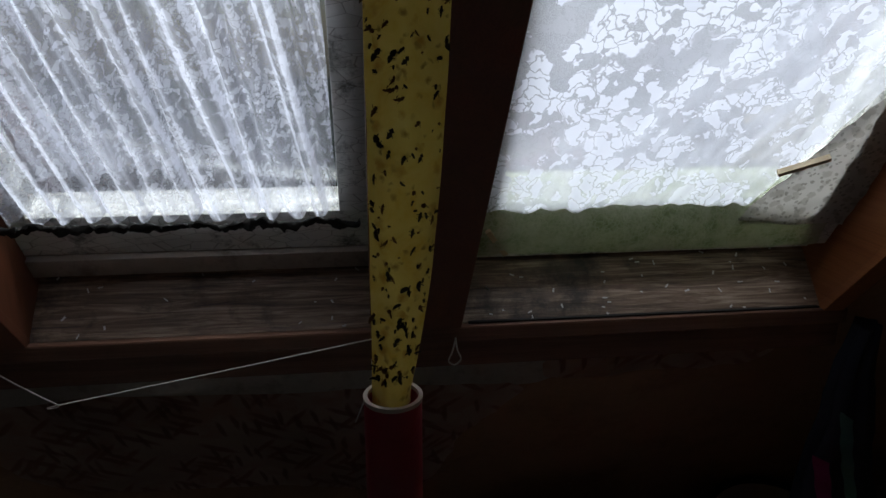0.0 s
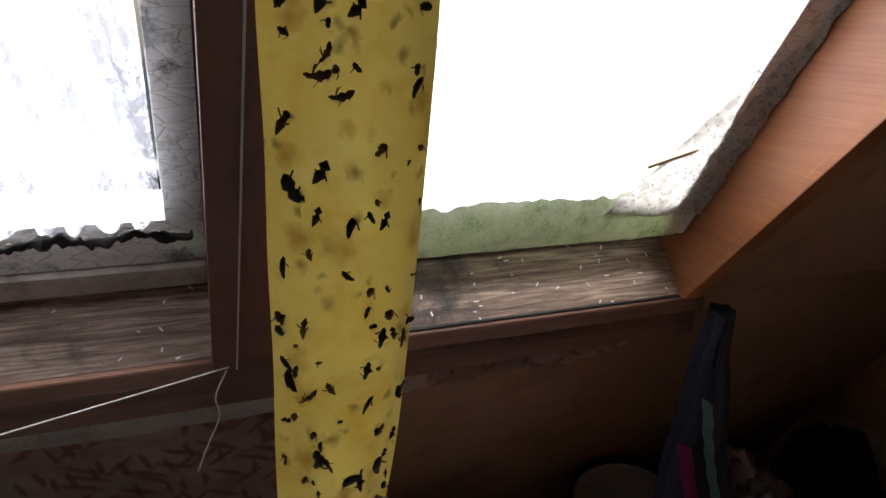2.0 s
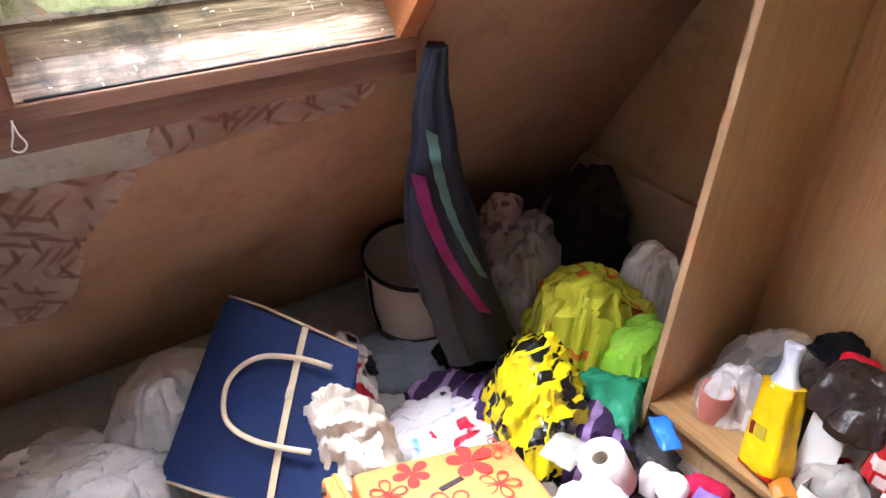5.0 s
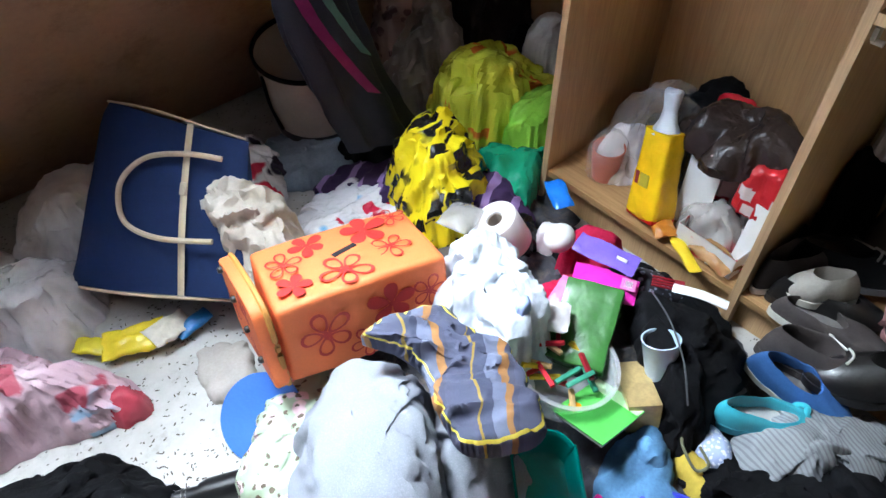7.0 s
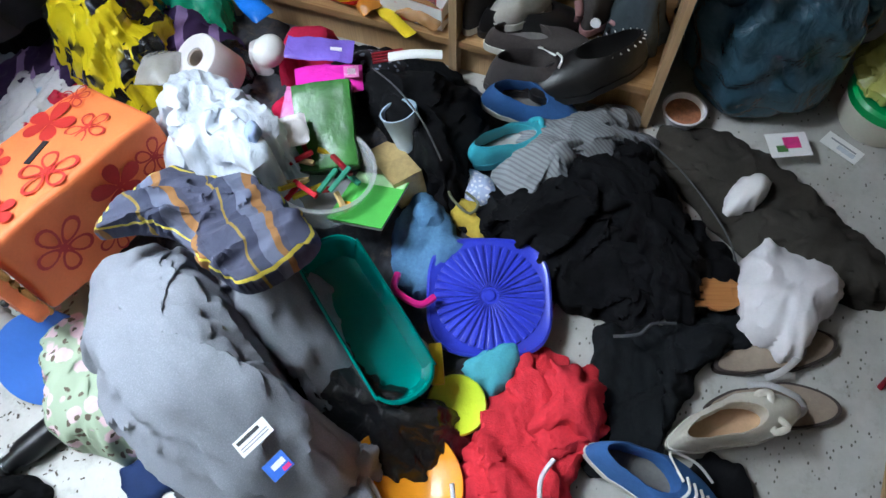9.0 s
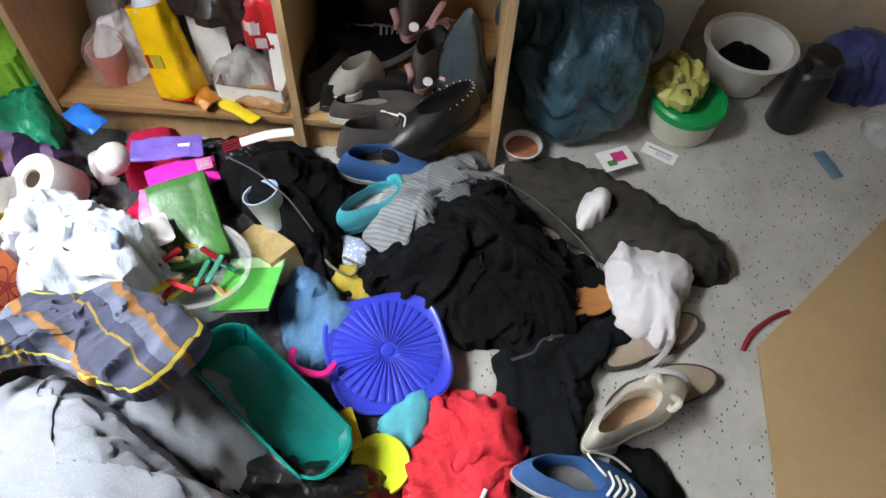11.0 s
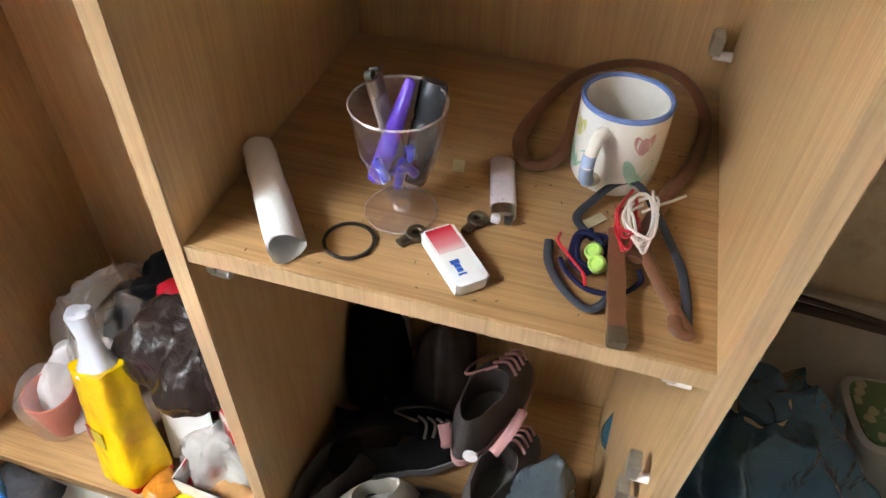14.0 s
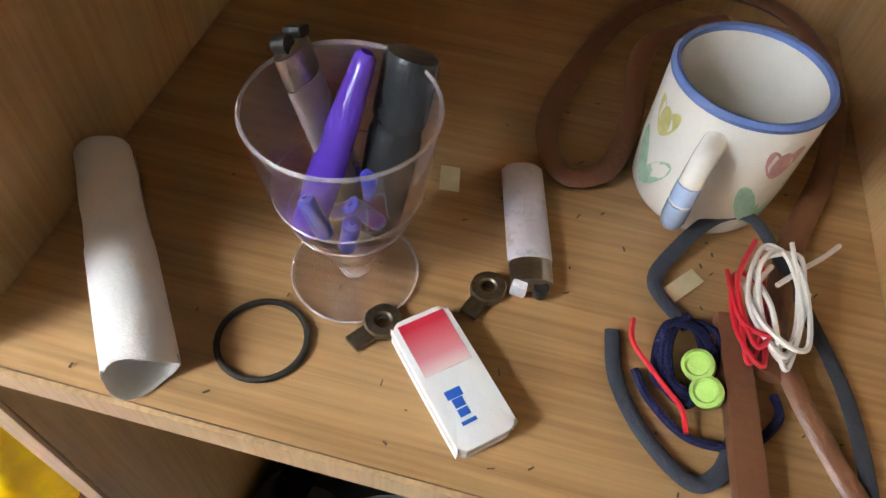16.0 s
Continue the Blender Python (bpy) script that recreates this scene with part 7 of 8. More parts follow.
def bread_pack():
    m = frame_from((1.378, 0.52, 0.122), (-0.12, -0.42, 0.13), (0.085, 0.066, 0.272)) @ Matrix.Diagonal((1.12, 1.0, 1.1, 1))
    t = thing("bread_packet", m, "bright yellow plastic bread wrapper with gathered white neck", "packet")
    film = film_mat("bread_yellow", (0.82, 0.5, 0.005), 0, 0.22)
    secs = []
    for k in range(15):
        f = k / 14
        w, d = 0.042 * (1 - 0.2 * f), 0.03 * (1 - 0.25 * f)
        if k == 0:
            w, d = 0.03, 0.02
        secs.append([(-w, 0.215 * f, -d), (-w * 1.05, 0.215 * f, 0), (-w, 0.215 * f, d), (0, 0.215 * f, d * 1.25), (w, 0.215 * f, d), (w * 1.05, 0.215 * f, 0), (w, 0.215 * f, -d), (0, 0.215 * f, -d * 1.2)])
    part("wrapper", loft(secs, 48, 0.004, 24, 2), film, t)
    part("neck", loft([[(r * math.cos(a), z, r * 0.8 * math.sin(a)) for a in [2 * math.pi * i / 10 for i in range(10)]] for z, r in ((0.205, 0.036), (0.235, 0.02), (0.262, 0.015), (0.3, 0.022), (0.305, 0.018))], 30, 0.004, 40, 5), WHITE_FILM, t, "white gathered neck")
    part("print_patch", box(0.026, 0.03, 0.002, pose(0.002, 0.1, 0.0345)), surface("olive_ink", (0.45, 0.35, 0.02)), t)
    part("print_patch", box(0.01, 0.03, 0.002, pose(-0.022, 0.1, 0.033)), DKRED, t)
    part("base_band", box(0.085, 0.016, 0.062, pose(0, 0.01, -0.031), 0.006), film_mat("red_base", (0.55, 0.02, 0.01), 0, 0.25), t, "red base band")


bread_pack()


def bagged_pot():
    t = thing("plastic_pot", pose(1.425, 0.695, 0.116) @ Matrix.Diagonal((0.88, 0.88, 0.92, 1)), "orange-red plastic pot in clear film", "pot")
    part("pot_wall", lathe([(0, 0), (0.035, 0), (0.045, 0.075), (0.047, 0.1), (0.044, 0.1), (0.034, 0.004), (0, 0.004)], 36), surface("coral_plastic", (0.62, 0.13, 0.07), 0.1, 20, 100, 0.35), t)
    part("film", sack(0.062, 0.13, 5, 0.014, 0.6), film_mat("thin_clear_film", (0.7, 0.66, 0.64), 0.82, 0.12), t)


bagged_pot()
carton(pose(1.405, 0.36, 0.117, 0, 0, -4), 0.09, 0.15, 0.06, spotted("white_red_dot_card", (0.72, 0.7, 0.68), (0.62, 0.02, 0.03), 24, 0.33, 0.5), "open white card box with red dots", flaps=[(-1, 0.0, 0)])
solo("card_flap", box(0.002, 0.075, 0.2, None), PAPER_WHITE, "standing white card flap", "card", pose(1.43, 0.45, 0.12, 0, 14, 20))
solo("card_flap", box(0.002, 0.05, 0.16, None), PAPER_WHITE, "standing white card flap", "card", pose(1.4, 0.295, 0.12, 0, 8, -6))
packet(pose(1.37, 0.34, 0.12, 0, 0, 80), 0.11, 0.05, 0.035, film_mat("amber_film", (0.55, 0.3, 0.12), 0.3, 0.2), "amber and clear crinkled wrapper at the cabinet's edge", seed=20, puff=0.012)
packet(pose(1.345, 0.4, 0.118, 0, 0, 60), 0.13, 0.025, 0.014, YELLOW_PLASTIC, "thin yellow wrapper strip", seed=21, puff=0.006)
packet(pose(1.37, 0.48, 0.12, 0, 0, 50), 0.09, 0.05, 0.03, film_mat("orange_film", (0.55, 0.2, 0.02), 0, 0.3), "orange printed wrapper beside the bread packet", seed=22, puff=0.012)

# ---- shoes in the lower compartment ----
MESH_BLACK = cloth_mat("black_mesh", (0.009, 0.009, 0.01), 0.3, 300)
GREY_RUBBER = surface("grey_rubber", (0.25, 0.25, 0.26), rough=0.6)
IN_CABINET = "shoes in the cabinet"
shoe(frame_from((1.36, 0.236, 0.117), (0.85, -0.35, 0.08), (0.35, 0.85, 0.0)), 0.25, 0.09, "grey and black running shoe with a pale sole", SHOE_GREY, RUBBER_WHITE, LINING, top=0.07, group=IN_CABINET)
shoe(frame_from((1.37, 0.209, 0.117), (0.4, -0.92, 0.02), (0.92, 0.4, 0.0)), 0.23, 0.085, "glossy black leather shoe", SHOE_BLACK, SHOE_BLACK, LINING, top=0.045, open_at=0.62, group=IN_CABINET)
shoe(frame_from((1.46, 0.225, 0.132), (0.5, -0.86, 0.05), (0.86, 0.5, 0.0)), 0.25, 0.092, "black mesh trainer with grey laces", MESH_BLACK, GREY_RUBBER, LINING, laces=surface("grey_lace", (0.3, 0.29, 0.28)), group=IN_CABINET)
shoe(frame_from((1.45, 0.07, 0.163), (-0.5, 0.84, -0.12), (-0.84, -0.5, 0.0)), 0.14, 0.066, "off-white canvas shoe among the dark ones", surface("dull_cream_canvas", (0.34, 0.31, 0.27), 0.15, 20, 200, 0.8), RUBBER_WHITE, LINING, top=0.05, group=IN_CABINET)
shoe(frame_from((1.56, 0.338, 0.117), (0.2, -0.97, 0.0), (0.97, 0.2, 0.15)), 0.24, 0.088, "black shoe with a brownish pink lining", SHOE_BLACK, SHOE_BLACK, SHOE_PINK, top=0.05, open_at=0.62, group=IN_CABINET)
shoe(frame_from((1.34, 0.185, 0.117), (0.25, -0.96, 0.0), (0.96, 0.25, 0.0)), 0.23, 0.085, "flat grey canvas shoe with a worn pale sole", SHOE_GREY, RUBBER_WHITE, LINING, top=0.03, group=IN_CABINET)
for spot in ((1.490, 0.027, 0.225), (1.420, -0.010, 0.136)):
    s = shoe(frame_from(spot, (0.9, -0.3, 0.06), (0.3, 0.9, 0.0)), 0.2, 0.092, "grey-brown suede trainer with dusty pink panels", SHOE_GREY, SHOE_PINK, LINING, top=0.075, group=IN_CABINET, laces=SHOE_PINK)
    part("heel_panel", tube([(0.004, 0.02, 0.03), (0.0, 0.016, 0.055), (0.012, 0.03, 0.075)], 0.009, 16, 6, False, 0.5), SHOE_PINK, s, "dusty pink heel panel")
    part("side_panel", tube([(0.03, -0.044, 0.035), (0.07, -0.05, 0.05), (0.11, -0.046, 0.04)], 0.008, 16, 6, False, 0.5), SHOE_PINK, s, "dusty pink side panel")
    part("logo_patch", lathe([(0, 0), (0.011, 0), (0.011, 0.004), (0, 0.004)], 18, pose(0.004, -0.022, 0.05, 0, -80, 20)), TISSUE, s, "pale round patch")
shoe(frame_from((1.25, 0.154, 0.1), (0.35, -0.93, -0.05), (0.93, 0.35, 0.0)), 0.23, 0.09, "worn grey canvas shoe with loose laces", SHOE_GREY, SHOE_GREY, LINING, laces=CORD_WHITE, group=IN_CABINET)
moc = shoe(frame_from((1.41, -0.152, 0.117), (-0.62, 0.78, -0.05), (-0.78, -0.62, 0.12)), 0.26, 0.1, "black leather moccasin with white stitching", SHOE_BLACK, SHOE_BLACK, LINING, top=0.06, open_at=0.55, group=IN_CABINET)
stitch_me = finish("stitch", box(0.006, 0.0022, 0.0022, None, 0.0006), CORD_WHITE)
for k in range(26):
    a = 2 * math.pi * k / 26
    o = new("stitch", stitch_me)
    o.parent = moc
    o.matrix_basis = pose(0.09 - 0.075 * math.cos(a), 0.033 * math.sin(a), 0.082 - 0.012 * (1 - math.cos(a)) / 2, 0, 0, math.degrees(math.atan2(0.033 * math.cos(a), 0.075 * math.sin(a))) + 90)
rag("dark_boot", ring_of(1.64, 0.201, 0.06, 0.055, 0, seed=40), 0.275, BLACK_CLOTH, "black boot shaft leaning at the cabinet's back", "boot", seed=80, fold=0.02, dome=5, base=SH)
rag("brown_boot", ring_of(1.66, 0.094, 0.05, 0.05, 0, seed=41), 0.229, SHOE_GREY, "brown boot behind the trainers", "boot", seed=81, fold=0.02, dome=5, base=SH)
rag("grey_film_bag", ring_of(1.48, -0.109, 0.06, 0.075, 0, seed=42), 0.283, film_mat("slate_film", (0.06, 0.075, 0.085), 0, 0.25), "slate grey plastic bag in the cabinet", "bag", seed=82, fold=0.02, dome=1.5, base=SH)
rag("white_scrap", ring_of(1.685, 0.2, 0.035, 0.04, 0, seed=43), 0.42, TISSUE, "white paper scrap at the cabinet's back", "paper", seed=83, fold=0.02, base=SH, dome=3)
HINGE = surface("hinge_metal", (0.5, 0.48, 0.42), 0.15, 40, 200, 0.35, 0.8)
for x, y, z in ((1.365, 0.234, 0.722), (1.365, -0.163, 0.727), (1.365, -0.168, 0.57), (1.365, -0.168, 0.52), (1.705, -0.165, 0.825)):
    h = thing("hinge_remnant", pose(x, y, z), "broken metal hinge remnant with white dowel", "hinge", "hinge remnants")
    part("plate", box(0.02, 0.012, 0.022, Matrix.Translation((0, 0, -0.011)), 0.002), HINGE, h)
    part("dowel", lathe([(0, 0), (0.005, 0), (0.005, 0.018), (0, 0.018)], 12, pose(-0.004, 0, -0.012, 90, 0, 0)), TISSUE, h, "white dowel")

# ---- right of the cabinet ----
def bin_sack():
    t = thing("bin_bag", pose(1.55, -0.385, 0.0, 0, 0, 20), "full blue-grey bin bag, tied at the top", "bin bag")
    part("bag_body", sack(0.176, 0.4, 3, 0.042, 0.42, 1.0, (0.05, 0.03), 8.5, 190, 70, 0.12), SACK_FILM, t)
    part("bag_neck", loft([[(0.05 + r * (1 + 0.1 * math.sin(7 * a)) * math.cos(a), 0.03 + r * (1 + 0.1 * math.sin(7 * a)) * math.sin(a), z) for a in [2 * math.pi * i / 40 for i in range(40)]] for z, r in ((0.37, 0.075), (0.4, 0.05), (0.415, 0.032), (0.43, 0.034), (0.435, 0.02))], 60, 0.01, 22, 4), SACK_FILM, t)
    part("tie_tape", tube([(0.085, 0.03, 0.418), (0.05, 0.065, 0.418), (0.015, 0.03, 0.418), (0.05, -0.005, 0.42), (0.08, 0.02, 0.424)], 0.006, 30, 6, False, 0.4), surface("khaki_tape", (0.3, 0.28, 0.18)), t, "khaki tie tape")


bin_sack()
solo("wooden_batten", tube([(1.868, -0.19, 0.34), (1.867, -0.3, 0.322), (1.868, -0.42, 0.324), (1.866, -0.55, 0.318), (1.867, -0.65, 0.308), (1.866, -0.76, 0.288)], 0.014, 24, 6, False, 0.5, taper=lambda f: 1.1 - 0.4 * f), veneer("dark_batten", (0.06, 0.028, 0.015), (0.12, 0.06, 0.035), "y", 0.6), "thin dark wooden batten lying on the wall ledge", "batten")
solo("wooden_batten", tube([(1.872, -0.19, 0.372), (1.871, -0.32, 0.356), (1.872, -0.46, 0.34), (1.869, -0.58, 0.327)], 0.009, 24, 6, False, 0.6, taper=lambda f: 1.1 - 0.5 * f), veneer("dark_lath", (0.05, 0.024, 0.013), (0.11, 0.055, 0.03), "y", 0.6), "thin dark wooden lath above the batten on the ledge", "batten")
solo("snack_bowl", lathe([(0, 0), (0.035, 0), (0.046, 0.035), (0.048, 0.037), (0.043, 0.037), (0.033, 0.006), (0, 0.006)], 36), TISSUE, "small white tub with reddish remains", "tub", pose(1.385, -0.262, 0.0))
solo("food_residue", lathe([(0, 0.026), (0.02, 0.027), (0.039, 0.024), (0.038, 0.02), (0, 0.02)], 30, None), surface("reddish_food", (0.35, 0.13, 0.06), 0.5, 60, 200, 0.6), "reddish dried food in the small tub", "food", pose(1.385, -0.262, 0.0))
lay("picture_card", 0.085, 0.06, pose(1.357, -0.483, 0.04, 0, 0, -66), PAPER_WHITE, "small card with a pink flower picture", "card", [(0.008, 0.004, 0.034, 0.028, PINK_INK), (-0.016, -0.01, 0.022, 0.016, GREEN_INK)])
lay("paper_slip", 0.085, 0.04, pose(1.42, -0.602, 0.001, 0, 0, -118), PAPER_WHITE, "white printed slip on the speckled floor", "paper", [(0.0, 0.006, 0.06, 0.004, GREY_INK), (0.012, -0.005, 0.04, 0.012, surface("pale_grey_ink", (0.55, 0.58, 0.62)))])


def green_tub():
    t = thing("food_tub", pose(1.52, -0.66, 0.0) @ Matrix.Diagonal((0.88, 0.88, 0.95, 1)), "round cream tub with a bright green lid", "tub")
    part("tub_wall", lathe([(0, 0), (0.085, 0), (0.092, 0.01), (0.1, 0.085), (0, 0.085)], 48), surface("cream_plastic", (0.6, 0.56, 0.46), 0.06, 10, 100, 0.4), t)
    part("lid", lathe([(0, 0.1), (0.085, 0.1), (0.088, 0.107), (0.097, 0.107), (0.104, 0.1), (0.104, 0.08), (0.1, 0.08), (0.1, 0.085), (0, 0.085)], 48), surface("bright_green_plastic", (0.0, 0.3, 0.07), 0.06, 10, 100, 0.35), t, "bright green lid")


green_tub()
rag("snack_wrapper", ring_of(1.55, -0.63, 0.085, 0.07, 0, seed=50), 0.03, printed_film("olive_gold_film", (0.4, 0.38, 0.1), (0.03, 0.03, 0.02), 30, 0.4, 0.15, ink2=(0.2, 0.34, 0.12)), "crumpled olive and gold snack wrapper", "wrapper", seed=90, fold=0.045, freq=16, base=lambda x, y: 0.105)


def planter():
    t = thing("square_pot", pose(1.76, -0.605, 0.0, 0, 0, 8), "white square plastic pot with a green lidded top", "pot")
    c = surface("milky_plastic", (0.55, 0.52, 0.47), 0.08, 10, 100, 0.4)
    sec = lambda k, z: [(k * a, k * b, z) for a, b in ((0.055, 0.05), (0.06, 0), (0.055, -0.05), (0, -0.06), (-0.055, -0.05), (-0.06, 0), (-0.055, 0.05), (0, 0.06))]
    part("pot_wall", loft([sec(0.8, 0), sec(0.9, 0.01), sec(1.08, 0.22), sec(1.15, 0.225), sec(1.15, 0.24), sec(1.05, 0.242)], 48), c, t)
    part("lid", loft([sec(0.98, 0.243), sec(0.96, 0.247)], 48), spotted("green_leaf_print", (0.1, 0.16, 0.06), (0.42, 0.36, 0.2), 40, 0.35, 0.4), t, "green and buff printed lid")


planter()


def wash_bowl():
    t = thing("wash_bowl", pose(1.70, -0.825, 0.0) @ Matrix.Diagonal((0.87, 0.87, 1, 1)), "white oval plastic bowl with dark cloth in it", "bowl")
    part("bowl_wall", lathe([(0, 0), (0.07, 0), (0.085, 0.01), (0.122, 0.12), (0.135, 0.124), (0.136, 0.13), (0.118, 0.128), (0.08, 0.015), (0, 0.012)], 56, None, None, 1.0), surface("white_enamel", (0.7, 0.67, 0.62), 0.05, 10, 100, 0.35), t)


wash_bowl()
rag("bowl_cloth", ring_of(1.70, -0.825, 0.07, 0.07, 0, seed=51), 0.04, BLACK_CLOTH, "dark cloth bunched in the white bowl", seed=91, fold=0.02, freq=14, base=lambda x, y: 0.045)


def vacuum_jug():
    t = thing("vacuum_jug", pose(1.561, -0.934, 0.0, 0, 0, -60), "black plastic vacuum jug standing on the floor", "jug")
    part("jug_body", lathe([(0, 0), (0.046, 0), (0.05, 0.006), (0.05, 0.15), (0.046, 0.165), (0.036, 0.178), (0, 0.178)], 44), BLACK_PLASTIC, t)
    part("lid", lathe([(0.036, 0.178), (0.041, 0.182), (0.041, 0.215), (0.034, 0.222), (0, 0.222)], 40), SHOE_BLACK, t)
    part("handle", tube([(0.046, 0, 0.17), (0.085, 0, 0.165), (0.09, 0, 0.11), (0.078, 0, 0.05), (0.048, 0, 0.045)], 0.008, 40, 8), BLACK_PLASTIC, t)
    part("spout", box(0.03, 0.026, 0.022, pose(-0.042, 0, 0.188, 0, -15, 0), 0.006), BLACK_PLASTIC, t)


vacuum_jug()
rag("blue_bag", ring_of(1.76, -1.16, 0.12, 0.12, 0, seed=52), 0.14, film_mat("deep_blue_film", (0.05, 0.06, 0.2), 0, 0.3), "deep blue plastic bag on the floor", "bag", seed=92, fold=0.03, base=FL)
rag("grey_bag", ring_of(1.55, -1.2, 0.07, 0.07, 0, seed=53), 0.05, CLEAR_FILM, "clear crumpled bag on the floor", "bag", seed=93, fold=0.03, base=FL)
packet(pose(1.42, -1.01, 0.001, 0, 0, -160), 0.085, 0.032, 0.008, film_mat("slate_blue_wrapper", (0.12, 0.22, 0.3), 0, 0.25), "small slate blue wrapper on the floor", seed=30, puff=0.003)
t = thing("cardboard_sheet", pose(0.66, -1.06, 0.004, 0, 0, 0), "flat brown cardboard sheet lying on the floor", "cardboard")
CARDB = surface("brown_cardboard", (0.42, 0.28, 0.14), 0.08, 4, 90, 0.85, 0, 0.3)
bm = bmesh.new()
corners = ((0.91, -0.745), (1.33, -1.17), (1.1, -1.5), (0.5, -1.4), (0.55, -0.72))
lo, hi = ([bm.verts.new((x - 0.66, y + 1.06, z)) for x, y in reversed(corners)] for z in (0.0, 0.006))
bm.faces.new(hi)
bm.faces.new(lo[::-1])
for i in range(5):
    bm.faces.new((lo[i], lo[(i + 1) % 5], hi[(i + 1) % 5], hi[i]))
bmesh.ops.recalc_face_normals(bm, faces=bm.faces)
part("board", bm, CARDB, t)
solo("red_wire", tube([(0.9, -0.715, 0.004), (0.94, -0.74, 0.008), (0.98, -0.79, 0.006), (1.0, -0.83, 0.004)], 0.005, 24, 6, False, 0.5), DKRED, "dark red strip by the cardboard", "strip")

# crumbs and flakes strewn on the floor and sill
def crumbs(name, spots, mat_, lab, seed, place, size):
    rng = random.Random(seed)
    bm = bmesh.new()
    for k in range(spots):
        p, nrm = place(rng)
        L, w, a = size * rng.uniform(0.6, 1.6), size * rng.uniform(0.25, 0.5), rng.uniform(0, math.pi)
        mm = Matrix.Translation(p) @ nrm @ pose(0, 0, 0, 0, 0, math.degrees(a))
        box(L, w, size * 0.18, mm, bm=bm)
    solo(name, bm, mat_, lab, "crumbs", kind="stuff")


I4 = Matrix.Identity(4)
crumbs("floor_crumbs", 420, surface("dark_crumb", (0.06, 0.04, 0.025)), "dark crumbs strewn on the pale floor", 5, lambda r: (Vector((r.uniform(0.1, 0.6), r.uniform(0.55, 1.2), 0.001)), I4), 0.006)
SILL_R = pose(0, 0, 0, 50, 0, 0)


def sill_spot(r):
    f = r.random()
    x = r.uniform(WIN[1][0] + 0.02, WIN[1][1] - 0.03) if r.random() < 0.7 else r.uniform(WIN[0][0] + 0.03, WIN[0][1] - 0.02)
    return Vector((x, 1.205 + 0.082 * f, 1.0048 + 0.096 * f)), SILL_R


crumbs("sill_flakes", 60, PAPER_WHITE, "white paint flakes fallen on the sill", 6, sill_spot, 0.006)

# ---- things on the cabinet's shelf ----
def aim(a, b):
    """A pose at a whose z axis points to b."""
    d = (Vector(b) - Vector(a)).normalized()
    return Matrix.Translation(a) @ d.to_track_quat("Z", "Y").to_matrix().to_4x4()


Z = 0.7635
MUG_GLAZE = surface("cream_glaze", (0.74, 0.72, 0.66), 0.04, 12, 60, 0.2)
BLUE_GLAZE = surface("blue_glaze", (0.14, 0.22, 0.5), 0.15, 30, 100, 0.25)
PALE_BLUE = surface("pale_blue_glaze", (0.4, 0.52, 0.75), 0.12, 40, 120, 0.25)


def decal(r, pts, z0, a0, mat_, parent, lab):
    """A glazed leaf or petal wrapped on the mug's wall."""
    bm = bmesh.new()
    vs = []
    for u, v in pts:
        a = radians(a0) + u / r
        vs.append(bm.verts.new((r * 1.004 * math.cos(a), r * 1.004 * math.sin(a), z0 + v)))
    bm.faces.new(vs)
    bmesh.ops.triangulate(bm, faces=bm.faces[:])
    part("painted_motif", bm, mat_, parent, lab)


def petal(L, w, lean, n=12):
    return [(w * math.sin(2 * math.pi * i / n) + lean * (0.5 - 0.5 * math.cos(2 * math.pi * i / n)), L * (0.5 - 0.5 * math.cos(2 * math.pi * i / n))) for i in range(n)]


def mug():
    t = thing("mug", pose(1.541, -0.088, Z), "cream ceramic mug with blue rim and painted tulips", "mug")
    R = 0.0392
    part("mug_wall", lathe([(0, 0.002), (0.031, 0.002), (0.032, 0), (0.035, 0.001), (0.0375, 0.006), (R, 0.03), (R, 0.08), (R - 0.0015, 0.0822), (R - 0.0035, 0.0815), (R - 0.004, 0.078), (R - 0.0045, 0.012), (0.03, 0.007), (0, 0.006)], 72), MUG_GLAZE, t)
    part("rim_band", lathe([(R + 0.0004, 0.079), (R + 0.0005, 0.081), (R - 0.0012, 0.0829), (R - 0.0034, 0.0822), (R - 0.0038, 0.0795)], 72), BLUE_GLAZE, t, "blue painted rim")
    h = tube([(0.036, 0, 0.066), (0.052, 0, 0.0665), (0.0615, 0, 0.05), (0.058, 0, 0.028), (0.037, 0, 0.017)], 0.0058, 40, 10, False, 1.0)
    handle = part("handle", h, MUG_GLAZE, t, "", pose(0, 0, 0, 0, 0, 160))
    part("handle_glaze", tube([(0.0605, 0, 0.056), (0.0622, 0, 0.046), (0.06, 0, 0.032), (0.055, 0, 0.026)], 0.0061, 24, 10), PALE_BLUE, handle, "pale blue brushed glaze")
    pink, green, yel = surface("tulip_pink", (0.62, 0.36, 0.36), 0.2, 60, 200, 0.25), surface("leaf_green", (0.36, 0.56, 0.42), 0.2, 60, 200, 0.25), surface("tulip_yellow", (0.66, 0.62, 0.26), 0.2, 60, 200, 0.25)
    for a0, c in ((212, pink), (118, yel)):
        for ln, ww, le in ((0.02, 0.0045, -0.008), (0.018, 0.005, 0.0), (0.02, 0.0045, 0.008)):
            decal(R, petal(ln, ww, le), 0.048, a0, c, t, "painted tulip petal")
        for ln, ww, le in ((0.03, 0.006, -0.012), (0.026, 0.006, 0.014)):
            decal(R, petal(ln, ww, le), 0.014, a0, green, t, "painted green leaf")


mug()


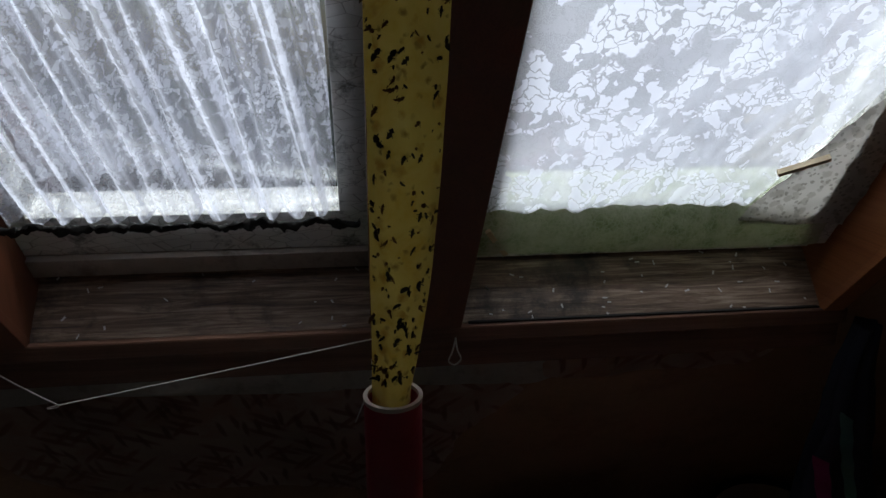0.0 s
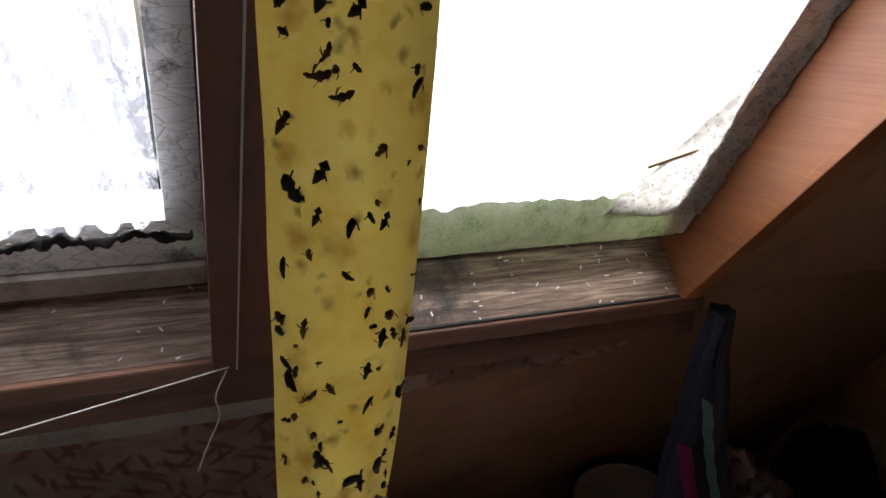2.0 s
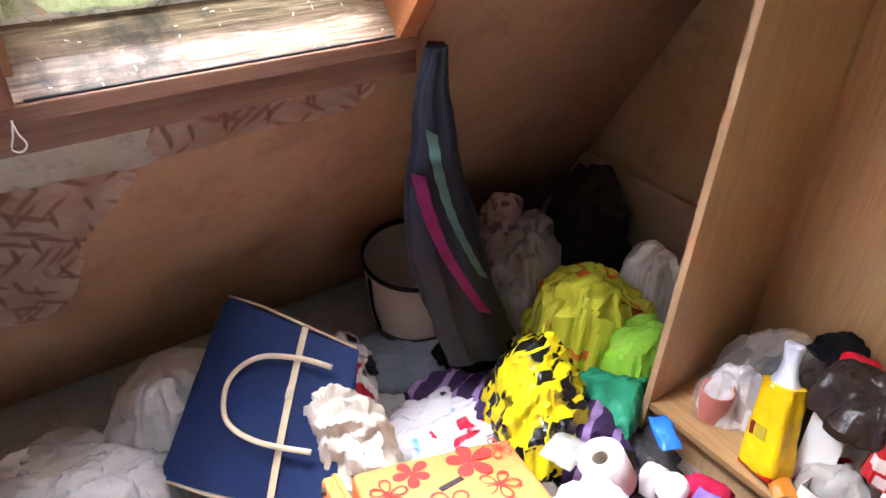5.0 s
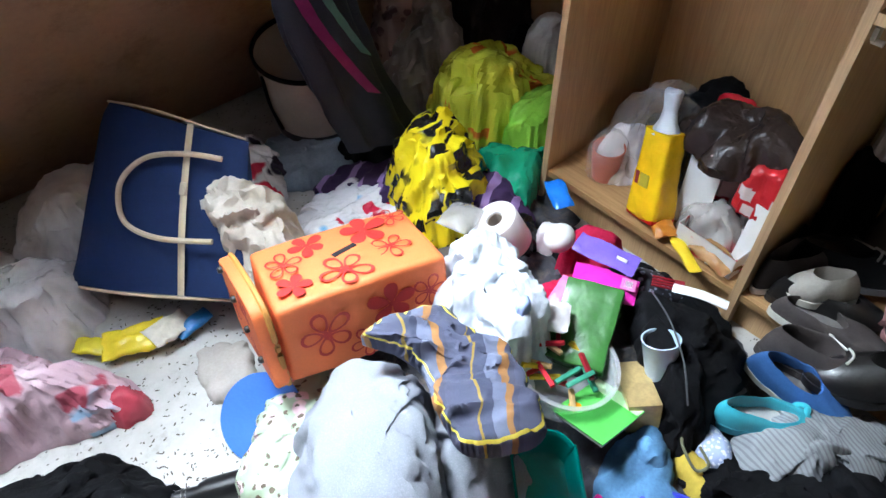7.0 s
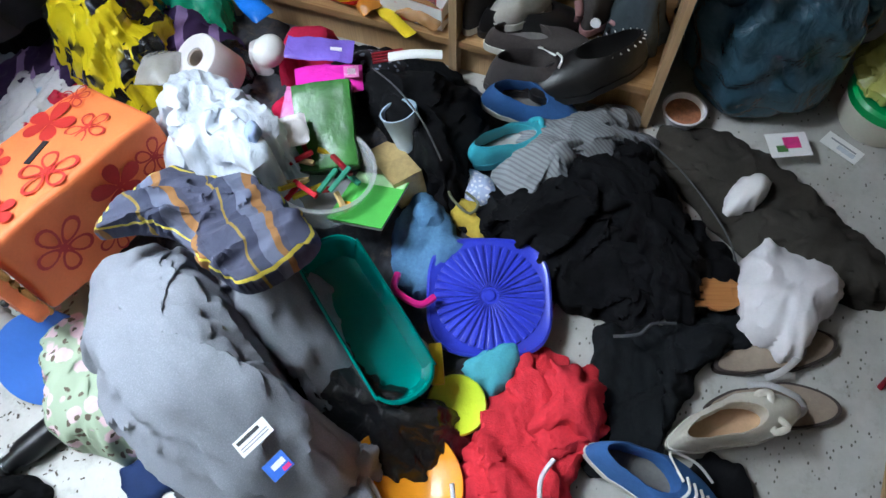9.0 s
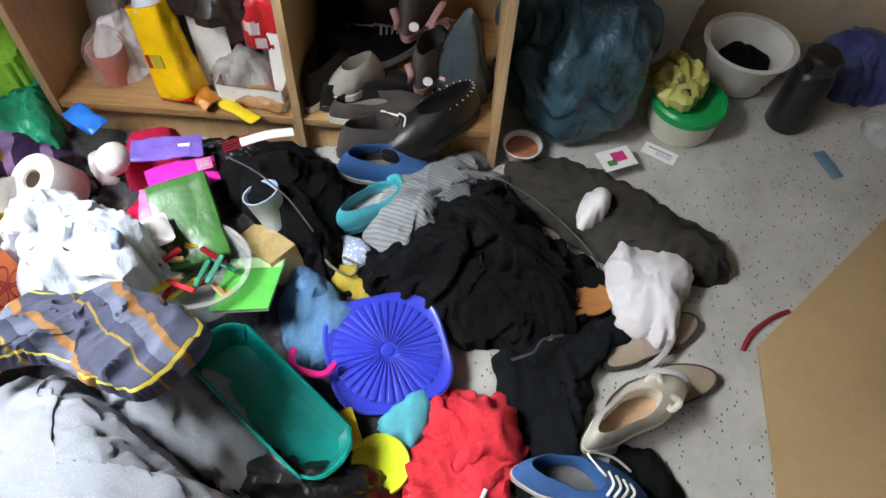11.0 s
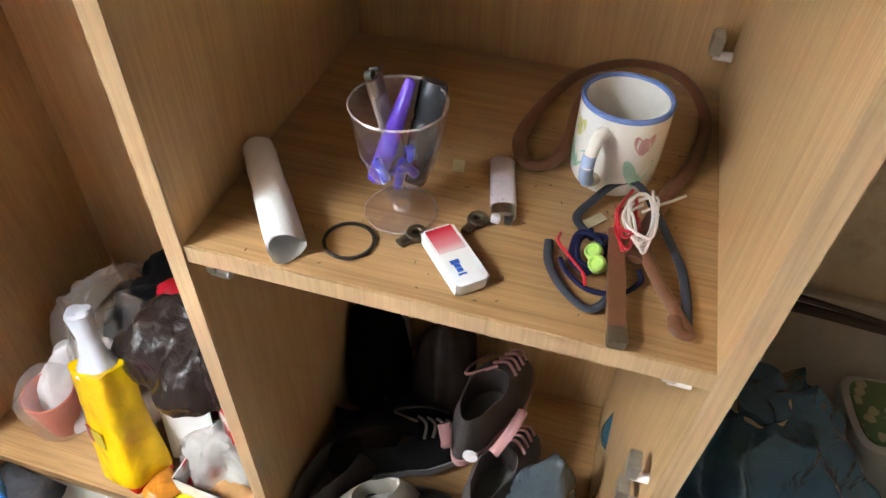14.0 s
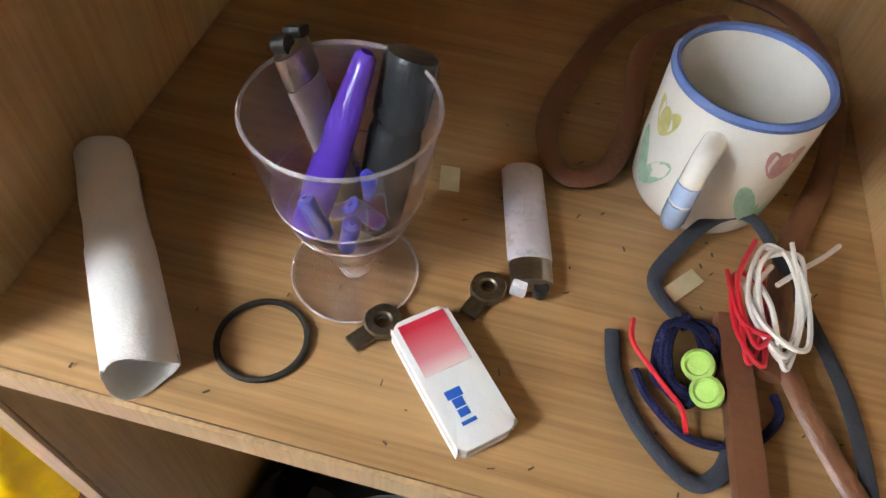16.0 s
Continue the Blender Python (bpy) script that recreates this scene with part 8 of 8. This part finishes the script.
def wine_glass():
    t = thing("plastic_goblet", pose(1.431, 0.079, Z), "clear plastic goblet holding lighters and small things", "goblet")
    prof = [(0, 0.001), (0.03, 0.0005), (0.0315, 0.001), (0.031, 0.0022), (0.012, 0.004), (0.0062, 0.008), (0.0068, 0.011), (0.0125, 0.02), (0.0212, 0.036), (0.0302, 0.06), (0.0356, 0.085), (0.0383, 0.109), (0.0378, 0.1096), (0.0372, 0.109), (0.0346, 0.085), (0.0292, 0.06), (0.02, 0.037), (0.0108, 0.0225), (0, 0.018)]
    part("goblet_wall", lathe(prof, 72), CLEAR, t)
    for z, r in ((0.05, 0.0267), (0.066, 0.0317)):
        part("moulded_ring", lathe([(r + 0.0001, z - 0.0006), (r + 0.0007, z), (r + 0.0001, z + 0.0006)], 72), CLEAR_HIGHLIGHT, t)
    part("rim_bead", lathe([(0.0369, 0.109), (0.0378, 0.1103), (0.0387, 0.109), (0.0378, 0.1077), (0.0369, 0.109)], 72), CLEAR_HIGHLIGHT, t)
    part("foot_rim", lathe([(0.0305, 0.0005), (0.0315, 0.0012), (0.0318, 0.0022), (0.0308, 0.0028), (0.0302, 0.0016), (0.0305, 0.0005)], 72), CLEAR_HIGHLIGHT, t)
    part("stem", lathe([(0.008, 0.006), (0.0066, 0.009), (0.0072, 0.0115)], 40), CLEAR_HIGHLIGHT, t)


wine_glass()
CHROME = surface("worn_chrome", (0.42, 0.38, 0.32), 0.2, 60, 400, 0.28, 1.0)
BRONZE = surface("aged_brass", (0.2, 0.16, 0.11), 0.3, 60, 300, 0.4, 0.9)
DARKM = surface("dark_guard", (0.03, 0.03, 0.03), 0.2, 60, 300, 0.35)
WHITE_LTR = surface("stained_white_plastic", (0.7, 0.68, 0.74), 0.06, 40, 200, 0.3, dirt=(0.42, 0.4, 0.4))


def lighter(m, L, body_mat, label, top=True):
    t = thing("lighter", m, label, "lighter")
    sec = lambda k, z: [(0.0115 * k * math.cos(a), 0.0058 * k * math.sin(a), z) for a in [2 * math.pi * i / 16 for i in range(16)]]
    part("fuel_body", loft([sec(0.85, 0), sec(1, 0.002), sec(1, L * 0.75), sec(0.97, L * 0.77)], 32), body_mat, t)
    part("metal_hood", loft([sec(0.92, L * 0.77), sec(0.95, L * 0.79), sec(0.92, L * 0.93), sec(0.6, L * 0.95)], 24), CHROME, t, "worn metal hood")
    part("spark_wheel", lathe([(0, -0.003), (0.0038, -0.003), (0.0042, 0), (0.0038, 0.003), (0, 0.003)], 18, pose(0.004, 0, L * 0.97, 90, 0, 0)), DARKM, t, "dark spark wheel")
    part("thumb_lever", box(0.008, 0.0085, 0.005, pose(-0.006, 0, L * 0.93, 0, -20, 0), 0.0015), DARKM if top else WHITE_LTR, t, "thumb lever")
    return t


lighter(frame_from((1.519, 0.0105, Z + 0.0065), (0.24, -0.97, 0.0), (0.0, 0.0, 1.0)) , 0.084, WHITE_LTR, "white plastic lighter with scorched wrap lying on the shelf", False)
lighter(aim((1.45, 0.085, Z + 0.035), (1.452, 0.108, 0.882)), 0.088, film_mat("clear_lighter", (0.55, 0.5, 0.48), 0.5, 0.1), "clear lighter with metal hood standing in the goblet")
solo("purple_vape_cap", loft([[(r * math.cos(a), r * 0.8 * math.sin(a), z) for a in [2 * math.pi * i / 16 for i in range(16)]] for z, r in ((0, 0.0085), (0.03, 0.009), (0.06, 0.0075), (0.088, 0.005), (0.09, 0.003))], 32), surface("violet_translucent", (0.12, 0.05, 0.5), 0.1, 20, 100, 0.15), "tapered violet plastic case standing in the goblet", "case", aim((1.428, 0.1, 0.795), (1.457, 0.079, 0.872)))
solo("grey_case", loft([[(0.0125 * k * math.cos(a), 0.0095 * k * math.sin(a), z) for a in [2 * math.pi * i / 20 for i in range(20)]] for z, k in ((0, 0.85), (0.004, 0.95), (0.05, 1), (0.052, 0.92), (0.056, 0.92), (0.058, 1.0), (0.083, 1), (0.086, 0.93), (0.0865, 0.6))], 40), surface("dark_gunmetal", (0.045, 0.05, 0.055), 0.1, 30, 200, 0.25, 0.4), "dark grey lighter case standing in the goblet", "case", aim((1.44, 0.071, 0.792), (1.466, 0.062, 0.868)))
rng = random.Random(8)
for k in range(7):
    a = k * 2.4
    solo("battery", lathe([(0, 0), (0.0055, 0), (0.0058, 0.001), (0.0058, 0.026), (0.0045, 0.027), (0.0018, 0.027), (0.0018, 0.0285), (0, 0.0285)], 18), BLUE_PLASTIC, "small blue capped battery in the goblet", "battery", pose(1.431 + 0.013 * math.cos(a), 0.079 + 0.013 * math.sin(a), Z + 0.034 + 0.004 * (k % 3), rng.uniform(-40, 40), rng.uniform(-40, 40), 0) @ Matrix.Diagonal((0.7, 0.7, 0.75, 1)), "batteries in the goblet")


def paper_roll():
    t = thing("paper_roll", frame_from((1.346, 0.1435, Z + 0.0155), (0.6, -0.8, 0.0), (0.8, 0.6, 0.0)) @ pose(0, 0, 0, -90, 0, 0), "rolled white paper tube lying on the shelf", "paper roll")
    bm = bmesh.new()
    rings = []
    for k in range(30):
        u = k / 29
        ring = []
        for i in range(80):
            a = 2 * math.pi * i / 40
            r = 0.0153 - 0.0012 * i / 80 + 0.0006 * noise.noise(Vector((a * 1.5, u * 7, 3)))
            r *= 1 - 0.04 * u
            ring.append(bm.verts.new((r * math.cos(a), r * math.sin(a), 0.135 * u + (0.003 * math.sin(a * 2) if k == 0 else 0))))
        rings.append(ring)
    for a, b in zip(rings, rings[1:]):
        for i in range(79):
            bm.faces.new((a[i], a[i + 1], b[i + 1], b[i]))
    part("rolled_sheet", bm, PAPER_WHITE, t)
    part("loose_wrap", loft([[(r * math.cos(a), r * math.sin(a), z) for a in [2 * math.pi * i / 14 for i in range(14)]] for z, r in ((0.003, 0.0157), (0.03, 0.0158), (0.062, 0.0156), (0.07, 0.0154))], 40, 0.0006, 60, 3, False), PAPER_WHITE, t, "creased outer wrap")


paper_roll()
solo("hair_band", tube([(1.3815 + 0.0205 * math.cos(a), 0.1075 + 0.0205 * math.sin(a), Z + 0.0018) for a in [2 * math.pi * i / 12 for i in range(12)]], 0.0015, 60, 8, True), surface("black_elastic", (0.02, 0.018, 0.016), 0.3, 100, 600, 0.8), "thin black elastic hair band", "hair band")


def pill_box():
    t = thing("pill_box", frame_from((1.3835, 0.0185, Z), (0.67, -0.74, 0.0), (0.77, 0.64, 0.0)), "small white plastic pill box with red fading panel", "box")
    W, L, Hh = 0.029, 0.066, 0.0125
    def plan(k, z, r=0.0065):
        return [(sx * (W / 2 * k - r) + r * math.cos(radians(a)), sy * (L / 2 * k - r) + r * math.sin(radians(a)), z) for sx, sy, a0 in ((1, 1, 0), (-1, 1, 90), (-1, -1, 180), (1, -1, 270)) for a in (a0, a0 + 30, a0 + 60, a0 + 90)]
    part("tray", loft([plan(0.97, 0), plan(1, 0.001), plan(1, Hh * 0.5)], 64), PAPER_WHITE, t)
    part("lid", loft([plan(1.01, Hh * 0.52), plan(1.015, Hh * 0.55), plan(1.015, Hh * 0.93), plan(0.98, Hh), plan(0.5, Hh + 0.0002)], 64), surface("glossy_white", (0.8, 0.8, 0.8), 0.02, 10, 100, 0.2), t)
    m, tt, p = tree("red_fading_print")
    x = node(tt, "SeparateXYZ", {"Vector": node(tt, "TexCoord").outputs["Object"]}).outputs["Y"]
    mr = node(tt, "MapRange", {"Value": x, "From Min": 0.0, "From Max": 0.03})
    tt.links.new(ramp(tt, mr.outputs["Result"], [(0.0, (0.78, 0.7, 0.7)), (0.35, (0.68, 0.25, 0.28)), (0.9, (0.6, 0.03, 0.06))]), p.inputs["Base Color"])
    p.inputs["Roughness"].default_value = 0.25
    part("red_panel", box(W * 0.8, 0.028, 0.0003, Matrix.Translation((0, 0.0165, Hh * 1.02)), 0.0), m, t, "red panel fading to white")
    blue = surface("bright_blue_ink", (0.02, 0.12, 0.55), 0.05, 20, 100, 0.3)
    for k, (w, h) in enumerate(((0.0075, 0.0042), (0.005, 0.0042), (0.005, 0.0036), (0.007, 0.0017))):
        part("logo_bar", box(w, h, 0.0003, Matrix.Translation((-0.004 - 0.0 * k, -0.009 - 0.0046 * k, Hh * 1.02))), blue, t, "blue logo bar")


pill_box()
for m in (pose(1.4375, 0.0125, Z, 0, 0, -20), pose(1.405, 0.0565, Z, 0, 0, -35)):
    t = thing("cord_stopper", m, "small aged brass disc clip", "clip", "brass clips")
    part("disc", lathe([(0.0035, 0), (0.0085, 0), (0.0092, 0.001), (0.0092, 0.0045), (0.0085, 0.0055), (0.0045, 0.0055), (0.0035, 0.0045), (0.0035, 0)], 28), BRONZE, t)
    part("tab", box(0.012, 0.009, 0.003, Matrix.Translation((-0.013, 0, 0.001)), 0.001), BRONZE, t)
for x, y, w, d, a in ((1.5035, 0.048, 0.018, 0.011, 10), (1.4675, -0.083, 0.022, 0.009, -40)):
    solo("tape_scrap", box(w, d, 0.0008, None, 0.0003), surface("yellowed_tape", (0.55, 0.48, 0.3), rough=0.5), "scrap of yellowed tape on the shelf", "tape", pose(x, y, Z + 0.002, 6, 0, a), "tape scraps")

# belt, cords and wires
BELT = surface("brown_leather", (0.16, 0.065, 0.032), 0.15, 25, 200, 0.4)
solo("leather_strap", tube([(1.42, -0.118, Z + 0.012), (1.5, -0.135, Z + 0.008), (1.58, -0.163, Z + 0.007), (1.65, -0.168, Z + 0.012), (1.70, -0.14, Z + 0.02), (1.71, -0.09, Z + 0.022), (1.675, -0.04, Z + 0.02), (1.62, -0.012, Z + 0.014), (1.56, 0.002, Z + 0.008), (1.522, -0.012, Z + 0.007), (1.53, -0.035, Z + 0.008), (1.57, -0.045, Z + 0.012), (1.64, -0.05, Z + 0.018), (1.69, -0.1, Z + 0.014)], 0.0068, 120, 8, False, 0.55), BELT, "long brown leather strap coiled round the mug", "strap")


def belt_end():
    t = thing("belt_end", frame_from((1.385, -0.108, Z + 0.008), (1, 0.12, 0.05), (-0.12, 1, 0)), "brown leather belt end with bronze tip", "belt")
    part("leather", box(0.1, 0.014, 0.008, Matrix.Translation((0.012, 0, 0)), 0.0025), BELT, t)
    part("tip", box(0.016, 0.0152, 0.0092, Matrix.Translation((-0.045, 0, -0.0005)), 0.003), BRONZE, t, "bronze tip")


belt_end()
solo("leather_thong", tube([(1.45, -0.122, Z + 0.012), (1.42, -0.13, Z + 0.012), (1.39, -0.146, Z + 0.009), (1.372, -0.158, Z + 0.007), (1.36, -0.163, Z + 0.007), (1.36, -0.154, Z + 0.01), (1.372, -0.153, Z + 0.009)], 0.0055, 40, 8, False, 0.6), BELT, "curled brown leather thong", "strap")
GREY_BAND = surface("charcoal_tape", (0.035, 0.04, 0.055), 0.2, 80, 500, 0.85)
NAVY_CORD = cloth_mat("navy_braid", (0.012, 0.014, 0.05), 0.3, 900)
RED_WIRE = surface("red_wire_pvc", (0.55, 0.015, 0.03), 0.08, 40, 200, 0.3)
WHITE_WIRE = surface("white_wire_pvc", (0.75, 0.72, 0.68), 0.05, 40, 200, 0.35)
solo("charcoal_tape", tube([(1.44, -0.085, Z + 0.006), (1.462, -0.068, Z + 0.005), (1.485, -0.077, Z + 0.008), (1.505, -0.094, Z + 0.016), (1.508, -0.112, Z + 0.018), (1.485, -0.13, Z + 0.012), (1.455, -0.146, Z + 0.006), (1.425, -0.157, Z + 0.005), (1.395, -0.161, Z + 0.006), (1.37, -0.163, Z + 0.004)], 0.004, 90, 8, False, 0.45), GREY_BAND, "dark charcoal fabric tape looped on the shelf", "tape")
solo("charcoal_tape", tube([(1.43, -0.05, Z + 0.004), (1.405, -0.054, Z + 0.004), (1.382, -0.068, Z + 0.004), (1.366, -0.088, Z + 0.004), (1.372, -0.1, Z + 0.005), (1.39, -0.107, Z + 0.004)], 0.0038, 60, 8, False, 0.45), GREY_BAND, "dark charcoal fabric tape end", "tape")
r = random.Random(11)


def tangle(name, mat_, n, rad, centre, spread, label, cat, up=0.014, base=0.004, turns=9):
    for k in range(n):
        pts = []
        for i in range(turns):
            a = 2 * math.pi * i / turns * 2 + k
            pts.append((centre[0] + spread[0] * math.cos(a) * r.uniform(0.55, 1), centre[1] + spread[1] * math.sin(a) * r.uniform(0.5, 1), Z + base + up * r.random()))
        solo(name, tube(pts, rad, 110, 6), mat_, label, cat, group=name + " tangle")


tangle("navy_cord", NAVY_CORD, 3, 0.0021, (1.42, -0.082), (0.026, 0.016), "tangled navy braided cord", "cord")
tangle("red_wire", RED_WIRE, 2, 0.0013, (1.45, -0.108), (0.036, 0.013), "coiled thin red wire", "wire", 0.016, 0.016)
tangle("white_wire", WHITE_WIRE, 3, 0.0013, (1.45, -0.118), (0.036, 0.016), "coiled thin white wire", "wire", 0.018, 0.02)
solo("white_wire", tube([(1.46, -0.118, Z + 0.028), (1.475, -0.132, Z + 0.027), (1.485, -0.142, Z + 0.026), (1.497, -0.152, Z + 0.024)], 0.0013, 30, 6), WHITE_WIRE, "stray end of white wire", "wire")
solo("red_wire", tube([(1.435, -0.058, Z + 0.01), (1.42, -0.058, Z + 0.014), (1.405, -0.07, Z + 0.014), (1.395, -0.082, Z + 0.01), (1.385, -0.085, Z + 0.008)], 0.0013, 30, 6), RED_WIRE, "looped end of red wire", "wire")
solo("navy_cord", tube([(1.412, -0.062, Z + 0.004), (1.398, -0.07, Z + 0.004), (1.385, -0.088, Z + 0.004), (1.388, -0.112, Z + 0.004), (1.404, -0.126, Z + 0.005), (1.415, -0.124, Z + 0.006)], 0.0022, 50, 6), NAVY_CORD, "navy braided cord loop", "cord")
LIME_BEAD = surface("pale_lime_plastic", (0.42, 0.66, 0.16), 0.1, 40, 200, 0.3)
for x, y, z in ((1.416, -0.089, 0.016), (1.405, -0.0935, 0.014)):
    solo("lime_bead", lathe([(0, 0), (0.005, 0.0005), (0.0072, 0.003), (0.0072, 0.008), (0.0055, 0.0095), (0.0045, 0.0075), (0, 0.0075)], 24), LIME_BEAD, "pale lime plastic cord bead", "bead", pose(x, y, Z + z - 0.004, -25, -20, 0), "lime beads")
crumbs("shelf_dust", 60, surface("brown_dust", (0.08, 0.05, 0.03)), "fine crumbs and dust on the shelf", 9, lambda q: (Vector((q.uniform(1.345, 1.6), q.uniform(-0.16, 0.2), Z + 0.0005)), I4), 0.0022)
